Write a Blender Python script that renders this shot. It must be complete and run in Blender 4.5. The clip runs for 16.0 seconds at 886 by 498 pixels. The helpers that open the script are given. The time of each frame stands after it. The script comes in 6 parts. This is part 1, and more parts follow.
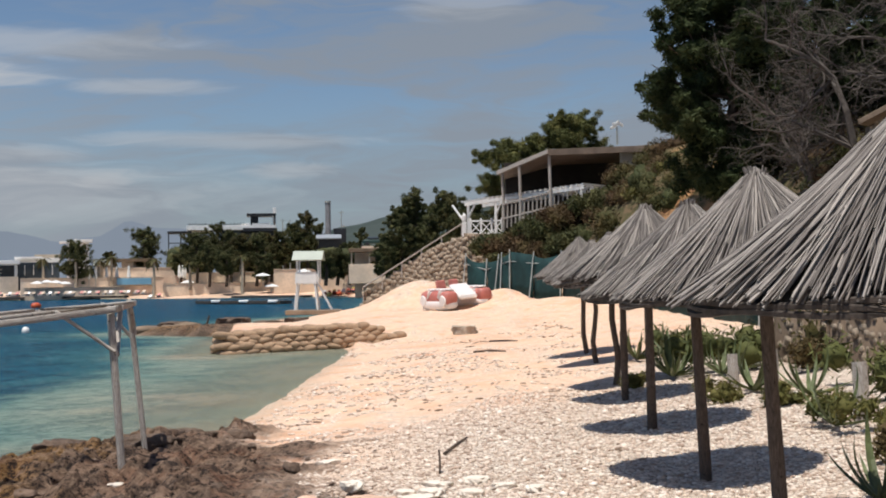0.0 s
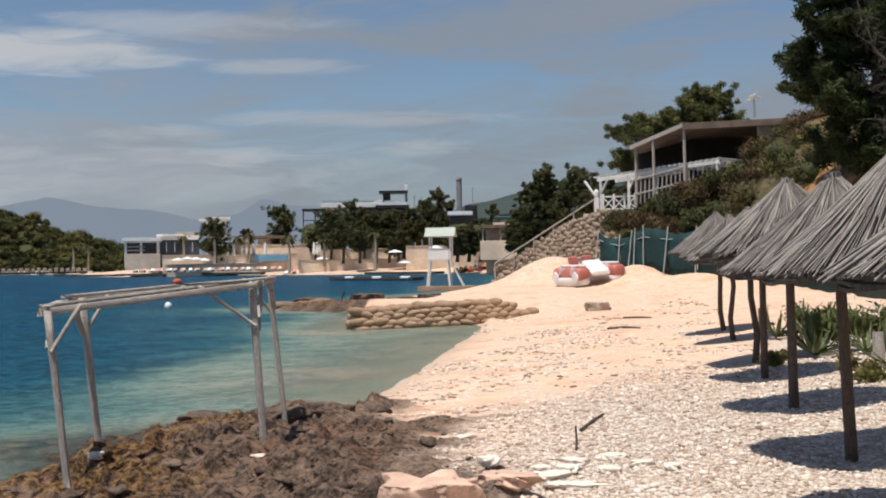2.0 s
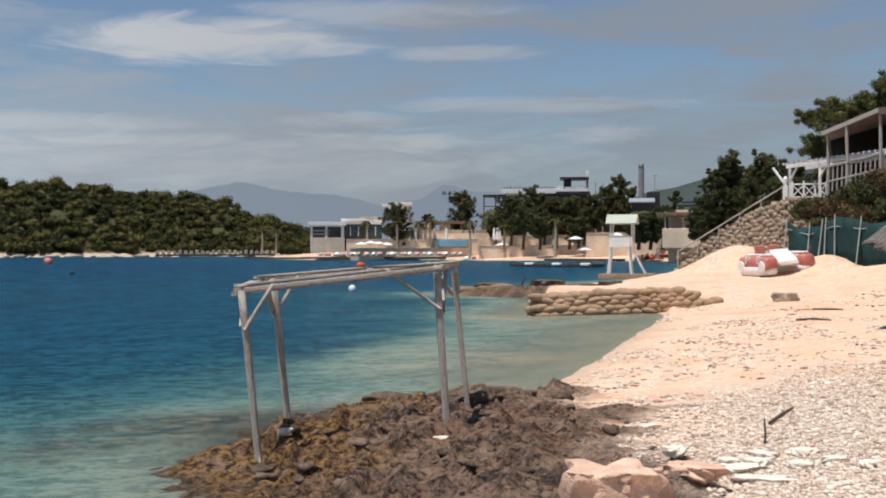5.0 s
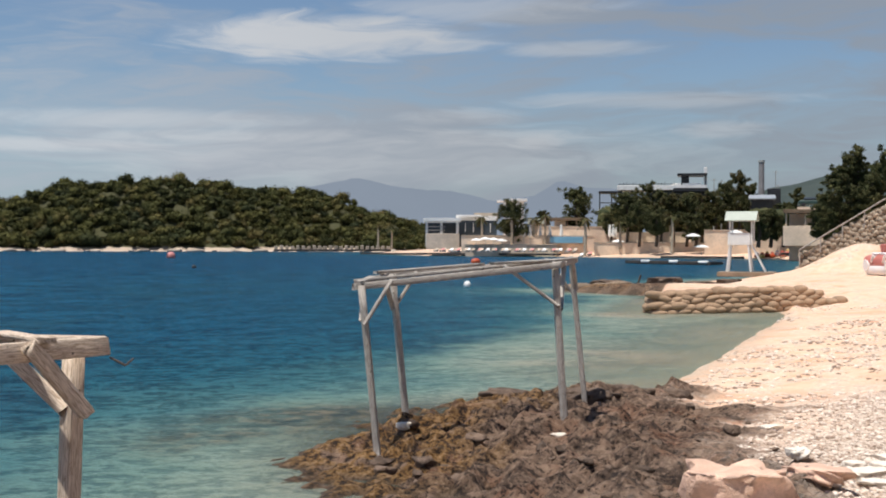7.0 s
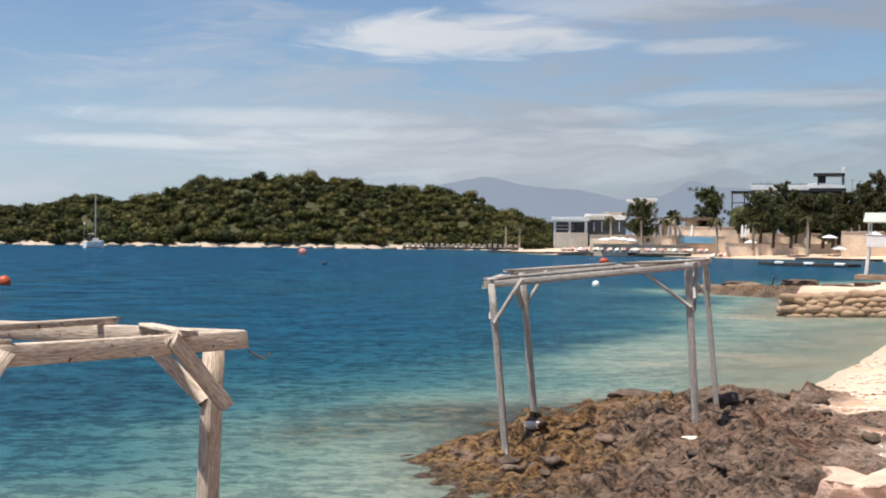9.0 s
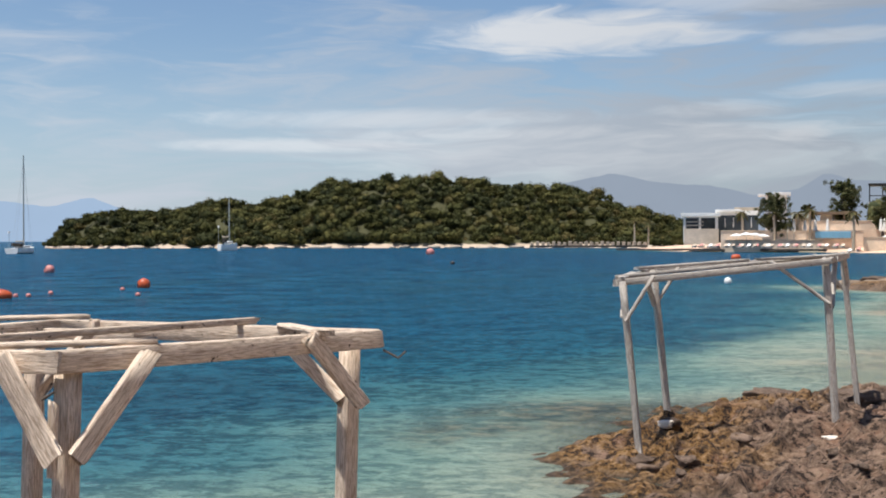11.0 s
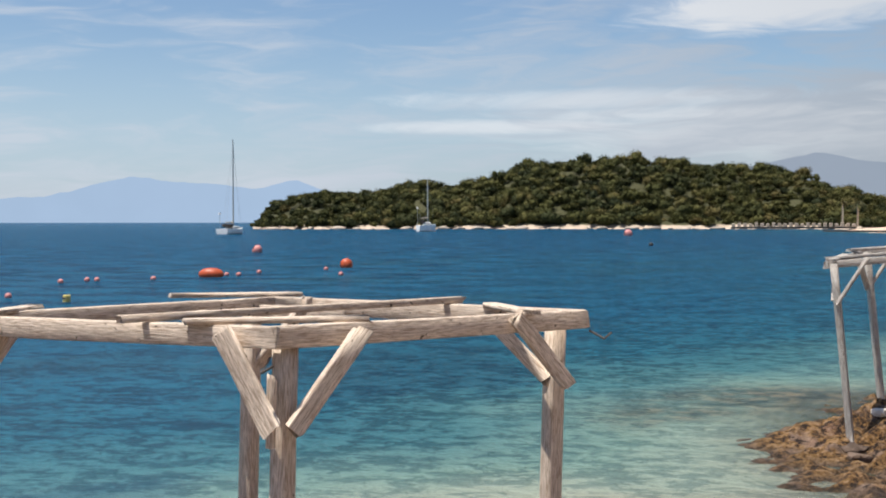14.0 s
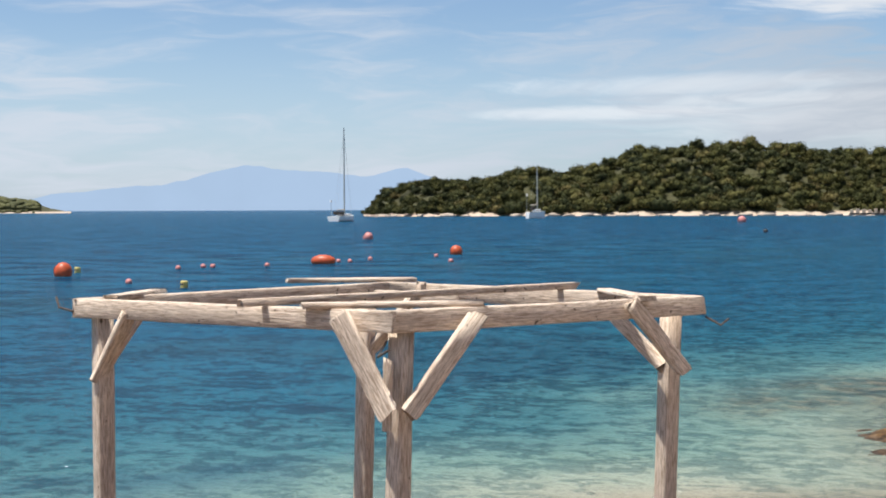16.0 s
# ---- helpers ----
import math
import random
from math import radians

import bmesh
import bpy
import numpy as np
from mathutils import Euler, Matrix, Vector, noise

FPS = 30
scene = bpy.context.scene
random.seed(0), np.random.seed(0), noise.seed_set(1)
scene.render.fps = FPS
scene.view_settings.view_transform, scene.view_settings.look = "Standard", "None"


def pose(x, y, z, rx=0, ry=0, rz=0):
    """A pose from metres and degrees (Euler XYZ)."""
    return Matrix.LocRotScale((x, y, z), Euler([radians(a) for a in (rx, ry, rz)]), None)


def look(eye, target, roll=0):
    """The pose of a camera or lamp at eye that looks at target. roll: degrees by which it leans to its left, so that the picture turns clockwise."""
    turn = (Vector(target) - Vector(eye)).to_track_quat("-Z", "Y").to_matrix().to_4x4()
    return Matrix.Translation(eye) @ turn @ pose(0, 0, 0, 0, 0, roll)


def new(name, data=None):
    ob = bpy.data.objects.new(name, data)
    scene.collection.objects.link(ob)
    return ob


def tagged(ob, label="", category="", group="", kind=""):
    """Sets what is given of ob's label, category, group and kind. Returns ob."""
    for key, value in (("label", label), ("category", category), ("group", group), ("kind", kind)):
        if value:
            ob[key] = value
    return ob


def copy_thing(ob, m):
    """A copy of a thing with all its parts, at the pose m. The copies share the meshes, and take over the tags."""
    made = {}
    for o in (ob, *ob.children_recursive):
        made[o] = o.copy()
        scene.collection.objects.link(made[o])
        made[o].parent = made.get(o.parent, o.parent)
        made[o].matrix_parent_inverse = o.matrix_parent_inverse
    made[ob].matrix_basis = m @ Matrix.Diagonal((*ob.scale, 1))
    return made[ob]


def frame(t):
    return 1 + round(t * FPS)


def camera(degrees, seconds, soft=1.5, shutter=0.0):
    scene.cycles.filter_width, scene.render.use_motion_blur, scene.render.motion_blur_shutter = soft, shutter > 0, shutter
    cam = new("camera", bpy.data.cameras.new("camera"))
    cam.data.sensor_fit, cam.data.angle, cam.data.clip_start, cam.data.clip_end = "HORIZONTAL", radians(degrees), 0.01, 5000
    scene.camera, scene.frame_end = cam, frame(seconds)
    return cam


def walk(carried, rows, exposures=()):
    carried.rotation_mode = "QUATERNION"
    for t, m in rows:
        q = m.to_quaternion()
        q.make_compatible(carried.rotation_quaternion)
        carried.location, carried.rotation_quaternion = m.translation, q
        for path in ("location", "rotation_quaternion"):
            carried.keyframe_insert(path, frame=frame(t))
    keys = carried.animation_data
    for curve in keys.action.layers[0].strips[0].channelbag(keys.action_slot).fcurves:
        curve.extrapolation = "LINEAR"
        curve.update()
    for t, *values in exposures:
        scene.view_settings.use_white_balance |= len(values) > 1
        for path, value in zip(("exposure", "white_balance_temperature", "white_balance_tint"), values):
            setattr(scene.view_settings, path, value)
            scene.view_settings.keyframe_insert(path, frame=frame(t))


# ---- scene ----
cam = camera(39.61, 16.0, soft=1.9)
EYE = 2.6
# seconds, x, y, z from the first eye, yaw, pitch, roll
ROWS = [
    (0.0, 0.000, 0.000, 0.000, 0.00, 1.52, 0.88),
    (0.5, -0.020, 0.007, -0.003, 1.31, 1.18, 0.80),
    (1.0, -0.031, 0.017, 0.001, 2.81, 1.28, 0.94),
    (1.5, -0.046, 0.016, -0.008, 4.30, 0.80, 0.81),
    (2.0, -0.055, 0.020, -0.008, 6.11, 0.52, 0.93),
    (2.5, -0.064, 0.022, -0.018, 7.89, 0.26, 1.10),
    (3.0, -0.063, 0.016, -0.016, 9.13, -0.21, 1.15),
    (3.5, -0.084, 0.036, -0.018, 10.67, -0.20, 1.03),
    (4.0, -0.096, 0.045, -0.021, 11.97, -0.22, 0.61),
    (6.5, -0.149, 0.030, -0.020, 18.42, 0.12, 0.01),
    (7.0, -0.155, 0.011, -0.021, 19.80, -0.21, -0.14),
    (7.5, -0.160, 0.009, -0.023, 21.28, -0.27, -0.29),
    (8.0, -0.171, 0.004, -0.022, 22.85, -0.60, -0.52),
    (8.5, -0.179, 0.002, -0.021, 24.32, -0.49, -0.70),
    (11.0, -0.204, -0.020, -0.023, 31.66, -0.40, 0.07),
    (11.5, -0.204, -0.032, -0.024, 33.32, -0.50, 0.09),
    (12.0, -0.228, -0.025, -0.026, 34.85, -0.76, -0.08),
    (12.5, -0.226, -0.034, -0.027, 36.22, -0.89, -0.18),
    (13.0, -0.227, -0.041, -0.026, 37.37, -0.94, -0.15),
    (13.5, -0.227, -0.046, -0.029, 39.10, -1.27, 0.16),
    (14.0, -0.243, -0.049, -0.029, 40.80, -1.27, 0.05),
    (14.5, -0.246, -0.056, -0.030, 42.06, -0.80, 0.02),
    (15.0, -0.239, -0.071, -0.031, 43.22, -1.06, -0.18),
    (15.5, -0.255, -0.061, -0.034, 44.57, -1.46, 0.30),
    (16.0, -0.249, -0.078, -0.037, 45.89, -1.86, 0.21),
]
EXPOSURES = [(0.0, 0.0), (4.0, 0.0), (7.0, 0.13), (8.5, 0.43), (11.0, 0.42), (13.0, 0.5), (15.2, 0.43), (15.6, 0.46), (16.0, 0.6)]
walk(cam, [(t, pose(x, y, EYE + z, 0, 0, yaw) @ pose(0, 0, 0, pitch) @ pose(0, 0, 0, 0, roll) @ pose(0, 0, 0, 90))
           for t, x, y, z, yaw, pitch, roll in ROWS], EXPOSURES)

# ---- world and sun ----
SUN_EL, SUN_AZ = 72.5, 209.0        # the sun stands high, behind the first view and to its left
sun_from = Vector((math.cos(radians(SUN_EL)) * math.sin(radians(SUN_AZ)), math.cos(radians(SUN_EL)) * math.cos(radians(SUN_AZ)), math.sin(radians(SUN_EL))))
sun = new("sun", bpy.data.lights.new("sun", "SUN"))
sun.data.energy, sun.data.angle, sun.data.color = 4.9, radians(0.6), (1.0, 0.94, 0.86)
sun.matrix_world = look((0, 0, 60), Vector((0, 0, 60)) - sun_from)


class Nodes:
    """Short hand for building node trees."""
    def __init__(self, tree):
        self.tree = tree
        tree.nodes.clear()

    def add(self, kind, props=None, **links):
        n = self.tree.nodes.new("ShaderNode" + kind)
        for k, v in (props or {}).items():
            setattr(n, k, v)
        for k, v in links.items():
            self.put(n.inputs[int(k[1:])] if k[0] == "i" and k[1:].isdigit() else n.inputs[k.replace("_", " ")], v)
        return n

    def put(self, socket, v):
        if isinstance(v, bpy.types.Node):
            v = v.outputs[0]
        if isinstance(v, bpy.types.NodeSocket):
            self.tree.links.new(v, socket)
        else:
            if isinstance(v, tuple) and len(v) == 3 and socket.type == "RGBA":
                v = (*v, 1.0)
            socket.default_value = v

    def math(self, op, a, b=0.0, clamp=False):
        return self.add("Math", {"operation": op, "use_clamp": clamp}, i0=a, i1=b)

    def mix(self, f, a, b, blend="MIX"):
        n = self.add("Mix", {"data_type": "RGBA", "blend_type": blend})
        self.put(n.inputs[0], f), self.put(n.inputs[6], a), self.put(n.inputs[7], b)
        return n.outputs[2]

    def ramp(self, f, stops):
        n = self.add("ValToRGB", None, i0=f)
        e = n.color_ramp.elements
        while len(e) < len(stops):
            e.new(0.5)
        for el, (p, c) in zip(e, stops):
            el.position = p
            el.color = (*c, 1.0) if isinstance(c, tuple) else (c, c, c, 1.0)
        return n.outputs[0]

    def noise(self, vec, scale, detail=4.0, rough=0.55, distort=0.0):
        n = self.add("TexNoise", None, Scale=scale, Detail=detail, Roughness=rough, Distortion=distort)
        if vec is not None:
            self.put(n.inputs["Vector"], vec)
        return n.outputs[0]

    def step(self, v, lo, hi):
        n = self.add("MapRange", {"interpolation_type": "SMOOTHSTEP"}, Value=v)
        n.inputs["From Min"].default_value, n.inputs["From Max"].default_value = lo, hi
        return n.outputs[0]


world = bpy.data.worlds.new("sky")
scene.world = world
world.use_nodes = True
N = Nodes(world.node_tree)
sky = N.add("TexSky", {"sky_type": "NISHITA", "sun_disc": False, "sun_elevation": radians(SUN_EL), "sun_rotation": radians(SUN_AZ), "dust_density": 0.6, "ozone_density": 2.0})
coord = N.add("TexCoord").outputs["Generated"]
sep = N.add("SeparateXYZ", None, i0=coord)
az = N.math("ARCTAN2", sep.outputs[0], sep.outputs[1])
el = N.math("ARCSINE", sep.outputs[2])
# cloud sheets: long flat streaks in azimuth and elevation
flat = N.add("CombineXYZ", None, i0=N.math("MULTIPLY", az, 3.2), i1=N.math("MULTIPLY", el, 17.0), i2=0.0)
warp = N.noise(flat, 1.2, 3.0)
bent = N.add("VectorMath", {"operation": "ADD"}, i0=flat, i1=N.add("CombineXYZ", None, i0=N.math("MULTIPLY", warp, 1.1), i1=N.math("MULTIPLY", warp, 1.6), i2=0.4))
sheets = N.noise(bent, 1.25, 6.0, 0.56)
fine = N.noise(bent, 4.2, 5.0, 0.6)
# the overcast thickens towards the land
side = N.step(az, -0.95, -0.1)
low = N.math("SUBTRACT", 1.0, N.step(el, 0.02, 0.16))
thick = N.math("ADD", N.math("MULTIPLY", side, 0.13), N.math("MULTIPLY", low, 0.08))
cover = N.math("MULTIPLY", N.math("SUBTRACT", 1.0, N.math("MULTIPLY", N.step(el, 0.28, 0.6), 0.9)), N.step(N.math("ADD", N.math("ADD", N.math("SUBTRACT", sheets, 0.03), thick), N.math("MULTIPLY", N.math("SUBTRACT", fine, 0.5), 0.26)), 0.46, 0.73))


def lens(a0, e0, wa, we, power=1.0):
    """A lens-shaped cloud, degrees left of the first view and above the horizon."""
    da = N.math("DIVIDE", N.math("ADD", az, radians(a0)), radians(wa))
    de = N.math("DIVIDE", N.math("SUBTRACT", el, radians(e0)), radians(we))
    r = N.math("ADD", N.math("MULTIPLY", da, da), N.math("MULTIPLY", de, de))
    r = N.math("ADD", r, N.math("ADD", N.math("MULTIPLY", N.math("SUBTRACT", fine, 0.5), 3.6), N.math("MULTIPLY", N.math("SUBTRACT", sheets, 0.5), 3.0)))
    return N.math("MULTIPLY", N.step(r, 1.7, -0.3), power)


bright = lens(25.0, 9.5, 7.0, 0.95)
for a in ((17.5, 10.9, 6.0, 0.5, 0.6), (13.5, 9.0, 3.2, 0.35, 0.6), (25.0, 4.9, 12.0, 0.5, 0.75), (37.0, 4.4, 7.0, 0.35, 0.7), (15.5, 4.7, 1.6, 0.5, 0.8), (-1.5, 12.6, 3.0, 0.7, 0.55),
          (33.0, 5.6, 9.0, 0.5, 0.6), (24.0, 4.2, 14.0, 1.3, 0.5), (17.0, 10.6, 4.0, 0.6, 0.6), (10.0, 6.6, 6.0, 0.35, 0.5), (19.0, 5.9, 3.0, 0.4, 0.5), (7.0, 5.2, 2.0, 0.4, 0.6)):
    bright = N.math("MAXIMUM", bright, lens(*a))
cloud_col = N.mix(side, (5.6, 6.1, 6.9), (3.3, 3.7, 4.3))
skycol = N.mix(1.0, sky, (0.92, 0.98, 1.06), "MULTIPLY")
haze = N.mix(N.math("MULTIPLY", low, 0.55), skycol, N.mix(side, (4.4, 5.6, 7.2), (2.9, 3.5, 4.3)))
col = N.mix(N.math("MULTIPLY", cover, 0.86), haze, cloud_col)
col = N.mix(N.math("MULTIPLY", bright, 0.9), col, N.mix(side, (8.4, 8.6, 8.9), (5.8, 6.0, 6.3)))
N.add("OutputWorld", None, i0=N.add("Background", None, Color=col, Strength=0.078))


# ---- materials ----
def start(name):
    m = bpy.data.materials.new(name)
    m.use_nodes = True
    return m, Nodes(m.node_tree)


def finish(N, color, rough=0.8, bump=None, strength=0.4, dist=0.02, metal=0.0, spec=0.4, emit=None):
    b = N.add("BsdfPrincipled")
    N.put(b.inputs["Base Color"], color), N.put(b.inputs["Roughness"], rough), N.put(b.inputs["Metallic"], metal)
    N.put(b.inputs["Specular IOR Level"], spec)
    if bump is not None:
        N.put(b.inputs["Normal"], N.add("Bump", None, Strength=strength, Distance=dist, Height=bump))
    N.add("OutputMaterial", None, i0=b)
    return b


def plain(name, color, rough=0.8, var=0.25, scale=3.0, bump=0.3, dist=0.01, metal=0.0, spec=0.4, grain=None):
    """A surface with stains at one scale and grain at another."""
    m, N = start(name)
    p = N.add("TexCoord").outputs["Object"]
    if grain:
        p = N.add("Mapping", None, Vector=p, Scale=grain)
    big, small = N.noise(p, scale, 4.0), N.noise(p, scale * 11.0, 3.0)
    dark, lite = tuple(c * (1 - var) for c in color), tuple(min(1.0, c * (1 + var)) for c in color)
    c = N.mix(N.step(big, 0.3, 0.7), dark, lite)
    c = N.mix(N.math("MULTIPLY", N.step(small, 0.35, 0.75), 0.45), c, tuple(x * (1 - 1.3 * var) for x in color))
    rnd = N.add("ObjectInfo").outputs["Random"]
    c = N.mix(N.math("MULTIPLY", rnd, 0.25), c, dark)
    finish(N, c, rough, small, bump, dist, metal, spec)
    return m


def leafy(name, a, b, dry=None, scale=0.6):
    """Leaves: each island takes its own green."""
    m, N = start(name)
    g = N.add("NewGeometry")
    rnd = g.outputs["Random Per Island"]
    n = N.noise(g.outputs["Position"], scale, 3.0)
    c = N.mix(rnd, a, b)
    c = N.mix(N.math("MULTIPLY", N.step(n, 0.4, 0.65), 0.6), c, dry or b)
    finish(N, c, 0.75, None, spec=0.2)
    return m


def weathered(name, pale, dark, along=(1, 1, 1)):
    """Grey weathered timber: long grain, cracks and knots."""
    m, N = start(name)
    p = N.add("Mapping", None, Vector=N.add("TexCoord").outputs["Object"], Scale=along)
    rnd = N.add("ObjectInfo").outputs["Random"]
    p = N.add("VectorMath", {"operation": "ADD"}, i0=p, i1=N.add("CombineXYZ", None, i0=N.math("MULTIPLY", rnd, 37.0), i1=N.math("MULTIPLY", rnd, 11.0), i2=rnd))
    big, grain = N.noise(p, 2.2, 4.0), N.noise(p, 14.0, 5.0, 0.65)
    spots = N.noise(N.add("TexCoord").outputs["Object"], 23.0, 2.0)
    c = N.mix(N.step(grain, 0.3, 0.68), dark, pale)
    c = N.mix(N.math("MULTIPLY", N.step(big, 0.45, 0.75), 0.5), c, tuple(x * 0.62 for x in pale))
    c = N.mix(N.math("MULTIPLY", N.step(spots, 0.68, 0.73), 0.9), c, tuple(x * 0.2 for x in dark))
    crack = N.noise(N.add("Mapping", None, Vector=p, Scale=(1.6, 1.6, 0.35)), 5.0, 3.0, 0.6)
    c = N.mix(N.math("MULTIPLY", N.math("MULTIPLY", N.step(crack, 0.47, 0.5), N.step(crack, 0.53, 0.5)), 0.4), c, tuple(x * 0.3 for x in dark))
    finish(N, c, 0.85, grain, 0.6, 0.01, spec=0.25)
    return m


TIMBER = weathered("bleached_timber", (0.80, 0.675, 0.555), (0.34, 0.25, 0.18), (9, 9, 1))
GREY_TIMBER = weathered("grey_timber", (0.54, 0.50, 0.455), (0.27, 0.235, 0.205), (9, 9, 1))
POLE = weathered("dark_pole_wood", (0.16, 0.12, 0.095), (0.05, 0.037, 0.03), (12, 12, 1))
REED, N = start("dry_reed")
rnd = N.add("NewGeometry").outputs["Random Per Island"]
n = N.noise(N.add("TexCoord").outputs["Object"], 6.0, 3.0)
c = N.ramp(rnd, [(0.0, (0.10, 0.088, 0.08)), (0.45, (0.24, 0.215, 0.195)), (0.8, (0.36, 0.33, 0.30)), (1.0, (0.52, 0.47, 0.42))])
finish(N, N.mix(N.math("MULTIPLY", n, 0.5), c, (0.12, 0.10, 0.09)), 0.7, spec=0.3)
REED_DARK = plain("dark_reed_and_shade", (0.075, 0.06, 0.05), 0.85, 0.4, 20.0)
STONE = plain("pale_stone", (0.46, 0.38, 0.30), 0.85, 0.3, 2.0, 0.6, 0.03)
PEBBLE, N = start("beach_pebble")
rnd = N.add("NewGeometry").outputs["Random Per Island"]
finish(N, N.ramp(rnd, [(0.0, (0.34, 0.25, 0.19)), (0.3, (0.58, 0.45, 0.36)), (0.7, (0.72, 0.60, 0.50)), (1.0, (0.86, 0.78, 0.69))]), 0.8, N.noise(None, 60.0), 0.3, 0.01)
WHITE = plain("white_paint", (0.78, 0.78, 0.76), 0.5, 0.08, 1.0, 0.1)
PINE = leafy("pine_needles", (0.013, 0.024, 0.009), (0.042, 0.058, 0.018), (0.06, 0.072, 0.024))
SCRUB = leafy("scrub_leaves", (0.024, 0.030, 0.010), (0.068, 0.068, 0.021), (0.115, 0.085, 0.034))
MAQUIS = leafy("island_leaves", (0.018, 0.023, 0.008), (0.058, 0.060, 0.016), (0.082, 0.070, 0.020), 0.05)
BARK = plain("bark", (0.10, 0.075, 0.055), 0.9, 0.35, 6.0, 0.6, 0.02)
DEADWOOD = plain("dead_branches", (0.105, 0.088, 0.076), 0.9, 0.3, 6.0)


# ---- mesh helpers ----
def link(name, mesh, material, parent=None, label=""):
    ob = new(name, mesh)
    if material is not None:
        mesh.materials.append(material)
    if parent is not None:
        ob.parent = parent
    if label:
        ob["label"] = label
    return ob


def part(name, bm, material, parent=None, label="", smooth=False):
    me = bpy.data.meshes.new(name)
    bm.to_mesh(me)
    bm.free()
    if smooth:
        me.shade_smooth()
    return link(name, me, material, parent, label)


def arrays(name, verts, faces, material, parent=None, label="", smooth=False):
    """One mesh from arrays; faces all of one corner count."""
    verts, faces = np.asarray(verts, float), np.asarray(faces, int)
    me = bpy.data.meshes.new(name)
    me.vertices.add(len(verts))
    me.vertices.foreach_set("co", verts.ravel())
    k = faces.shape[1]
    me.loops.add(faces.size)
    me.loops.foreach_set("vertex_index", faces.ravel())
    me.polygons.add(len(faces))
    me.polygons.foreach_set("loop_start", np.arange(0, faces.size, k))
    me.polygons.foreach_set("loop_total", np.full(len(faces), k))
    me.update(calc_edges=True)
    me.validate()
    if smooth:
        me.shade_smooth()
    return link(name, me, material, parent, label)


def thing(name, at=(0, 0, 0), label="", category="", group="", kind=""):
    ob = new(name)
    ob.empty_display_size = 0.1
    ob.location = at
    return tagged(ob, label, category, group, kind)


def box(size, m=None, bevel=0.0, bm=None):
    """A box of that size round the origin of m."""
    b = bm or bmesh.new()
    made = bmesh.ops.create_cube(b, size=1.0, matrix=(m or Matrix()) @ Matrix.Diagonal((*size, 1)))
    if bevel:
        edges = list({e for v in made["verts"] for e in v.link_edges})
        bmesh.ops.bevel(b, geom=edges, offset=bevel, segments=1, affect="EDGES")
    return b


def between(p, q):
    """The pose half-way from p to q with z along the line."""
    p, q = Vector(p), Vector(q)
    return Matrix.Translation((p + q) / 2) @ (q - p).to_track_quat("Z", "Y").to_matrix().to_4x4(), (q - p).length


def beam(p, q, w, h, bevel=0.008, bm=None):
    m, length = between(p, q)
    return box((w, h, length), m, bevel, bm)


def tube(points, radii, sides=8, bm=None, cap=True):
    """A tapered round bar along points."""
    b = bm or bmesh.new()
    pts = [Vector(p) for p in points]
    rings = []
    for i, p in enumerate(pts):
        d = (pts[min(i + 1, len(pts) - 1)] - pts[max(i - 1, 0)]).normalized()
        u = d.orthogonal().normalized() if abs(d.z) < 0.9 else Vector((1, 0, 0)).cross(d).normalized()
        v = d.cross(u)
        rings.append([b.verts.new(p + (u * math.cos(2 * math.pi * k / sides) + v * math.sin(2 * math.pi * k / sides)) * radii[i]) for k in range(sides)])
    for a, c in zip(rings, rings[1:]):
        for k in range(sides):
            b.faces.new((a[k], a[(k + 1) % sides], c[(k + 1) % sides], c[k]))
    if cap:
        b.faces.new(rings[0][::-1]), b.faces.new(rings[-1])
    return b


def leaves(centers, radii, count, size, seed, squash=(1, 1, 0.8), shell=0.55, long=1.0):
    """Corners and faces of many small leaf blades round centres, thin in the middle and ragged outside."""
    g = np.random.default_rng(seed)
    c = np.repeat(np.asarray(centers, float), count, 0)
    r = np.repeat(np.asarray(radii, float), count)
    d = g.normal(size=(len(c), 3))
    d /= np.linalg.norm(d, axis=1)[:, None]
    p = c + d * (r * (shell + (1 - shell) * g.random(len(c)) + 0.12 * g.normal(size=len(c))))[:, None] * np.array(squash)
    s = size * (0.6 + 0.8 * g.random(len(c)))
    u = g.normal(size=(len(c), 3)) + 0.5 * d
    u /= np.linalg.norm(u, axis=1)[:, None]
    v = np.cross(u, g.normal(size=(len(c), 3)))
    v /= np.linalg.norm(v, axis=1)[:, None]
    u, v = u * (s * long)[:, None], v * s[:, None] * 0.6
    verts = np.stack([p - u * 0.5 - v * 0.5, p - u * 0.4 + v * 0.6, p + u * 0.6], 1).reshape(-1, 3)
    return verts, np.arange(len(verts)).reshape(-1, 3)


def ico(level):
    b = bmesh.new()
    bmesh.ops.create_icosphere(b, subdivisions=level, radius=1.0)
    v = np.array([x.co[:] for x in b.verts])
    f = np.array([[x.index for x in y.verts] for y in b.faces])
    b.free()
    return v, f


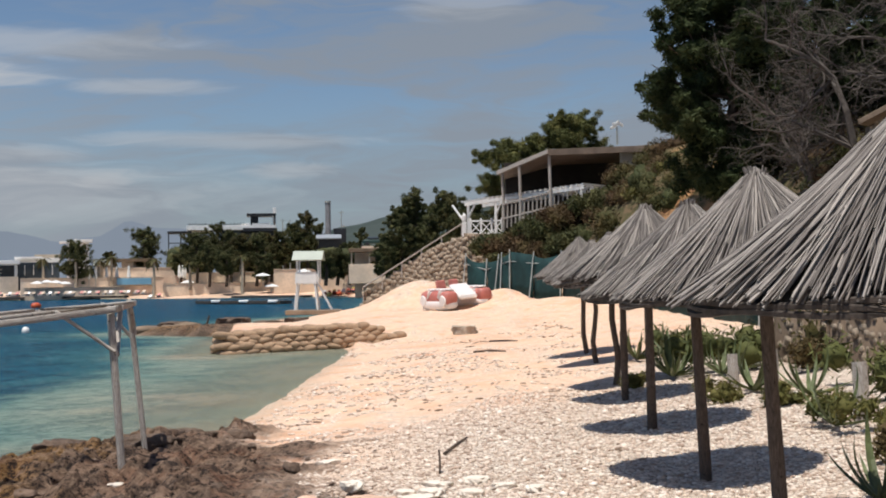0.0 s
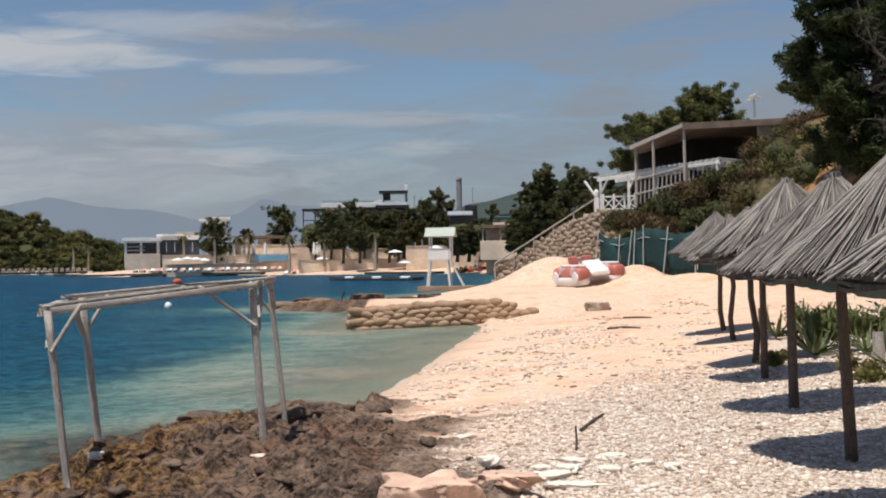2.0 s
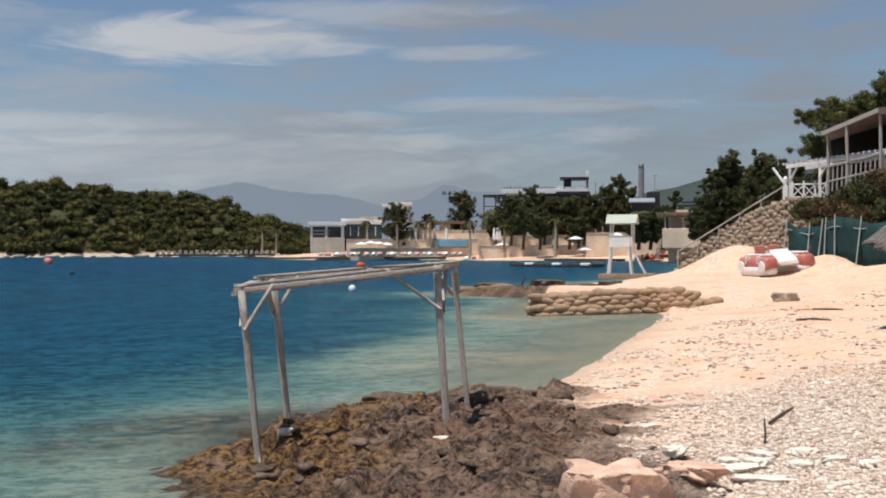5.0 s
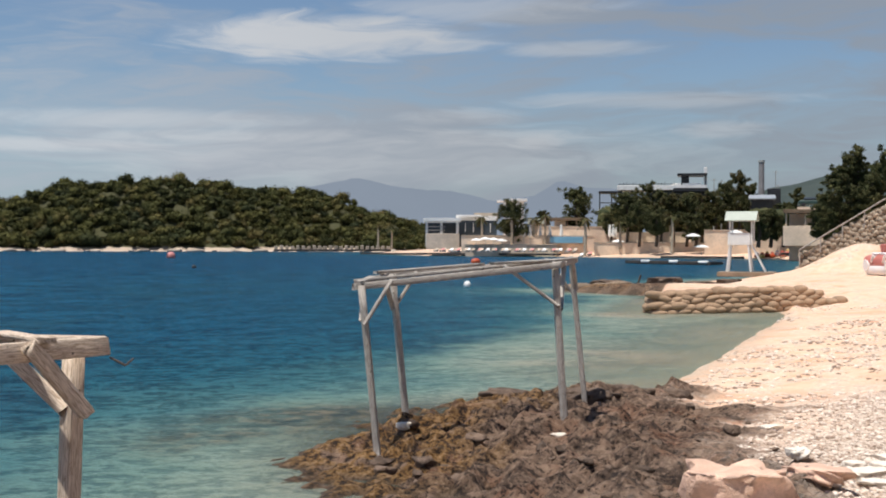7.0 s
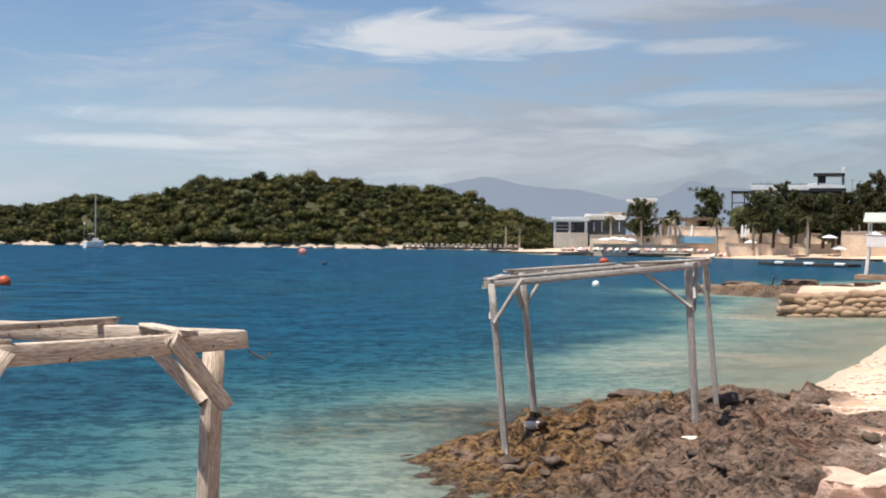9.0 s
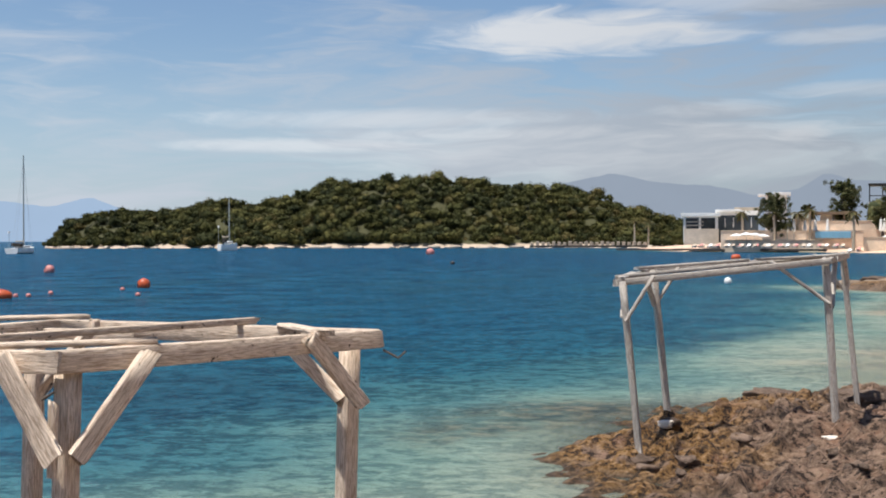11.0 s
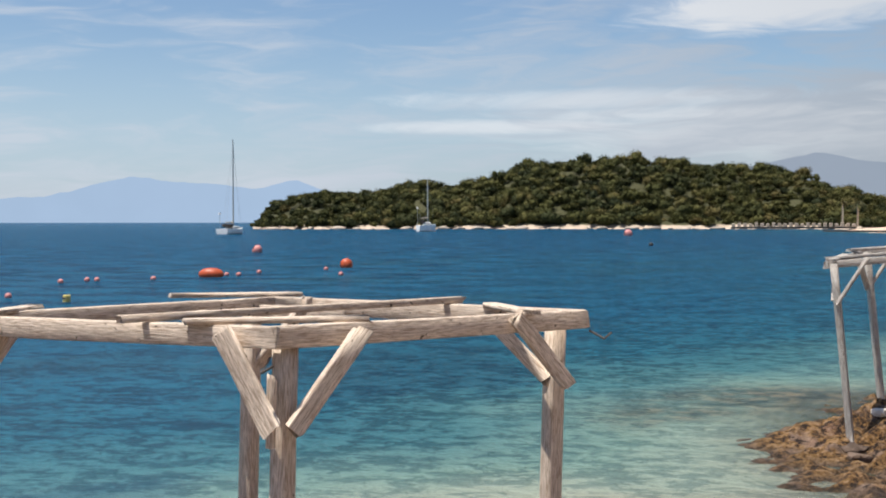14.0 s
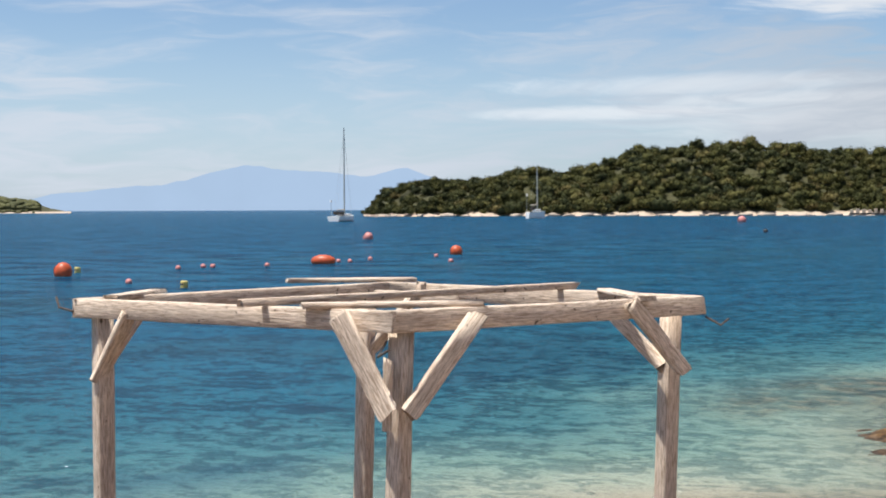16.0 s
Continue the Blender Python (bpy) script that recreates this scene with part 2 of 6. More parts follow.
def lumps(centers, sizes, seed, level=2, rough=0.25, spin=True):
    """Many uneven lumps in one set of corners and faces."""
    g = np.random.default_rng(seed)
    v, f = ico(level)
    c, s = np.asarray(centers, float), np.asarray(sizes, float)
    if s.ndim == 1:
        s = np.repeat(s[:, None], 3, 1)
    n = len(c)
    shape = v[None] * (1 + rough * g.normal(size=(n, len(v), 1)))
    shape = shape * s[:, None]
    if spin:
        a = g.random(n) * 6.283
        t = g.normal(size=n) * 0.2
        ca, sa, ct, st = np.cos(a)[:, None], np.sin(a)[:, None], np.cos(t)[:, None], np.sin(t)[:, None]
        x, y, z = shape[..., 0], shape[..., 1], shape[..., 2]
        y, z = y * ct - z * st, y * st + z * ct
        shape = np.stack([x * ca - y * sa, x * sa + y * ca, z], 2)
    verts = (shape + c[:, None]).reshape(-1, 3)
    faces = (f[None] + (np.arange(n) * len(v))[:, None, None]).reshape(-1, 3)
    return verts, faces


def merged(*sets):
    vs, fs, k = [], [], 0
    for v, f in sets:
        vs.append(v), fs.append(f + k)
        k += len(v)
    return np.concatenate(vs), np.concatenate(fs)


# ---- ground ----
SHORE = np.array([(-40, -60), (-16, -20), (-9, -3), (-7.6, 3), (-6.4, 7.5), (-4.35, 10.4), (-4.5, 11.3), (-5.3, 12.3), (-6.1, 13.4), (-6.6, 14.6), (-6.75, 16.0), (-6.8, 17.5), (-6.3, 18.8), (-5.5, 19.8), (-4.5, 20.5),
                  (-3.95, 22.0), (-3.75, 27), (-3.7, 35), (-3.55, 45), (-3.9, 49.2), (-8.5, 46.3), (-9.4, 52), (-11.0, 62), (-17.0, 66.5), (-17.2, 68.2), (-11.6, 69), (-10.5, 78), (-12.5, 88),
                  (-8, 100), (-4, 120), (-6, 165), (-9, 215), (-22, 237), (-46, 248), (-72, 262), (-104, 270), (-140, 330), (-150, 420), (-150, 900), (900, 900), (900, -60)], float)
FOOT = np.array([(7.6, -60), (7.6, 8), (7.7, 19), (7.0, 23.5), (8.2, 30), (10.2, 38), (10.6, 46), (9.0, 54), (6.2, 61.8), (2.0, 68.3), (2.4, 73), (2.6, 77.0), (0.4, 79.6), (1.5, 86), (3, 95), (4, 112), (4, 165), (60, 200), (800, 300), (800, -60)], float)


def distance(poly, x, y):
    """Signed distance to a closed outline, positive inside."""
    best = np.full(x.shape, 1e9)
    inside = np.zeros(x.shape, bool)
    for (ax, ay), (bx, by) in zip(poly, np.roll(poly, -1, 0)):
        dx, dy = bx - ax, by - ay
        t = np.clip(((x - ax) * dx + (y - ay) * dy) / (dx * dx + dy * dy), 0, 1)
        best = np.minimum(best, np.hypot(x - ax - t * dx, y - ay - t * dy))
        cross = (ay > y) != (by > y)
        with np.errstate(divide="ignore", invalid="ignore"):
            inside ^= cross & (x < (bx - ax) * (y - ay) / (by - ay) + ax)
    return np.where(inside, best, -best)


def smooth(a, b, v):
    t = np.clip((v - a) / (b - a), 0, 1)
    return t * t * (3 - 2 * t)


def bumps(x, y, scale, seed=0.0, octaves=3):
    """A cheap smooth noise, about -1 to 1."""
    v, amp = 0.0, 1.0
    for k in range(octaves):
        f = 2.1 ** k / scale
        v = v + amp * (np.sin(1.3 * x * f + 2.1 * np.sin(0.7 * y * f + seed + k) + seed) * np.sin(1.1 * y * f + 1.7 * np.sin(0.9 * x * f + 2 * seed - k)))
        amp *= 0.55
    return v / 1.6


LATTICE = np.random.default_rng(17).random((256, 256)) * 2 - 1


def lattice(x, y):
    """Smooth value noise, -1 to 1."""
    i, j = np.floor(x).astype(int), np.floor(y).astype(int)
    u, v = x - i, y - j
    u, v = u * u * (3 - 2 * u), v * v * (3 - 2 * v)
    q = lambda a, b: LATTICE[a % 256, b % 256]
    return (q(i, j) * (1 - u) + q(i + 1, j) * u) * (1 - v) + (q(i, j + 1) * (1 - u) + q(i + 1, j + 1) * u) * v


def ridged(x, y, scale, octaves=4):
    """Sharp-crested noise, 0 to 1."""
    v, amp, total = 0.0, 1.0, 0.0
    for k in range(octaves):
        f = 2.03 ** k / scale
        v = v + amp * (1 - np.abs(lattice(x * f + 13 * k, y * f + 7 * k))) ** 2
        total += amp
        amp *= 0.55
    return v / total


def hump(x, y, cx, cy, r, h, ry=None):
    return h * np.exp(-((x - cx) / r) ** 2 - ((y - cy) / (ry or r)) ** 2)


def terrain(x, y):
    """Height, and how much of it is rock and hillside."""
    s = distance(SHORE, x, y)
    f = distance(FOOT, x, y)
    z = np.where(s > 0, np.minimum(0.085 * s, 0.37 + 0.02 * s), np.maximum(-0.075 * -s, -0.6 - 0.05 * -s))
    z = np.maximum(np.minimum(z, 1.6), -9.0)
    near = smooth(-1, 2, s)
    z = z + near * 0.11 * np.clip(x - 2.8, 0, 4.5) * smooth(75, 55, y)
    z = z + near * 0.55 * smooth(46, 63, y) * smooth(112, 92, y) * smooth(-11, -3, x)
    z = z + near * (hump(x, y, -1.2, 68.5, 2.7, 1.55) + hump(x, y, 3.0, 64.0, 1.6, 1.0) + hump(x, y, 5.2, 60.5, 2.0, 0.35) + hump(x, y, 0.5, -1.0, 4.0, 0.45))
    z = z - 0.10 * smooth(0.8, 2.4, x) * smooth(7.5, 10.5, y) * smooth(62, 45, y)
    # level spit behind the stone bags
    z = np.maximum(z, np.where((y > 46) & (s > 0.15), 0.72 * smooth(0.1, 0.5, s) * smooth(74, 60, y) * smooth(45.5, 46.5, y) * smooth(2.4, -2.2, x + 4) , -99))
    z = z + near * 0.035 * bumps(x, y, 1.6, 1.0)
    rock = smooth(-2.3, -3.4, x + 0.5 * bumps(x, y, 1.3, 2.0)) * smooth(10.2, 11.0, y) * smooth(21.6, 20.6, y) * smooth(-3.5, -1.0, s)
    rock = np.maximum(rock, 0.9 * smooth(-0.2, -1.4, x + 0.6 * bumps(x, y, 0.9, 5.0)) * smooth(10.2, 11.0, y) * smooth(14.2, 12.6, y) * smooth(-2.5, 0.0, s))
    strips = bumps(x * 0.5, y * 2.0, 0.8, 5.0)
    fringe = (smooth(-0.9, -2.2, x + 0.7 * strips) * smooth(10.2, 11.0, y) * smooth(17.2, 15.8, y + 0.5 * strips) * smooth(-2.5, 0.0, s))
    # unseen dark rock added along the shore to cut light bounced onto the near frame
    rock = np.maximum(rock, smooth(-1.2, -2.4, x + 0.5 * strips) * smooth(10.6, 9.4, y) * smooth(-14, -10, y) * smooth(-2.5, 0.0, s))
    step = rock + 0.4 * np.clip(fringe - rock, 0, 1)
    rock = np.maximum(rock, fringe)
    jag = 0.30 * (ridged(x, y, 1.3, 4) - 0.40) + 0.085 * lattice(x / 0.16, y / 0.21) + 0.06 * lattice(x / 0.085 + 3, y / 0.1) + 0.20 * np.abs(lattice(x / 0.42 + 9, y / 0.5)) - 0.06 * smooth(-3.6, -6.0, x)
    z = z + rock * (hump(x, y, -5.6, 13.9, 1.2, 0.24, 1.9) + hump(x, y, -4.2, 15.0, 1.4, 0.06))
    z = z + step * (jag - 0.06 + 0.10 * smooth(-0.5, 2.0, s)) * (0.25 + 0.75 * smooth(-1.2, 0.6, s))
    rock = np.maximum(rock, smooth(-9.3, -11.0, x) * smooth(56, 61, y) * smooth(73, 70.5, y) * smooth(-2, 0, s))
    # the slope behind the beach
    cap = 6.0 + 3.6 * smooth(6.6, 10.5, x) * smooth(71, 66, y) + 5.0 * smooth(10, 40, f)
    cap = np.where(y > 110, 3.0 + 5 * smooth(10, 120, f), cap)
    steep = np.where(y > 110, 0.35, 1.0 + 0.5 * smooth(24, 34, y))
    rise = np.clip(steep * f, 0, None)
    hill = cap * (1 - np.exp(-rise / cap * 1.3))
    z = z + np.where(f > 0, hill * (1 + 0.10 * bumps(x, y, 3.0, 4.0)), 0)
    far = smooth(160, 200, y) * smooth(1, 12, s)
    z = z + far * (0.5 + 2.2 * smooth(10, 60, s))
    return z, rock, np.maximum(smooth(-0.3, 0.8, f + 0.4 * bumps(x, y, 1.5, 7.0)), smooth(180, 220, y) * smooth(22, 40, s)), s


def ground_at(x, y):
    return float(terrain(np.array([float(x)]), np.array([float(y)]))[0][0])


def spread(lo, hi, step, out, grow=1.12):
    mid = list(np.arange(lo, hi + step, step))
    a, d = hi, step
    up = []
    while a < out:
        d *= grow
        a += d
        up.append(min(a, out))
    a, d = lo, step
    down = []
    while a > -out:
        d *= grow
        a -= d
        down.append(max(a, -out))
    return np.array(down[::-1] + mid + up[0:])


def grid(xs, ys):
    X, Y = np.meshgrid(xs, ys)
    nx, ny = len(xs), len(ys)
    i = (np.arange(ny - 1)[:, None] * nx + np.arange(nx - 1)).ravel()
    return X.ravel(), Y.ravel(), np.stack([i, i + 1, i + nx + 1, i + nx], 1)


def attribute(ob, name, values):
    ob.data.attributes.new(name, "FLOAT", "POINT").data.foreach_set("value", np.asarray(values, np.float32))


GROUND, N = start("beach_ground")
pos = N.add("NewGeometry").outputs["Position"]
att = lambda k: N.add("Attribute", {"attribute_name": k}).outputs["Fac"]
rock, hillside, wet, shingle = att("rock"), att("hillside"), att("wet"), att("shingle")
n1, n2, n3 = N.noise(pos, 0.35, 4.0), N.noise(pos, 2.2, 5.0), N.noise(pos, 18.0, 4.0)
sand = N.mix(N.step(n2, 0.3, 0.7), (0.71, 0.455, 0.31), (0.79, 0.57, 0.415))
sand = N.mix(N.math("MULTIPLY", N.step(n1, 0.50, 0.66), 0.6), sand, (0.66, 0.36, 0.215))
patch = N.math("MULTIPLY", N.step(N.noise(pos, 0.8, 4.0, 0.6), 0.59, 0.70), 0.75)
sand = N.mix(patch, sand, (0.62, 0.28, 0.15))
sand = N.mix(N.math("MULTIPLY", att("red_earth"), N.step(N.noise(pos, 1.1, 4.0, 0.65), 0.36, 0.58)), sand, (0.66, 0.35, 0.21))
vor = N.add("TexVoronoi", {"feature": "F1"}, Vector=pos, Scale=13.0)
cells = N.add("TexVoronoi", {"feature": "DISTANCE_TO_EDGE"}, Vector=pos, Scale=13.0)
stones = N.mix(N.step(vor.outputs["Color"], 0.2, 0.8), (0.52, 0.42, 0.34), (0.80, 0.71, 0.61))
stones = N.mix(N.step(cells.outputs[0], 0.08, 0.0), stones, (0.22, 0.16, 0.12))
grit = N.math("MULTIPLY", N.step(N.noise(pos, 1.1, 4.0), 0.40, 0.58), N.step(N.noise(pos, 5.0, 4.0, 0.65), 0.42, 0.56))
sand = N.mix(N.math("MAXIMUM", shingle, N.math("MULTIPLY", grit, 0.8)), sand, stones)
sand = N.mix(N.math("MULTIPLY", N.step(n3, 0.56, 0.68), 0.5), sand, (0.38, 0.28, 0.21))
speck = N.math("MULTIPLY", N.step(N.noise(pos, 6.5, 3.0, 0.7), 0.60, 0.66), N.step(N.noise(pos, 0.7, 3.0), 0.40, 0.55))
sand = N.mix(N.math("MULTIPLY", speck, 0.55), sand, (0.33, 0.24, 0.175))
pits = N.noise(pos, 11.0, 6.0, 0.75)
rockcol = N.mix(N.step(n2, 0.35, 0.65), (0.09, 0.060, 0.044), (0.28, 0.185, 0.13))
rockcol = N.mix(N.math("MULTIPLY", N.step(N.noise(pos, 7.0, 5.0, 0.75), 0.53, 0.63), 0.7), rockcol, (0.36, 0.25, 0.18))
rockcol = N.mix(N.math("MULTIPLY", N.step(N.noise(pos, 1.4, 3.0), 0.5, 0.68), 0.45), rockcol, (0.27, 0.125, 0.07))
rockcol = N.mix(N.math("MULTIPLY", att("algae"), N.step(N.noise(pos, 2.4, 4.0, 0.65), 0.36, 0.5)), rockcol, N.mix(N.step(pits, 0.42, 0.6), (0.10, 0.05, 0.02), (0.33, 0.185, 0.065)))
# pale lit tips and the pits' shade are put into the rock colour
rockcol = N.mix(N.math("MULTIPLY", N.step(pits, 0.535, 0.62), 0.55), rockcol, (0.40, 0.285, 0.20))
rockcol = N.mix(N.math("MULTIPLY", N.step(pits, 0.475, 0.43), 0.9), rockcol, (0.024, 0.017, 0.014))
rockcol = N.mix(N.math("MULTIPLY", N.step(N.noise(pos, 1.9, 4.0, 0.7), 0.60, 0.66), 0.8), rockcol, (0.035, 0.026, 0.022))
earth = N.mix(N.step(n2, 0.35, 0.6), (0.15, 0.105, 0.06), (0.075, 0.07, 0.03))
earth = N.mix(N.step(N.noise(pos, 0.22, 3.0), 0.54, 0.62), earth, (0.34, 0.19, 0.09))
c = N.mix(hillside, sand, earth)
rockcol = N.mix(N.math("MULTIPLY", wet, 0.75), rockcol, (0.045, 0.036, 0.022))
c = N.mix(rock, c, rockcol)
c = N.mix(N.math("MULTIPLY", N.math("MULTIPLY", wet, 0.5), N.math("SUBTRACT", 1.0, rock)), c, (0.36, 0.29, 0.20))
h = N.math("ADD", N.math("MULTIPLY", N.math("MINIMUM", cells.outputs[0], 0.25), N.math("ADD", 0.35, N.math("MULTIPLY", shingle, 1.6))), N.math("ADD", N.math("MULTIPLY", n3, 0.5), N.math("MULTIPLY", N.math("MULTIPLY", pits, rock), 7.0)))
finish(N, c, N.math("SUBTRACT", 0.92, N.math("MULTIPLY", wet, 0.4)), h, 0.7, 0.05, spec=0.25)

xs = spread(-9.2, -0.6, 0.065, 4700, 1.09)
xs = np.concatenate([xs[xs <= -0.6], np.arange(-0.5, 7.2, 0.16), 7.2 + (xs[xs > -0.6] + 0.6) * 1.0])
ys = spread(10.4, 20.8, 0.075, 4700, 1.07)
ys = np.concatenate([ys[ys <= 20.8], np.arange(20.95, 50, 0.22), 50 + (ys[ys > 20.8] - 20.8) * 1.0])
X, Y, faces = grid(xs, ys)
Z, R, HS, S = terrain(X, Y)
ground = arrays("ground", np.stack([X, Y, Z], 1), faces, GROUND, smooth=True)
ground.data.polygons.foreach_set("use_smooth", R[faces].max(1) < 0.35)
tagged(ground, "pale pebble and sand beach with dark rock outcrop and scrubby slope", "ground", kind="structure")
attribute(ground, "rock", R), attribute(ground, "hillside", HS)
attribute(ground, "wet", smooth(0.10, -0.03, Z))
attribute(ground, "shingle", np.clip(smooth(27, 15, Y + 2.2 * bumps(X, Y, 2.5, 3.0) - 2.2 * (X - 1)) * smooth(-3.5, -1.5, X) + 0.55 * smooth(0.75, 0.9, bumps(X, Y, 1.4, 9.0)), 0, 1) * (1 - HS) * smooth(60, 40, Y))
attribute(ground, "red_earth", 0.85 * smooth(46.0, 47.0, Y) * smooth(60, 52, Y) * smooth(-2.5, -4.5, X) + 0.6 * hump(X, Y, -1.3, 19.0, 0.9, 1.0, 1.3) + 0.5 * hump(X, Y, 1.0, 47.0, 3.0, 1.0, 2.0))
attribute(ground, "algae", R * smooth(-3.9, -5.2, X + 0.7 * bumps(X, Y, 1.0, 3.0) + 0.10 * (Y - 14)) * smooth(-0.02, 0.05, Z) * smooth(0.62, 0.4, Z))

# ---- water ----
WATER, N = start("sea_water")
pos = N.add("NewGeometry").outputs["Position"]
off = N.add("Attribute", {"attribute_name": "offshore"}).outputs["Fac"]
grass = N.noise(N.add("Mapping", None, Vector=pos, Scale=(1.0, 0.7, 1.0)), 0.16, 4.0, 0.6)
offn = N.math("ADD", off, N.math("MULTIPLY", N.math("SUBTRACT", N.noise(pos, 0.16, 3.0), 0.5), 5.0))
body = N.ramp(N.math("DIVIDE", offn, 60.0), [(0.0, (0.29, 0.27, 0.21)), (0.015, (0.19, 0.225, 0.185)), (0.04, (0.108, 0.175, 0.155)), (0.072, (0.036, 0.106, 0.122)), (0.12, (0.012, 0.070, 0.104)), (0.25, (0.007, 0.057, 0.103)), (1.0, (0.005, 0.048, 0.096))])
weed = N.math("MULTIPLY", N.step(grass, 0.52, 0.60), N.math("MULTIPLY", N.step(off, 1.8, 4.5), N.step(off, 70.0, 25.0)))
body = N.mix(N.math("MULTIPLY", weed, 0.75), body, (0.010, 0.050, 0.080))
reef = N.math("MULTIPLY", N.add("Attribute", {"attribute_name": "reef"}).outputs["Fac"], N.step(grass, 0.36, 0.52))
body = N.mix(N.math("MULTIPLY", reef, 0.8), body, N.mix(N.step(N.noise(pos, 2.6, 4.0, 0.7), 0.42, 0.62), (0.018, 0.026, 0.030), (0.115, 0.09, 0.06)))
rip = N.add("Mapping", None, Vector=N.add("Mapping", None, Vector=pos, Rotation=(0, 0, radians(-35))), Scale=(0.9, 1.25, 1.0))
w1, w2, w3 = N.noise(rip, 2.8, 5.0, 0.68), N.noise(rip, 0.6, 4.0, 0.6), N.noise(rip, 9.0, 3.0, 0.6)
h = N.math("ADD", N.math("ADD", N.math("MULTIPLY", w1, 0.46), N.math("MULTIPLY", w2, 0.8)), N.math("MULTIPLY", w3, 0.085))
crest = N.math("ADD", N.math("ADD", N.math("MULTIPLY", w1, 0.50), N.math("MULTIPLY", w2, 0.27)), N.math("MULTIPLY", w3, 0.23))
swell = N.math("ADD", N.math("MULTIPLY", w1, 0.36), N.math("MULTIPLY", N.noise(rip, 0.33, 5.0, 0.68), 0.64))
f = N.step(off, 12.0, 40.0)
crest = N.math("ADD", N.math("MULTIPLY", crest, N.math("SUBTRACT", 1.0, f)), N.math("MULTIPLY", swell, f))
# wave light and shade put into the colour: ripples dark, gaps bright
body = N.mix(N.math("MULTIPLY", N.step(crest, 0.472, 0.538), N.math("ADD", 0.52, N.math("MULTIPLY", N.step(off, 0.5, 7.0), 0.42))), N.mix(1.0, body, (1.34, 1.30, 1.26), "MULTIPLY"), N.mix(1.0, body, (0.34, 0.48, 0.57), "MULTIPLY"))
nrm = N.add("Bump", None, Strength=1.0, Distance=0.32, Height=h)
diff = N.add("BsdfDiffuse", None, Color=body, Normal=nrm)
clear = N.add("MixShader", None, i0=N.step(off, -0.8, 1.8), i1=N.add("BsdfTransparent", None, Color=(0.66, 0.80, 0.80)), i2=diff)
fres = N.add("Fresnel", None, IOR=1.33, Normal=nrm)
gl = N.add("BsdfGlossy", None, Color=(0.75, 0.85, 0.95), Roughness=0.12, Normal=nrm)
N.add("OutputMaterial", None, i0=N.add("MixShader", None, i0=N.math("MULTIPLY", fres, 0.5), i1=clear, i2=gl))
xs, ys = spread(-12, 0, 0.5, 4800, 1.12), spread(8, 50, 0.5, 4800, 1.1)
X, Y, faces = grid(xs, ys)
Zg, _, _, S = terrain(X, Y)
keep = (Zg[faces].min(1) < 0.3)
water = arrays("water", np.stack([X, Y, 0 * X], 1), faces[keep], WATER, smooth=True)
cove = smooth(-14, -8.5, X) * smooth(20, 24, Y) * smooth(66, 52, Y)
attribute(water, "offshore", -S * (1 - 0.66 * cove))
# sunken reef round the rocks
attribute(water, "reef", smooth(1.0, 0.45, np.hypot((X + 8.0) / 2.3, (Y - 15.6) / 3.6)))
tagged(water, "rippled turquoise to deep blue sea water", "water", kind="structure")

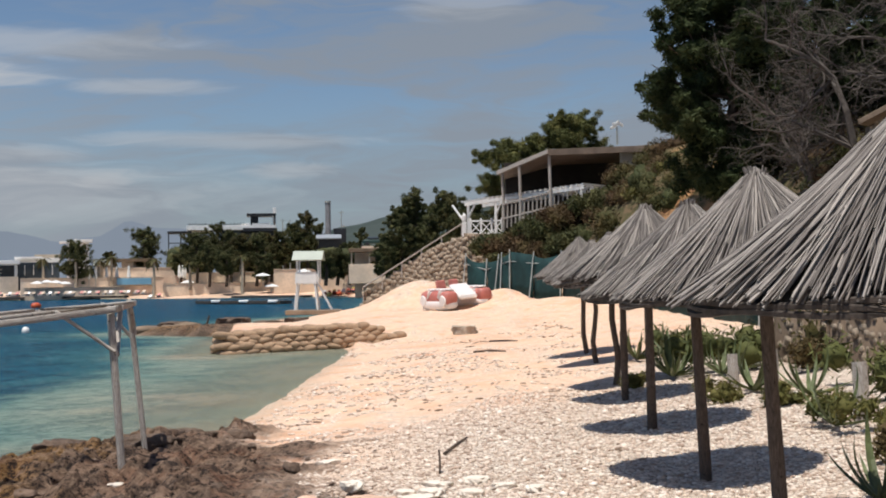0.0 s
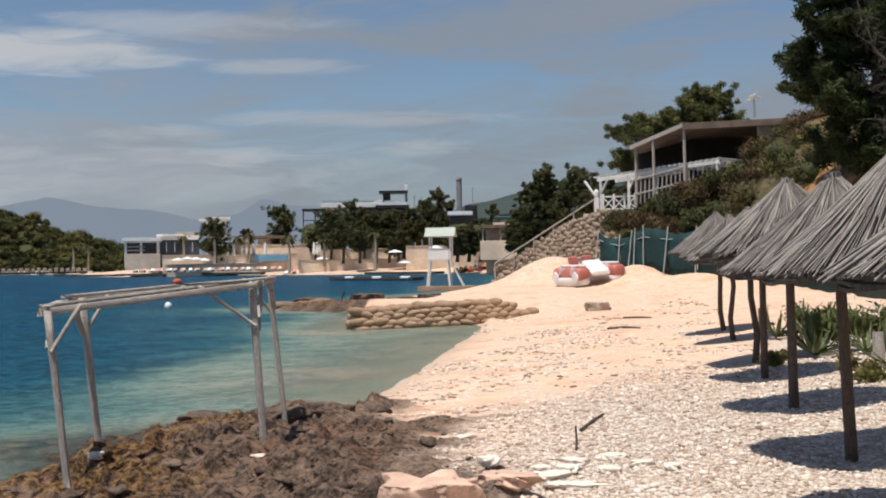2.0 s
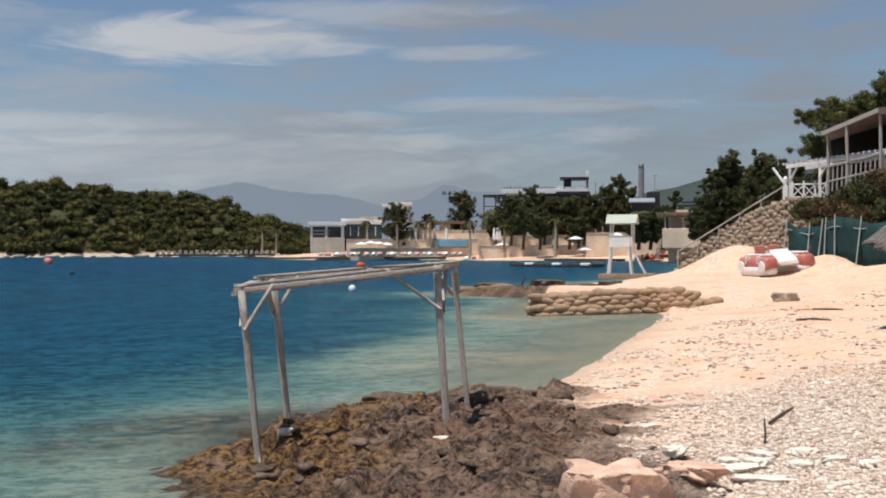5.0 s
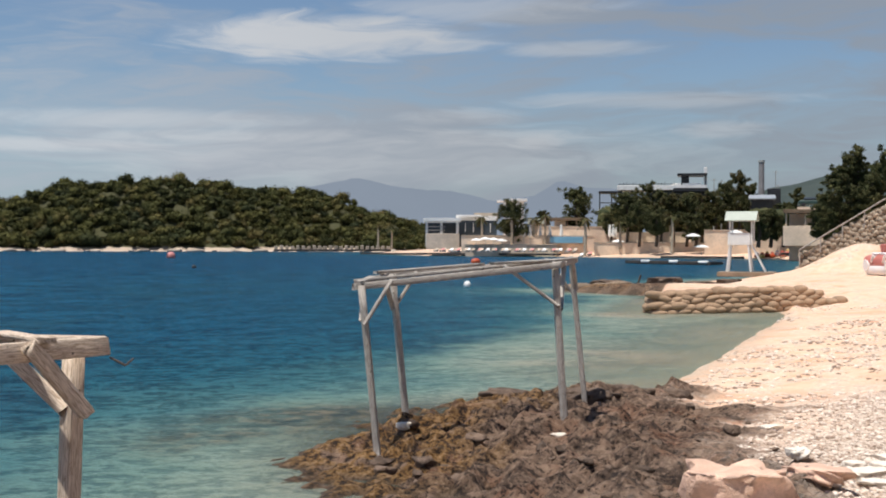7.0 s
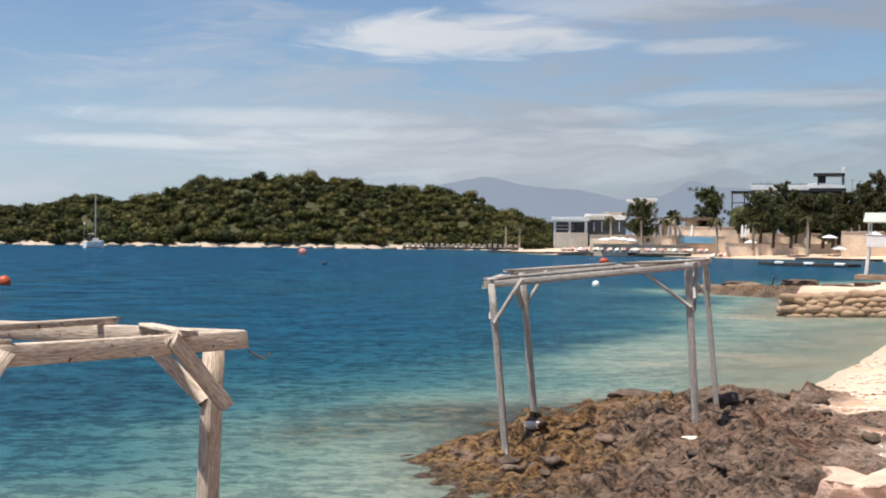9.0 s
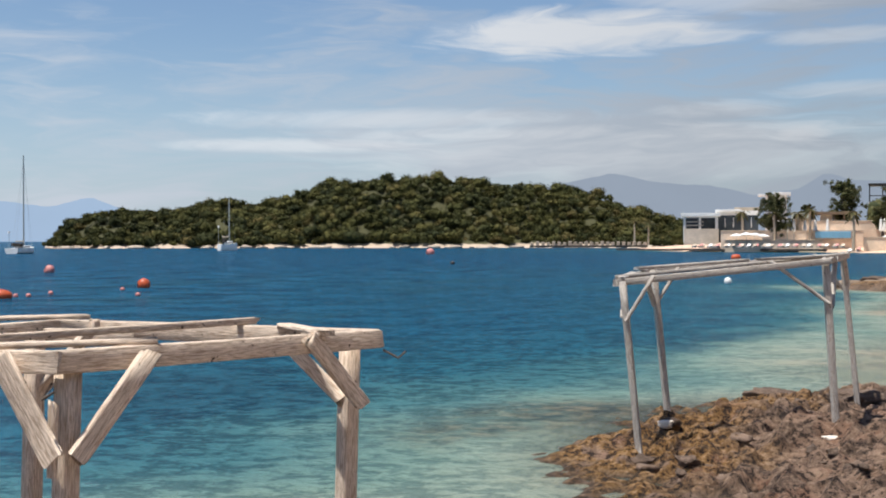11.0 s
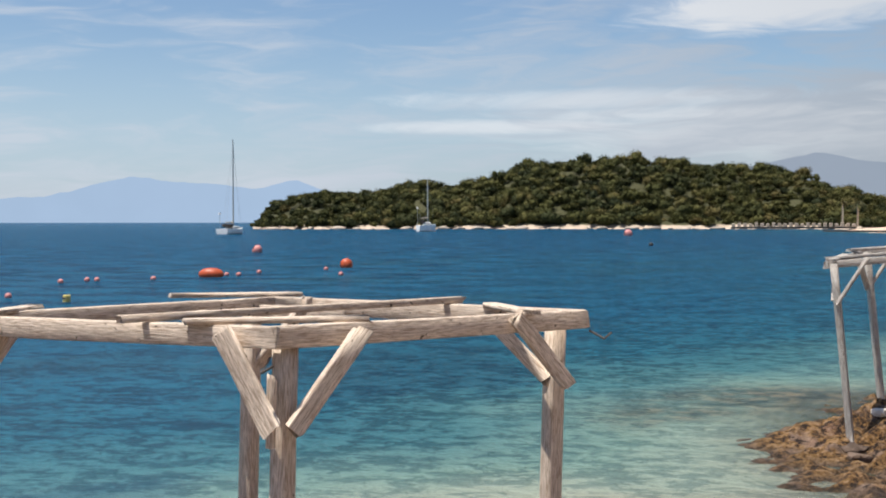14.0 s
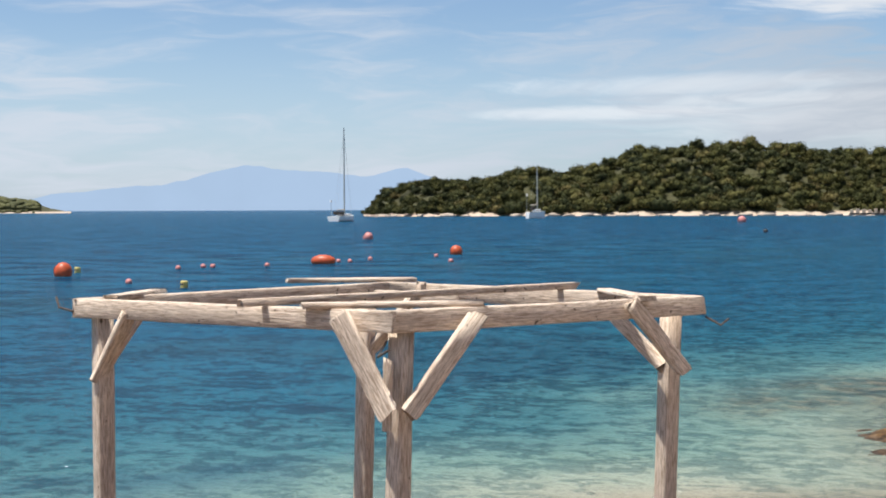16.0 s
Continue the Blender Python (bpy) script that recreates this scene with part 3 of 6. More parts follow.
# ---- thatched umbrellas ----
def umbrella_parts(top, seed, wavy=0.0):
    """A reed umbrella round its pole, foot at the origin."""
    g = np.random.default_rng(seed)
    ob = thing("beach_umbrella", (0, 0, 0), "grey thatched reed beach umbrella on a dark wooden pole", "umbrella", "umbrellas along the beach")
    zs = np.linspace(-0.3, top + 0.75, 9)
    pts = [(wavy * math.sin(z * 3.6) * (1 - 0.2 * z), wavy * 0.4 * math.cos(z * 2.9), z) for z in zs]
    part("pole", tube(pts, [0.066 - 0.002 * i + 0.004 * g.random() for i in range(9)], 10), POLE, ob, "dark weathered round pole", True)
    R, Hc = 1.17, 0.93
    # cone under the reeds; underside shade is put into its dark colour
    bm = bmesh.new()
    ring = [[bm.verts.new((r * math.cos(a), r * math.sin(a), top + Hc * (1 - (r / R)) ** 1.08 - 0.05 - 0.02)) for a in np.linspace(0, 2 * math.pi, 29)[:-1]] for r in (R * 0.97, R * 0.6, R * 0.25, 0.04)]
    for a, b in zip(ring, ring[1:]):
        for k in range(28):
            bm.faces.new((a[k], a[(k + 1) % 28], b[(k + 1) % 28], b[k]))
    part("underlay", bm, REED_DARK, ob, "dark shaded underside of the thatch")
    vs, fs = [], []
    for i in range(1350):
        a = 2 * math.pi * g.random()
        r1 = R * (1.0 + 0.035 * g.normal()) if i % 3 else R * g.uniform(0.45, 0.9)
        r0 = g.uniform(0.0, 0.10) if i % 2 else g.uniform(0.05, 0.5) * r1
        da, lift, w = g.normal() * 0.05, g.uniform(-0.01, 0.035), g.uniform(0.004, 0.0095)
        base = len(vs)
        for t in (0.0, 0.5, 1.0):
            r = r0 + (r1 - r0) * t
            aa = a + da * t * 1.2
            z = top + Hc * max(0.0, 1 - r / R) ** 1.08 + lift - 0.02 * t + 0.012 * g.normal() - 0.25 * max(0.0, r - R)
            c, s = math.cos(aa), math.sin(aa)
            ww = w * (0.75 + 0.5 * t)
            vs += [(r * c - ww * s, r * s + ww * c, z), (r * c + ww * s, r * s - ww * c, z), (r * c, r * s, z + ww * 1.3)]
        for k in (0, 3):
            b = base + k
            fs += [(b, b + 3, b + 5, b + 2), (b + 2, b + 5, b + 4, b + 1), (b + 1, b + 4, b + 3, b)]
    th = arrays("thatch", vs, fs, REED, ob, "weathered grey reeds laid from tip to rim")
    th["kind"] = "stuff"
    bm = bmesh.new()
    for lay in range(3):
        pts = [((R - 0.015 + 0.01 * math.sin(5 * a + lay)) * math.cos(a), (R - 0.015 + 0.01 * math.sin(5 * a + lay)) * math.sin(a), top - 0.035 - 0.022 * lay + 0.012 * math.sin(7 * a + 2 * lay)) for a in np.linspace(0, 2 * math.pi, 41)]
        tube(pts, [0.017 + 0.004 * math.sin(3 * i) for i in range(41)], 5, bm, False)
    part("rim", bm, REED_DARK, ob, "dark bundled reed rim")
    bm = bmesh.new()
    for i in range(46):
        a, t = 2 * math.pi * g.random(), g.uniform(0.03, 0.11)
        tube([(0.4 * t * math.cos(a), 0.4 * t * math.sin(a), top + Hc - 0.12), (t * math.cos(a), t * math.sin(a), top + Hc + g.uniform(-0.02, 0.05))], [0.008, 0.005], 4, bm)
    part("tuft", bm, REED, ob, "frayed reed tip")
    for k in range(6):
        a = k * math.pi / 3 + 0.2
        part("rafter", tube([(0.05 * math.cos(a), 0.05 * math.sin(a), top + Hc - 0.14), ((R - 0.05) * math.cos(a), (R - 0.05) * math.sin(a), top - 0.03)], [0.024, 0.02], 6), POLE, ob)
    return ob


straight, crooked = umbrella_parts(2.02, 5), umbrella_parts(2.02, 11, 0.06)
# x, y, turn, lean (degrees), size, crooked pole
for k, (x, y, turn, lean, size, bent) in enumerate(((2.43, 6.0, 20, 1.5, 1.0, 0), (2.71, 10.0, 130, 3.0, 1.01, 0), (2.81, 13.39, 250, 2.5, 1.0, 0), (2.91, 17.39, 75, 0.8, 1.04, 0), (3.17, 21.72, 310, 0.5, 1.0, 0),
                                                     (3.44, 24.67, 10, 2.0, 1.0, 1), (3.74, 30.49, 160, 1.0, 1.0, 1), (3.89, 33.93, 220, 2.5, 1.06, 1))):
    m = Matrix.Translation((x, y, ground_at(x, y) - 0.03 + 0.10 * smooth(7.5, 10.5, y))) @ pose(0, 0, 0, 0, -lean, 0) @ pose(0, 0, 0, 0, 0, turn) @ Matrix.Scale(size, 4)
    src = crooked if bent else straight
    ob = copy_thing(src, m)
    ob.scale = (size,) * 3
for src in (straight, crooked):
    for o in (*src.children_recursive, src):
        bpy.data.objects.remove(o)


# ---- timber frames ----
def timber(name, p, q, w, h, mat, parent, seed=0, label="", up=None):
    """A worn squared bar from p to q, its grain along its length."""
    g = np.random.default_rng(int(abs(p[0] * 731 + q[1] * 517 + p[2] * 91) * 10) % 99991 + seed)
    p, q = Vector(p), Vector(q)
    L = (q - p).length
    zc = (q - p).normalized()
    yc = (up or Vector((0, 0, 1)))
    xc = yc.cross(zc)
    xc = (xc if xc.length > 0.05 else Vector((1, 0, 0)).cross(zc)).normalized()
    yc = zc.cross(xc)
    m = Matrix((xc, yc, zc)).transposed().to_4x4()
    m.translation = p
    c = 0.13
    prof = [(-1 + c, -1), (1 - c, -1), (1, -1 + c), (1, 1 - c), (1 - c, 1), (-1 + c, 1), (-1, 1 - c), (-1, -1 + c)]
    n = max(3, int(L / 0.3))
    vs, fs = [], []
    for i in range(n + 1):
        bow = 0.003 * math.sin(i * 0.5 + seed)
        for a, b in prof:
            vs.append((a * w / 2 * (1 + 0.022 * g.normal()) + bow, b * h / 2 * (1 + 0.022 * g.normal()), L * i / n + (g.normal() * 0.012 if i in (0, n) else 0)))
    for i in range(n):
        for k in range(8):
            a, b = 8 * i + k, 8 * i + (k + 1) % 8
            fs += [(a, b, b + 8, a + 8)]
    for e in (0, 8 * n):
        o = [e + k for k in range(8)]
        fs += [(o[0], o[1], o[2], o[7]), (o[7], o[2], o[3], o[6]), (o[6], o[3], o[4], o[5])]
    ob = arrays(name, vs, fs, mat, parent, label)
    ob.matrix_local = m
    return ob


def stand(label, posts, tops, ends, w, deep, mat, reach, flat=0.055, lap=0.02, bare=()):
    """A bare four-post frame: posts, top beams that lap at the corners, two braces a post but at the bare corners."""
    base = Vector(posts[0])
    ob = thing("shade_frame", base, label, "frame", "bare shade frames")
    P, T, E = ([Vector(p) - base for p in r] for r in (posts, tops, ends))
    for k, (p, t) in enumerate(zip(P, T)):
        timber("post", p, t, w * 0.86, w * 0.9, mat, ob, k, up=(E[(k + 1) % 4] - E[k]).normalized())
    for k, (i, j) in enumerate(((0, 1), (1, 2), (2, 3), (3, 0))):
        d = (E[j] - E[i]).normalized()
        timber("beam", E[i] + Vector((0, 0, 0.004)) - d * lap * (1.4 - 0.4 * (k % 2)), E[j] + Vector((0, 0, 0.004)) + d * lap * (k % 2) * 0.6, flat, deep, mat, ob, k + 5)
    for i in range(4):
        if i in bare:
            continue
        for k, j in enumerate(((i + 1) % 4, (i + 3) % 4)):
            d = (E[j] - E[i]).normalized()
            other = (E[(i + 3) % 4 if k == 0 else (i + 1) % 4] - E[i]).normalized()
            down = (P[i] - T[i]).normalized()
            a = T[i] + down * reach[i][0] * (1 + 0.12 * (k - 0.5)) - other * 0.035 + d * 0.02
            b = T[i] + d * reach[i][1] - other * 0.06 + Vector((0, 0, 0.02))
            timber("brace", a - (b - a).normalized() * 0.03, b, 0.038, w * 0.78, mat, ob, i + 3 * k, up=-other)
    return ob, base


# corners of the top, in order round it: the one next the path, towards the open sea, far, towards the rocks
ends = [(-4.25, 3.48, 2.068), (-6.12, 2.99, 2.056), (-5.90, 4.94, 2.064), (-3.91, 5.32, 2.056)]
posts = [(-4.31, 3.535), (-6.01, 3.06), (-5.815, 4.625), (-4.085, 5.22)]
tops = [(-4.285, 3.575, 2.05), (-6.02, 3.07, 2.03), (-5.80, 4.67, 2.04), (-4.04, 5.26, 2.04)]
near, base = stand("bleached timber shade frame with bare loose rafters", [(x, y, ground_at(x, y) - 0.15) for x, y in posts], tops, ends, 0.098, 0.096, TIMBER, ((0.47, 0.42), (0.30, 0.27), (0.32, 0.3), (0.33, 0.34)), 0.06, bare=(0, 3))
# the two broad braces of the corner next the path, and a short batten nailed below them
for k, (p, q, w, h, up) in enumerate((((-4.215, 3.424, 1.69), (-4.462, 3.359, 2.095), 0.032, 0.098, Vector((0.25, -0.97, 0))), ((-4.176, 3.52, 1.675), (-4.105, 3.875, 2.085), 0.034, 0.085, Vector((0.98, -0.18, 0))),
                                     ((-3.885, 5.15, 1.735), (-3.945, 4.80, 2.095), 0.036, 0.08, Vector((0.98, -0.18, 0))), ((-4.05, 5.22, 1.73), (-4.42, 5.16, 2.06), 0.036, 0.07, Vector((0.19, -0.98, 0))))):
    timber("brace", Vector(p) - base, Vector(q) - base, h, w, TIMBER, near, 60 + k, "broad bleached plank brace with nail holes", up=up)
timber("batten", Vector((-4.268, 3.475, 1.60)) - base, Vector((-4.262, 3.478, 1.90)) - base, 0.035, 0.03, TIMBER, near, 64, up=Vector((0.25, -0.97, 0)))
# loose rods and planks laid over the top: from, to, width, thickness
for k, (p, q, w, h) in enumerate((((-4.91, 3.15, 2.137), (-4.69, 5.26, 2.132), 0.034, 0.036), ((-4.64, 3.30, 2.132), (-4.17, 3.98, 2.130), 0.085, 0.026), ((-6.32, 4.49, 2.128), (-5.86, 5.12, 2.126), 0.10, 0.026),
                                  ((-5.93, 3.07, 2.118), (-6.28, 3.56, 2.114), 0.085, 0.024), ((-4.45, 5.22, 2.116), (-3.90, 4.865, 2.118), 0.085, 0.026), ((-5.86, 4.80, 2.03), (-5.30, 4.93, 2.03), 0.045, 0.09))):
    timber("plank", Vector(p) - base, Vector(q) - base, w, h, TIMBER, near, 20 + k)
for k, (x, y) in enumerate(((-5.60, 4.93), (-4.72, 5.17))):
    timber("cleat", Vector((x, y, 1.99)) - base, Vector((x, y, 2.125)) - base, 0.05, 0.045, TIMBER, near, 70 + k, "short upright cleat between the beams")
for a, b, c in (((-4.30, 3.50, 1.98), (-4.22, 3.38, 1.93), (-4.12, 3.36, 1.97)), ((-3.88, 5.34, 2.0), (-3.80, 5.36, 1.96), (-3.78, 5.40, 1.99)), ((-6.14, 2.97, 2.04), (-6.22, 2.93, 2.06), (-6.27, 2.94, 2.11))):
    part("wire", tube([Vector(v) - base for v in (a, b, c)], [0.006] * 3, 5), POLE, near, "rusty bent wire")

ends = [(-5.95, 13.08, 2.08), (-6.24, 14.75, 2.17), (-4.24, 16.85, 2.37), (-3.86, 14.41, 2.33)]
posts = [(-5.69, 13.19, 0.0), (-5.95, 14.8, 0.0), (-4.07, 16.87, 0.0), (-3.77, 14.46, 0.0)]
tops = [(-5.87, 13.10, 2.10), (-6.15, 14.74, 2.19), (-4.30, 16.79, 2.38), (-3.92, 14.46, 2.36)]
farf, base = stand("weathered grey timber shade frame standing on rocks", posts, tops, ends, 0.082, 0.075, GREY_TIMBER, ((0.40, 0.36), (0.40, 0.34), (0.45, 0.4), (0.52, 0.62)))
for k, (p, q, w, h) in enumerate((((-6.05, 13.3, 2.145), (-3.95, 14.75, 2.385), 0.05, 0.04), ((-6.2, 14.3, 2.225), (-5.2, 15.6, 2.32), 0.10, 0.035), ((-4.6, 14.1, 2.35), (-3.8, 14.9, 2.405), 0.12, 0.03), ((-5.90, 13.1, 2.135), (-6.08, 13.95, 2.18), 0.1, 0.03))):
    timber("plank", Vector(p) - base, Vector(q) - base, w, h, GREY_TIMBER, farf, 40 + k)


# ---- island and distance ----
def polar(a, d, z=0.0):
    """A place a degrees to the left of the first view, d metres off."""
    return (-math.sin(radians(a)) * d, math.cos(radians(a)) * d, z)


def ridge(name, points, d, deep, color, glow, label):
    # the sheet glows evenly; distance haze is put into its emission colour
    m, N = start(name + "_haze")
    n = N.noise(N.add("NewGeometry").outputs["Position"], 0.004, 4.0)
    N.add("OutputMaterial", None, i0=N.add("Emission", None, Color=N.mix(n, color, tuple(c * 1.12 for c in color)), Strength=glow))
    a = np.linspace(points[0][0], points[-1][0], 160)
    e = np.interp(-a, [-p[0] for p in points], [p[1] for p in points])
    e = e + 0.10 * bumps(a, a * 0.3, 1.3, d * 0.01, 4) * np.clip(e, 0, 1)
    vs, fs = [], []
    for aa, ee in zip(a, e):
        h = 2.6 + math.tan(radians(max(ee, 0))) * d
        vs += [polar(aa, d, -5), polar(aa, d, h), polar(aa, d + deep, h * 0.8)]
    for i in range(len(a) - 1):
        b = 3 * i
        fs += [(b, b + 3, b + 4, b + 1), (b + 1, b + 4, b + 5, b + 2)]
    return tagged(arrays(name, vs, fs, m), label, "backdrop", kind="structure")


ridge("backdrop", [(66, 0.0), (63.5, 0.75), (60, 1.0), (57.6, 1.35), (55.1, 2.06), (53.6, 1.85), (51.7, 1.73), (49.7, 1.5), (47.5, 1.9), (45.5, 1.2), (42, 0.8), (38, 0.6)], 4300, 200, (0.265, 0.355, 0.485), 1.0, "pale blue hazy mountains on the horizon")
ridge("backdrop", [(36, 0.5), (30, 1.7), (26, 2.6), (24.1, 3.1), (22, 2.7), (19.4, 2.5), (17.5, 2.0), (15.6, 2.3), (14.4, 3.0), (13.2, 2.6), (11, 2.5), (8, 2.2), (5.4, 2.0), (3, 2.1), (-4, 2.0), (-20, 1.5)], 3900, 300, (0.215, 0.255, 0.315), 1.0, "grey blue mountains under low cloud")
g = np.random.default_rng(3)
IX = [49.4, 48.86, 48.6, 47.4, 45.7, 44.2, 42.4, 41.6, 40.4, 38.3, 37.3, 36.5, 34.4, 32.8, 30.4, 29.1, 28.3, 27.7, 27.0, 26.2, 25.2, 24.4, 23.4, 22.1, 21.1, 19.5, 18.0]
IE = [0.0, 0.44, 0.85, 1.28, 1.42, 1.36, 1.74, 1.8, 1.62, 1.99, 2.54, 2.72, 2.84, 2.94, 2.89, 2.39, 2.64, 2.42, 2.39, 2.54, 2.26, 2.14, 1.54, 1.25, 0.95, 0.5, 0.1]
vs, fs = [], []
na, nd = 140, 24
for i, a in enumerate(np.linspace(49.6, 17.5, na)):
    e = max(float(np.interp(-a, [-v for v in IX], IE)), 0.02)
    d0 = 425 - 25 * smooth(26, 20, a)
    for j, t in enumerate(np.linspace(0, 1, nd)):
        d = d0 - 3 + t * 110
        h = math.tan(radians(e)) * 470 + 1.2
        z = -0.6 + h * smooth(0.0, 0.55, t) ** 0.8 * smooth(1.25, 0.7, t) + 0.4 * math.sin(i * 1.9 + j) + 0.5 * math.sin(i * 0.6)
        vs.append(polar(a, d, z))
for i in range(na - 1):
    for j in range(nd - 1):
        b = i * nd + j
        fs.append((b, b + 1, b + nd + 1, b + nd))
ISLE, N = start("island_ground")
pos = N.add("NewGeometry").outputs["Position"]
hz = N.math("ADD", N.add("SeparateXYZ", None, i0=pos).outputs[2], N.math("MULTIPLY", N.noise(pos, 0.3, 3.0), 1.6))
finish(N, N.mix(N.step(hz, 1.9, 2.6), N.mix(N.noise(pos, 0.5, 4.0), (0.30, 0.22, 0.15), (0.60, 0.50, 0.40)), (0.05, 0.05, 0.018)), 0.9, N.noise(pos, 0.8, 4.0), 0.6, 0.4)
isle = tagged(arrays("island", vs, fs, ISLE, smooth=True), "low rocky island wooded with dense green scrub", "island", kind="structure")
V = np.array(vs).reshape(na, nd, 3)
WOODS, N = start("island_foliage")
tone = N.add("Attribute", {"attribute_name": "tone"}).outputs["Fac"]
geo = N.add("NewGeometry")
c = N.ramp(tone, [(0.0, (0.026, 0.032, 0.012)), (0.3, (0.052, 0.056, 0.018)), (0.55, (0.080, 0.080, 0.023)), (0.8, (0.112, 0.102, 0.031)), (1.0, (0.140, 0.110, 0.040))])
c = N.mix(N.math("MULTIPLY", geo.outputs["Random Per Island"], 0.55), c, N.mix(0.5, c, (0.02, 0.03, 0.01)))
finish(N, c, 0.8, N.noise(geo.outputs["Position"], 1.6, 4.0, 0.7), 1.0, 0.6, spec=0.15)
cs, rs, tn, ks = [], [], [], []
for k in range(2100):
    i, j = int(g.integers(2, na - 1)), int(2.2 + 13.5 * g.random() ** 1.25)
    p = V[i, j] + g.normal(size=3) * (1.4, 1.4, 0.2)
    big = (1.0 + 2.0 * g.random() ** 2.0) * (0.75 if i < 22 or i > 118 else 1.0)
    # tone climbs from the island's left end to its right, with random steps
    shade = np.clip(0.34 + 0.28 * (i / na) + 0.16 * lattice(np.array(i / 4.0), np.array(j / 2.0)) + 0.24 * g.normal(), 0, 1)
    mid = np.array((p[0], p[1], max(p[2], 1.0) + big * 0.5))
    for q in range(4):
        d = g.normal(size=3)
        d[2] = abs(d[2]) * 0.9 - 0.15
        d /= np.linalg.norm(d)
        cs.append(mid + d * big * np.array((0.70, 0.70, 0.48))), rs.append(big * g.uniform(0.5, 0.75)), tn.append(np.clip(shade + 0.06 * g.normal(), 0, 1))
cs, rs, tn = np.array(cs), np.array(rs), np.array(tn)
balls, tufts = lumps(cs, rs * 0.68, 4, 2, 0.2), leaves(cs, rs * 1.15, 84, 0.5, 8, (1.08, 1.08, 0.95), 0.8)
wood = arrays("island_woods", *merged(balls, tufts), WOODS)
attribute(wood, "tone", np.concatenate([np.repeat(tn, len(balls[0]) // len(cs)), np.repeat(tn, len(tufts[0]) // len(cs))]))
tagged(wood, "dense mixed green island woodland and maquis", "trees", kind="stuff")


# ---- beach: stones, slab, sticks ----
g = np.random.default_rng(21)
n = 25000
px = g.uniform(-2.6, 6.2, n)
py = 10.6 + 13.5 * g.random(n) ** 1.5
ok = (terrain(px, py)[1] < 0.5) & (px > -2.2 + 0.10 * (py - 11)) & (px < 1.0 + 0.42 * py) & (py < 13.5 + 3.2 * (px + 2.2))
px, py = px[ok], py[ok]
zz = terrain(px, py)[0]
r = g.uniform(0.010, 0.027, len(px)) * (1 + 0.7 * (g.random(len(px)) > 0.93))
tagged(arrays("pebbles", *lumps(np.stack([px, py, zz + r * 0.25], 1), np.stack([r * 1.35, r, r * 0.6], 1), 5, 1, 0.12), PEBBLE), "loose pale pebbles lying over the beach", "pebbles", kind="stuff")
n = 5200
px, py = g.uniform(-3.6, 4.5, n), g.uniform(14, 50, n)
ok = (bumps(px, py, 2.0, 9.0) > 0.05) & (px < 4.2) & (terrain(px, py)[1] < 0.15)
px, py = px[ok], py[ok]
r = g.uniform(0.015, 0.05, len(px))
tagged(arrays("beach_stones", *lumps(np.stack([px, py, terrain(px, py)[0] + r * 0.2], 1), np.stack([r * 1.6, r, r * 0.6], 1), 6, 1, 0.15), PEBBLE), "scattered stones and shell bits on the sand", "pebbles", kind="stuff")
JAG, N = start("dark_jagged_rock")
pos = N.add("NewGeometry").outputs["Position"]
rnd = N.add("NewGeometry").outputs["Random Per Island"]
n1, n2 = N.noise(pos, 3.0, 5.0, 0.65), N.noise(pos, 17.0, 4.0, 0.7)
c = N.mix(N.step(n1, 0.35, 0.65), (0.08, 0.056, 0.042), (0.25, 0.175, 0.13))
c = N.mix(N.math("MULTIPLY", N.step(n2, 0.5, 0.68), 0.45), c, (0.30, 0.22, 0.17))
c = N.mix(N.math("MULTIPLY", rnd, 0.5), c, (0.10, 0.075, 0.06))
finish(N, c, 0.9, n2, 0.9, 0.05, spec=0.2)
n = 300
px, py = g.uniform(-7.8, -0.7, n), g.uniform(10.6, 20.6, n)
T = terrain(px, py)
ok = (T[1] > 0.35) & (T[3] > 0.1) & ((px + 8.2) * 0.5 + g.random(n) * 3.5 > 1.6)
px, py, zz = px[ok], py[ok], T[0][ok]
r = 0.02 + 0.075 * g.random(len(px)) ** 2.5
tagged(arrays("rock_rubble", *lumps(np.stack([px, py, zz + r * 0.05], 1), np.stack([r * 1.5, r, r * 0.7], 1), 9, 2, 0.26), JAG), "dark brown jagged limestone rubble by the waterline", "rocks", kind="stuff")


def crag(size, seed):
    """A jagged block, worn into ridges."""
    v, f = ico(4)
    v = np.sign(v) * np.abs(v) ** 0.8
    a = ridged(v[:, 0] * 1.3 + seed, v[:, 1] * 1.3 + v[:, 2] * 1.1, 1.0, 5)
    return v * (0.55 + 0.75 * a)[:, None] * np.array(size), f


for k, (x, y, s) in enumerate(((-5.1, 19.9, 0.34), (-4.3, 20.1, 0.26), (-6.0, 19.3, 0.28), (-3.7, 19.6, 0.22), (-4.7, 18.9, 0.26), (-4.2, 17.4, 0.3), (-3.2, 18.7, 0.2))):
    rk = tagged(arrays("rock", *crag((s * 1.5, s, s * 0.6), 3.1 * k), JAG), "dark jagged boulder on the rock shelf", "rock", "boulders on the rock shelf")
    rk.location = (x, y, ground_at(x, y) + s * 0.05)
PINK = plain("pink_limestone", (0.72, 0.48, 0.36), 0.88, 0.22, 3.0, 0.6, 0.03)
CHALK = plain("white_limestone", (0.80, 0.72, 0.62), 0.85, 0.12, 4.0, 0.4, 0.02)


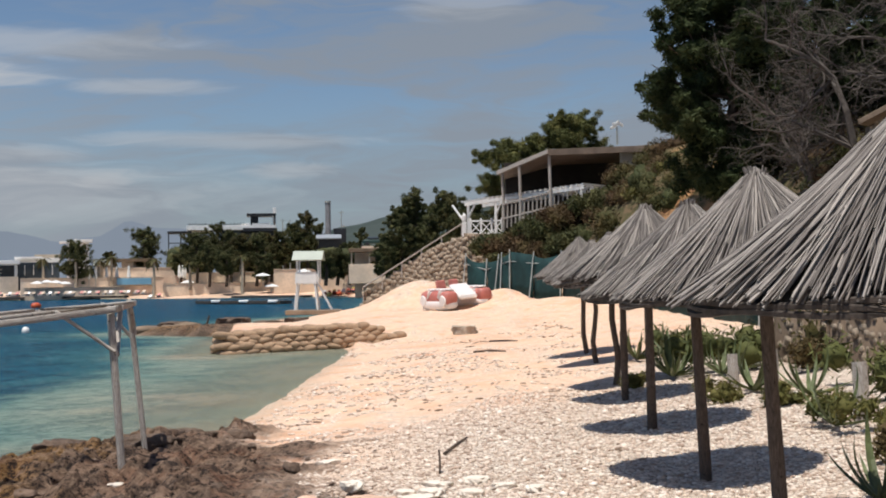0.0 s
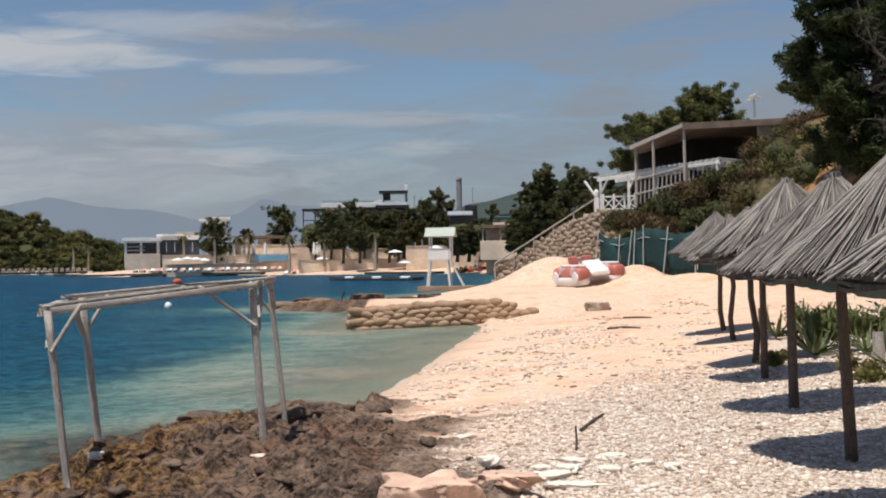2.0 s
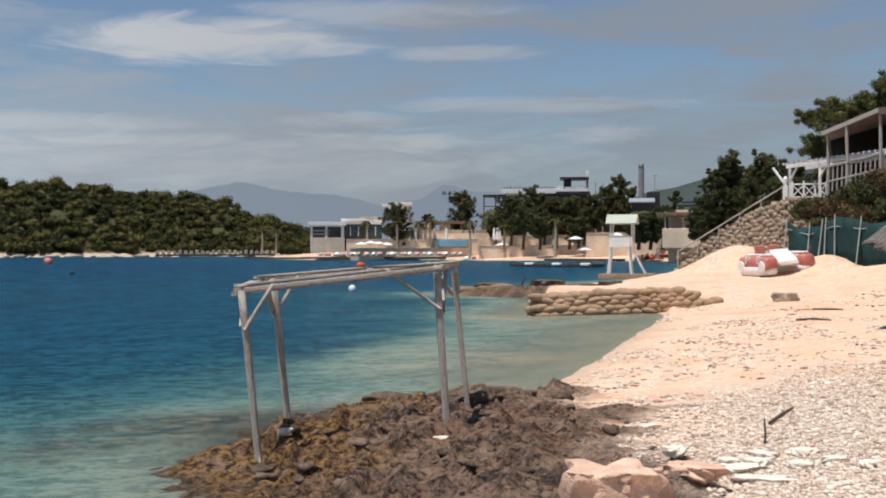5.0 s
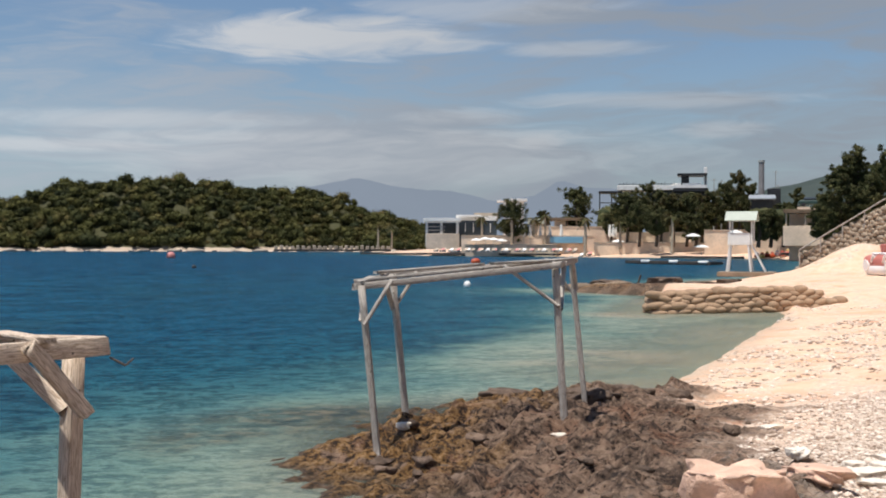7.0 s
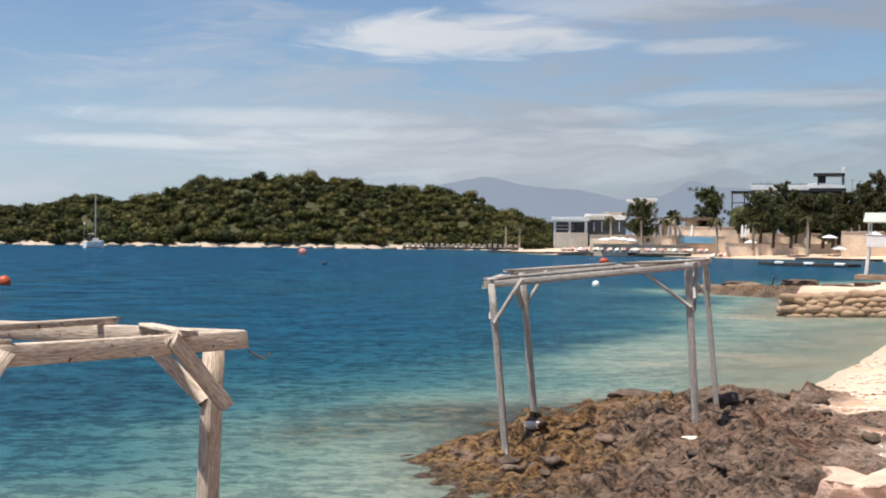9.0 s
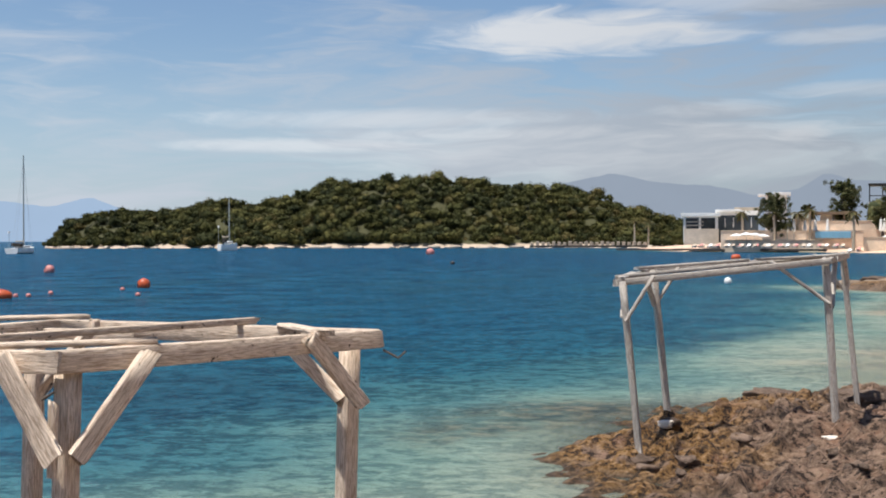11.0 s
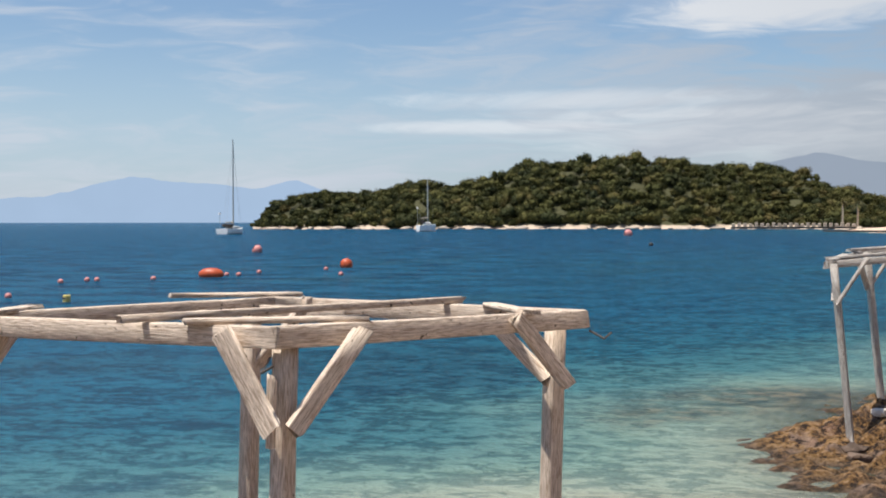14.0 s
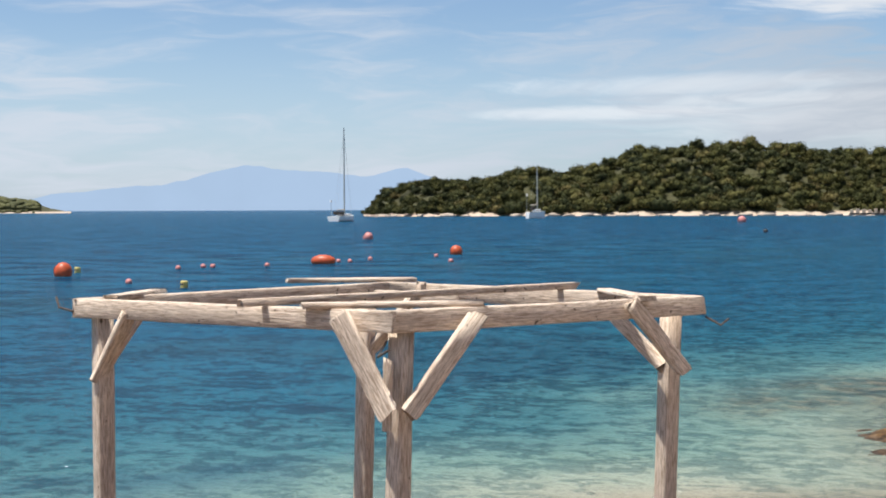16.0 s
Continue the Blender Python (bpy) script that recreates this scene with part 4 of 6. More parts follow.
def boulder(name, x, y, size, mat, label, seed, sink=0.15, group="", yaw=0.0):
    v, f = crag((size[0] * 1.15, size[1] * 1.15, size[2] * 1.15), seed * 1.7)
    v[:, 2] = np.minimum(v[:, 2], size[2] * (0.55 + 0.12 * lattice(v[:, 0] * 4, v[:, 1] * 4)))
    o = tagged(arrays(name, v, f, mat), label, "rock", group)
    o.location, o.rotation_euler = (x, y, ground_at(x, y) + size[2] * (1 - 2 * sink) * 0.5), (0, 0, radians(yaw))
    return o


boulder("rock_slab", -1.36, 11.0, (0.42, 0.42, 0.40), PINK, "large pinkish limestone slab half sunk in shingle", 3, yaw=20)
boulder("rock_slab", -0.72, 11.6, (0.26, 0.2, 0.09), PINK, "flat pinkish limestone piece in shingle", 4, yaw=-30)
boulder("beach_rock", 0.8, 50.0, (0.5, 0.35, 0.33), STONE, "single grey boulder on the sand", 12)
for k, (x, y, a, b) in enumerate(((-0.08, 12.0, 0.26, 0.14), (-0.3, 12.6, 0.22, 0.16), (-0.62, 12.2, 0.15, 0.1), (-0.15, 12.9, 0.13, 0.1), (0.25, 12.7, 0.12, 0.09), (0.32, 13.4, 0.13, 0.11), (-0.75, 12.75, 0.13, 0.08), (-0.1, 13.3, 0.17, 0.1),
                                  (0.6, 12.9, 0.12, 0.08), (-1.44, 15.1, 0.16, 0.09), (-0.95, 12.4, 0.12, 0.09), (-0.45, 13.0, 0.1, 0.07), (-3.74, 14.0, 0.085, 0.05), (0.9, 12.6, 0.13, 0.08), (-5.75, 14.1, 0.08, 0.09))):
    boulder("beach_stone", x, y, (a, b, 0.055), CHALK, "flat pale limestone piece lying on the beach", 70 + k, 0.1, "flat pale stones", k * 47)
part_ = tagged(part("stick", tube([(0, 0, -0.1), (0.01, 0, 0.1), (0.0, 0.01, 0.27)], [0.016, 0.014, 0.012], 6), POLE), "short dark stick upright in the sand", "stick")
part_.location = (-0.08, 13.95, ground_at(-0.08, 13.95))
z0, z1 = ground_at(-0.02, 15.0), ground_at(0.28, 16.4)
tagged(part("driftwood_stick", tube([(-0.02, 15.0, z0 + 0.03), (0.12, 15.7, (z0 + z1) / 2 + 0.03), (0.28, 16.4, z1 + 0.03)], [0.02, 0.024, 0.014], 6), POLE), "long dark driftwood stick lying on sand", "stick")
for x, y, a in ((0.9, 38, 0.3), (1.6, 44, -0.2)):
    zt = ground_at(x, y) + 0.04
    tagged(part("driftwood", tube([(x, y, zt), (x + 0.5, y + a, zt + 0.02), (x + 1.0, y + a * 0.5, zt)], [0.03, 0.04, 0.02], 6), POLE), "dark driftwood branch lying on the sand", "driftwood", "driftwood on the beach")

n = 2800
px, py = g.uniform(-3.4, 5.0, n), g.uniform(13.5, 52, n)
ok = (bumps(px, py * 0.5, 1.1, 4.0) > 0.35) & (px > -3.2 + 0.02 * py)
px, py = px[ok], py[ok]
r = g.uniform(0.012, 0.04, len(px)) * (0.8 + 0.02 * py)
tagged(arrays("dry_wrack", *lumps(np.stack([px, py, terrain(px, py)[0] + r * 0.1], 1), np.stack([r * 1.5, r * 0.9, r * 0.35], 1), 66, 1, 0.25), plain("dry_wrack", (0.26, 0.175, 0.12), 0.95, 0.4, 8.0)), "brown dry seaweed and twig bits on the sand", "debris", kind="stuff")

# ---- stone-bag wall and ledge ----
BAG = plain("tan_wall_stone", (0.37, 0.25, 0.16), 0.9, 0.32, 1.5, 0.5, 0.03)
bag_wall = thing("stone_wall", (-8.45, 46.35, 0), "low seawall of rounded tan stone bags", "wall")
shapes = []
for k in range(6):
    v, f = lumps([(0, 0, 0)], [(0.34, 0.24, 0.125)], 30 + k, 3, 0.025, False)
    v = np.sign(v) * np.abs(v) ** 0.85 * np.array((1.0, 0.9, 0.85 + 0.1 * (k % 3)))
    me = arrays("bag", v, f, BAG, smooth=True)
    shapes.append(me.data)
    bpy.data.objects.remove(me)
d = Vector((5.3, 3.6, 0)).normalized()
side_n = Vector((d.y, -d.x, 0))
for row in range(5):
    for i in range(14 + (row < 2) * 2 - (row > 3)):
        o = new("bag", shapes[(row * 5 + i * 3) % 6])
        o.parent = bag_wall
        p = d * (0.2 + 0.5 * i + 0.22 * (row % 2) + 0.04 * g.normal()) + side_n * (0.12 - 0.05 * row + 0.03 * g.normal())
        o.location = (p.x, p.y, 0.02 + 0.17 * row + 0.025 * g.normal() + 0.012 * i)
        o.scale = (g.uniform(0.75, 1.2), 1.0, g.uniform(0.8, 1.15))
        o.rotation_euler = (g.normal() * 0.1, g.normal() * 0.12, math.atan2(d.y, d.x) + g.normal() * 0.12)
for row in range(3):
    for i in range(7):
        o = new("bag", shapes[(row + i) % 6])
        o.parent = bag_wall
        o.location = (-0.08 - 0.08 * i + 0.05 * g.normal(), 0.35 + 0.55 * i, 0.02 + 0.2 * row)
        o.rotation_euler = (0, 0, 1.7 + g.normal() * 0.1)
LEDGE = plain("brown_concrete", (0.25, 0.185, 0.13), 0.9, 0.35, 0.8, 0.6, 0.05)
ledge = thing("rock_ledge", (-14.2, 66.8, 0), "low dark stone ledge running into the sea", "ledge")
v, f = lumps([(-2.0 + 1.05 * i, 0.1 * g.normal(), 0.18) for i in range(6)], [(0.95, 0.75, 0.30)] * 6, 15, 2, 0.07)
arrays("ledge_stone", v, f, LEDGE, ledge)
for x, y, s in ((-14.8, 68.2, 0.7), (-11.8, 67.5, 0.55), (-10.0, 70.5, 0.6), (-8.6, 71.8, 0.5), (-11.2, 65.2, 0.6), (-15.7, 68.3, 0.45), (-13.2, 68.5, 0.4), (-10.6, 63.4, 0.5)):
    boulder("shore_boulder", x, y, (s * 1.2, s, s * 0.7), JAG, "dark boulder at the water's edge", int(s * 100) + int(-x), 0.2, "boulders along the spit")
tagged(part("leaning_post", tube([(-12.9, 65.6, -0.3), (-12.5, 65.6, 1.0)], [0.06, 0.05], 6), POLE), "dark post leaning out of the water", "post")

# ---- lifeguard chair ----
lg = thing("lifeguard_chair", (-9.7, 87.4, 0.75), "tall white wooden lifeguard chair on a dark slab", "chair")
for sx in (-0.68, 0.68):
    for sy in (-0.45, 0.45):
        part("leg", beam((sx * 1.2, sy * 1.25, 0), (sx * 0.9, sy, 1.9), 0.12, 0.12), WHITE, lg)
part("seat", box((1.55, 1.15, 0.12), pose(0, 0, 1.9), 0.02), WHITE, lg)
part("front_panel", box((1.5, 0.06, 0.75), pose(0, -0.55, 2.3), 0.01), WHITE, lg)
for sx in (-0.74, 0.74):
    part("side_panel", box((0.05, 1.1, 0.6), pose(sx, 0, 2.25), 0.01), WHITE, lg)
for sy in (-0.35, 0.35):
    part("ladder_rail", beam((0.75, sy, 1.95), (1.75, sy, 0), 0.08, 0.1), WHITE, lg)
for k in range(6):
    t = (k + 0.5) / 6
    part("rung", box((0.08, 0.7, 0.05), pose(0.75 + t, 0, 1.95 * (1 - t))), WHITE, lg)
for sx in (-0.62, 0.86):
    for sy in (-0.55, 0.9):
        part("roof_post", beam((sx, sy, 1.9), (sx, sy, 3.6), 0.1, 0.1), WHITE, lg)
SAGE = plain("grey_green_roof", (0.42, 0.46, 0.40), 0.7, 0.12, 0.6, 0.2)
for side_y in (-1, 1):
    part("roof_slope", box((2.15, 1.15, 0.06), pose(0.12, 0.15 + 0.52 * side_y, 3.84, -34 * side_y), 0.01), SAGE, lg, "pale grey-green boarded roof slope")
part("roof_rail", box((1.5, 0.08, 0.1), pose(0.12, -0.55, 3.52), 0.01), WHITE, lg)
tagged(part("slab", box((3.8, 2.6, 0.32), pose(-9.2, 87.3, 0.59), 0.04), LEDGE), "dark concrete slab under the lifeguard chair", "slab")

# ---- pedal boat ----
RED = plain("faded_red_plastic", (0.50, 0.17, 0.14), 0.45, 0.2, 2.0, 0.1)
PEDWHITE = plain("sunbleached_white_plastic", (0.80, 0.76, 0.74), 0.4, 0.08, 2.0, 0.1)
DARK = plain("black_plastic", (0.03, 0.03, 0.035), 0.5, 0.2, 3.0, 0.1)
ped = thing("pedal_boat", (0.62, 63.0, ground_at(0.62, 62.6) + 0.02), "faded red and white car-shaped pedal boat on sand", "pedal boat")
ped.rotation_euler = (0, radians(-4), radians(36))
ped.scale = (0.98, 0.98, 1.2)


def hull(x, wide, name, mat, zc, size, parent, lab=""):
    b = bmesh.new()
    bmesh.ops.create_uvsphere(b, u_segments=20, v_segments=12, radius=1.0)
    for v in b.verts:
        v.co = Vector((math.copysign(abs(v.co.x) ** 0.7, v.co.x) * size[0] + x, math.copysign(abs(v.co.y) ** 0.7, v.co.y) * size[1], math.copysign(abs(v.co.z) ** 0.75, v.co.z) * size[2] + zc))
    return part(name, b, mat, parent, lab, True)


for x in (-1.05, 1.05):
    h = hull(x, 1, "pontoon", PEDWHITE, 0.24, (0.50, 1.3, 0.26), ped, "grubby white lower float")
    hull(x * 0.98, 1, "top_shell", RED, 0.50, (0.47, 1.24, 0.34), h, "faded red rounded upper shell")
    for y in (-0.95, 0.75):
        f_ = hull(x * 1.06, 1, "fender", RED, 0.52, (0.44, 0.36, 0.30), h, "red bulging wheel arch")
        f_.location = (0, y, 0)
        part("wheel_cap", tube([(x * 1.42, y, 0.42), (x * 1.5, y, 0.42)], [0.26, 0.22], 14), PEDWHITE, h, "white false wheel cap")
    b = box((0.30, 1.9, 0.08), pose(x, -0.2, 0.87), 0.03)
    part("stripe", b, PEDWHITE, h, "white top stripe")
    for y in (-0.62, 0.30):
        part("band", box((1.0, 0.2, 0.5), pose(x, y, 0.66, 28), 0.12), PEDWHITE, h, "white slanting band")
part("deck", box((1.35, 2.1, 0.16), pose(0, 0.1, 0.62), 0.05), PEDWHITE, ped)
part("bonnet", box((1.15, 1.1, 0.22), pose(0, -0.72, 0.72, 30), 0.08), PEDWHITE, ped)
for x in (-0.42, 0.42):
    part("seat_back", box((0.62, 0.14, 0.5), pose(x, 0.62, 0.98, -16), 0.06), RED, ped, "red moulded seat back")
part("footwell", box((0.9, 0.55, 0.1), pose(0, 0.15, 0.74), 0.02), DARK, ped)

# ---- green net fence ----
NET = plain("dark_green_netting", (0.008, 0.040, 0.042), 0.9, 0.35, 1.2, 0.3)
fence = thing("net_fence", (0, 0, 0), "dark green shade-net fence with leaning metal poles", "fence")
line = [(1.25, 67.6), (2.3, 66.4), (3.5, 65.0), (4.6, 63.4), (5.9, 61.6), (7.6, 57.4), (9.0, 53.4), (10.2, 48.0), (10.1, 40.0)]
METAL = plain("galvanised_pole", (0.42, 0.44, 0.42), 0.5, 0.15, 3.0, 0.1, metal=0.3)
for k, ((ax, ay), (bx, by)) in enumerate(zip(line, line[1:])):
    vs, fs = [], []
    for i in range(9):
        t = i / 8
        x, y = ax + (bx - ax) * t, ay + (by - ay) * t
        zb, sag = ground_at(x, y) - 0.05, 0.12 * math.sin(math.pi * t)
        for j in range(5):
            s = j / 4
            vs.append((x + 0.06 * math.sin(5 * t + 3 * s), y - 0.5 + 0.25 * s + 0.08 * math.sin(9 * t + 2 * j), zb + s * (2.25 - sag)))
    for i in range(8):
        for j in range(4):
            b = i * 5 + j
            fs.append((b, b + 5, b + 6, b + 1))
    net = arrays("net", vs, fs, NET, fence, smooth=True)
    mod = net.modifiers.new("thick", "SOLIDIFY")
    mod.thickness = 0.02
for k, (x, y) in enumerate(line + [(2.9, 65.6), (3.1, 65.4)]):
    z = ground_at(x, y)
    part("pole", tube([(x - 0.25 + 0.1 * (k % 3), y - 0.75, z), (x + 0.05 * (k % 2), y - 0.3, z + 2.35)], [0.035, 0.035], 6), METAL, fence, "pale metal pole")
part("top_wire", tube([(x, y - 0.28, ground_at(x, y) + 1.75) for x, y in line], [0.025] * 9, 5), METAL, fence)

# ---- stone stair wall ----
WALLSTONE = plain("rubble_stone", (0.43, 0.35, 0.265), 0.9, 0.38, 2.4, 0.8, 0.04)
MORTAR = plain("pale_mortar", (0.20, 0.145, 0.10), 0.95, 0.25, 2.0, 0.5, 0.02)
stone_meshes = []
for k in range(8):
    v, f = lumps([(0, 0, 0)], [(0.5, 0.34, 0.42)], 130 + k, 2, 0.07, False)
    v = np.sign(v) * np.abs(v) ** 0.55 * np.array((0.8, 0.8, 0.75))
    o = arrays("stone", v, f, WALLSTONE)
    stone_meshes.append(o.data)
    bpy.data.objects.remove(o)


def rubble_wall(owner, p, q, top_p, top_q, size, seed, depth=0.5):
    """A mortar core from p to q with proud stones on the side that faces the path."""
    rg = np.random.default_rng(seed)
    p, q = Vector(p), Vector(q)
    d = (q - p)
    L = math.hypot(d.x, d.y)
    u = Vector((d.x / L, d.y / L, 0))
    nrm = Vector((u.y, -u.x, 0))
    if nrm.dot(-p) < 0:
        nrm = -nrm
    vs = []
    for s in (-0.04, -depth):
        for b, t in ((p, top_p), (q, top_q)):
            vs += [(b.x + nrm.x * s, b.y + nrm.y * s, b.z - 0.3), (b.x + nrm.x * s, b.y + nrm.y * s, t)]
    arrays("core", vs, [(0, 2, 3, 1), (4, 5, 7, 6), (1, 3, 7, 5), (0, 1, 5, 4), (2, 6, 7, 3)], MORTAR, owner, "mortar between the stones")
    n = int(L / size)
    for i in range(n):
        t = (i + 0.5) / n
        lo, hi = p.z + d.z * t, top_p + (top_q - top_p) * t
        rows = max(1, int((hi - lo) / (size * 0.72)))
        for r in range(rows):
            o = new("stone", stone_meshes[int(rg.integers(8))])
            o.parent = owner
            c = p + u * (L * min(max(t + rg.normal() * 0.12 / n + (r % 2 - 0.5) * 0.5 / n, 0), 1))
            o.location = (c.x + nrm.x * 0.02 * rg.normal() - nrm.x * 0.1, c.y - nrm.y * 0.1, lo + (r + 0.5) * (hi - lo) / rows + rg.normal() * 0.02)
            s = size * rg.uniform(0.8, 1.15)
            o.scale = (s, s * 0.8, s * 0.85)
            o.rotation_euler = (rg.normal() * 0.15, rg.normal() * 0.3, math.atan2(u.y, u.x) + rg.normal() * 0.15)


stair = thing("stone_stairway", (0, 0, 0), "rough stone wall of a stairway climbing from the beach", "stairway")
rubble_wall(stair, (-5.2, 79.6, 0.7), (-0.8, 77.6, 1.0), 1.9, 4.75, 0.36, 1, 0.9)
rubble_wall(stair, (-0.8, 77.5, 1.0), (1.6, 76.6, 1.2), 4.75, 5.5, 0.36, 2, 0.9)
rubble_wall(stair, (1.3, 76.5, 1.6), (3.0, 76.1, 2.6), 5.6, 5.5, 0.38, 3, 1.5)
for k in range(14):
    t = k / 13
    part("step", box((0.42, 1.5, 0.3), pose(-5.0 + 6.0 * t, 80.6 - 2.6 * t, 1.1 + 4.1 * t, 0, 0, -23), 0.02), STONE, stair)
rail = part("handrail", tube([(-5.2, 79.4, 2.3), (1.2, 76.8, 6.2)], [0.05, 0.05], 6), GREY_TIMBER, stair, "grey timber handrail")
for k in range(6):
    t = k / 5
    part("rail_post", tube([(-5.2 + 6.4 * t, 79.4 - 2.6 * t, 1.4 + 3.7 * t), (-5.2 + 6.4 * t, 79.4 - 2.6 * t, 2.3 + 3.9 * t)], [0.04, 0.04], 6), GREY_TIMBER, stair)

# ---- white pergola ----
perg = thing("pergola", (0, 0, 0), "white painted timber pergola above the stairway", "pergola")
A, B = Vector((1.45, 78.4, 7.5)), Vector((8.0, 68.6, 7.75))
n0 = Vector((0.62, 0.78, 0)).normalized()
for off in (0.0, 1.9):
    part("rafter_beam", beam(A + n0 * off, B + n0 * off, 0.12, 0.2), WHITE, perg)
for k in range(26):
    p = A.lerp(B, k / 25)
    part("slat", beam(p - n0 * 0.35 + Vector((0, 0, 0.16)), p + n0 * 2.2 + Vector((0, 0, 0.16)), 0.07, 0.12, 0), WHITE, perg)
for t in (0.03, 0.28, 0.5, 0.75, 0.97):
    p = A.lerp(B, t)
    part("post", beam((p.x, p.y, 5.3 if t < 0.3 else 6.2), p, 0.17, 0.17), WHITE, perg)
for k, t in enumerate((0.03, 0.28)):
    p = A.lerp(B, t)
    part("brace", beam(p - Vector((0, 0, 0.9)), p + (B - A).normalized() * 0.8, 0.1, 0.1, 0), WHITE, perg)
part("brace", beam(A - Vector((0, 0, 1.2)), A + Vector((-0.8, 0.8, 0)), 0.1, 0.1, 0), WHITE, perg)
bal = thing("balustrade", (0, 0, 0), "white wooden balustrade with crossed bars", "balustrade")
p, q = Vector((1.75, 76.9, 5.5)), Vector((3.7, 76.5, 5.5))
for z in (0.08, 0.85):
    part("rail", beam(p + Vector((0, 0, z)), q + Vector((0, 0, z)), 0.09, 0.09), WHITE, bal)
for k in range(4):
    c = p.lerp(q, k / 3)
    part("post", box((0.12, 0.12, 1.05), pose(c.x, c.y, c.z + 0.5), 0.01), WHITE, bal)
    if k < 3:
        e = p.lerp(q, (k + 1) / 3)
        part("cross_bar", beam(c + Vector((0, 0, 0.1)), e + Vector((0, 0, 0.82)), 0.06, 0.06, 0), WHITE, bal)
        part("cross_bar", beam(c + Vector((0, 0, 0.82)), e + Vector((0, 0, 0.1)), 0.06, 0.06, 0), WHITE, bal)
lan = thing("lantern_post", (1.35, 76.9, 5.4), "white pillar with a small lantern", "pillar")
part("pillar", box((0.3, 0.3, 0.9), pose(0, 0, 0.45), 0.02), WHITE, lan)
part("lantern", tube([(0, 0, 0.9), (0, 0, 1.0), (0, 0, 1.3), (0, 0, 1.45)], [0.06, 0.15, 0.16, 0.03], 10), WHITE, lan)

# ---- hillside restaurant ----
ROOFWOOD = plain("brown_roof_boards", (0.20, 0.15, 0.115), 0.85, 0.3, 1.0, 0.4, 0.03, grain=(1, 6, 1))
PLASTER = plain("beige_plaster", (0.42, 0.35, 0.27), 0.9, 0.15, 0.8, 0.3, 0.02)
# near black: indoor shade put into the colour; also the yacht's canvas hood
INSIDE = plain("interior_shade_and_canvas", (0.035, 0.028, 0.024), 0.9, 0.3, 1.0)
rest = thing("terrace_restaurant", (0, 0, 0), "open hillside terrace bar with flat timber roof", "building")
R0, R1, R2 = Vector((3.35, 74.2, 9.05)), Vector((6.1, 70.6, 9.92)), Vector((13.6, 70.4, 10.1))
back = Vector((1.5, 9.0, 0))
vs = []
for p in (R0, R1, R2):
    vs += [p[:], (p + back)[:], (p + Vector((0, 0, 0.16)))[:], (p + back + Vector((0, 0, 0.2)))[:]]
fs = [(0, 4, 6, 2), (4, 8, 10, 6), (2, 6, 7, 3), (6, 10, 11, 7), (0, 1, 5, 4), (4, 5, 9, 8), (0, 2, 3, 1), (8, 9, 11, 10)]
arrays("roof", vs, fs, ROOFWOOD, rest, "flat brown timber roof")
part("fascia", beam(R0 + Vector((0, -0.1, 0.06)), R1 + Vector((0, -0.1, 0.06)), 0.12, 0.24), GREY_TIMBER, rest)
part("fascia", beam(R1 + Vector((0, -0.1, 0.0)), R2 + Vector((0, -0.1, 0.0)), 0.12, 0.36), ROOFWOOD, rest)
for p, zb in ((R0 + Vector((0.3, -0.1, 0)), 5.6), (R0.lerp(R1, 0.45), 5.6), (R1 + Vector((0.1, 0.1, 0)), 6.0), (R0 + back * 0.5, 5.6)):
    part("post", tube([(p.x, p.y, zb), (p.x + 0.03, p.y, (zb + p.z) / 2), p], [0.10, 0.09, 0.085], 8), GREY_TIMBER, rest)
part("wall", box((3.4, 0.35, 4.4), pose(12.0, 70.8, 8.0), 0.02), PLASTER, rest, "beige rendered wall")
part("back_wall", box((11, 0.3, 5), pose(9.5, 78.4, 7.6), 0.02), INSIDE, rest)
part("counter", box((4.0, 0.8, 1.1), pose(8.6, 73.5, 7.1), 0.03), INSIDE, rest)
part("floor", box((8.6, 8.0, 0.25), pose(10.4, 75.0, 6.2), 0.02), STONE, rest)
p, q = Vector((3.6, 73.4, 6.2)), Vector((7.6, 69.9, 7.0))
tr = thing("terrace_rail", (0, 0, 0), "grey slatted terrace railing below the bar", "railing")
for z in (0.1, 0.95):
    part("rail", beam(p + Vector((0, 0, z)), q + Vector((0, 0, z)), 0.08, 0.1), GREY_TIMBER, tr)
for k in range(18):
    c = p.lerp(q, k / 17)
    part("baluster", beam(c - Vector((0, 0, 0.5)), c + Vector((0.06, 0, 0.95)), 0.08, 0.08, 0), GREY_TIMBER, tr)
vent = thing("roof_vent", (10.2, 71.2, 10.4), "white spinning roof vent on a pole", "vent")
part("pole", tube([(0, 0, 0), (0, 0, 1.0)], [0.07, 0.06], 8), METAL, vent)
for a in (0.5, 2.6, 4.4):
    part("blade", box((0.5, 0.06, 0.18), pose(0.22 * math.cos(a), 0.1 * math.sin(a), 1.12 + 0.1 * math.sin(a * 2), 0, 35 * math.cos(a), 30), 0.02), WHITE, vent)


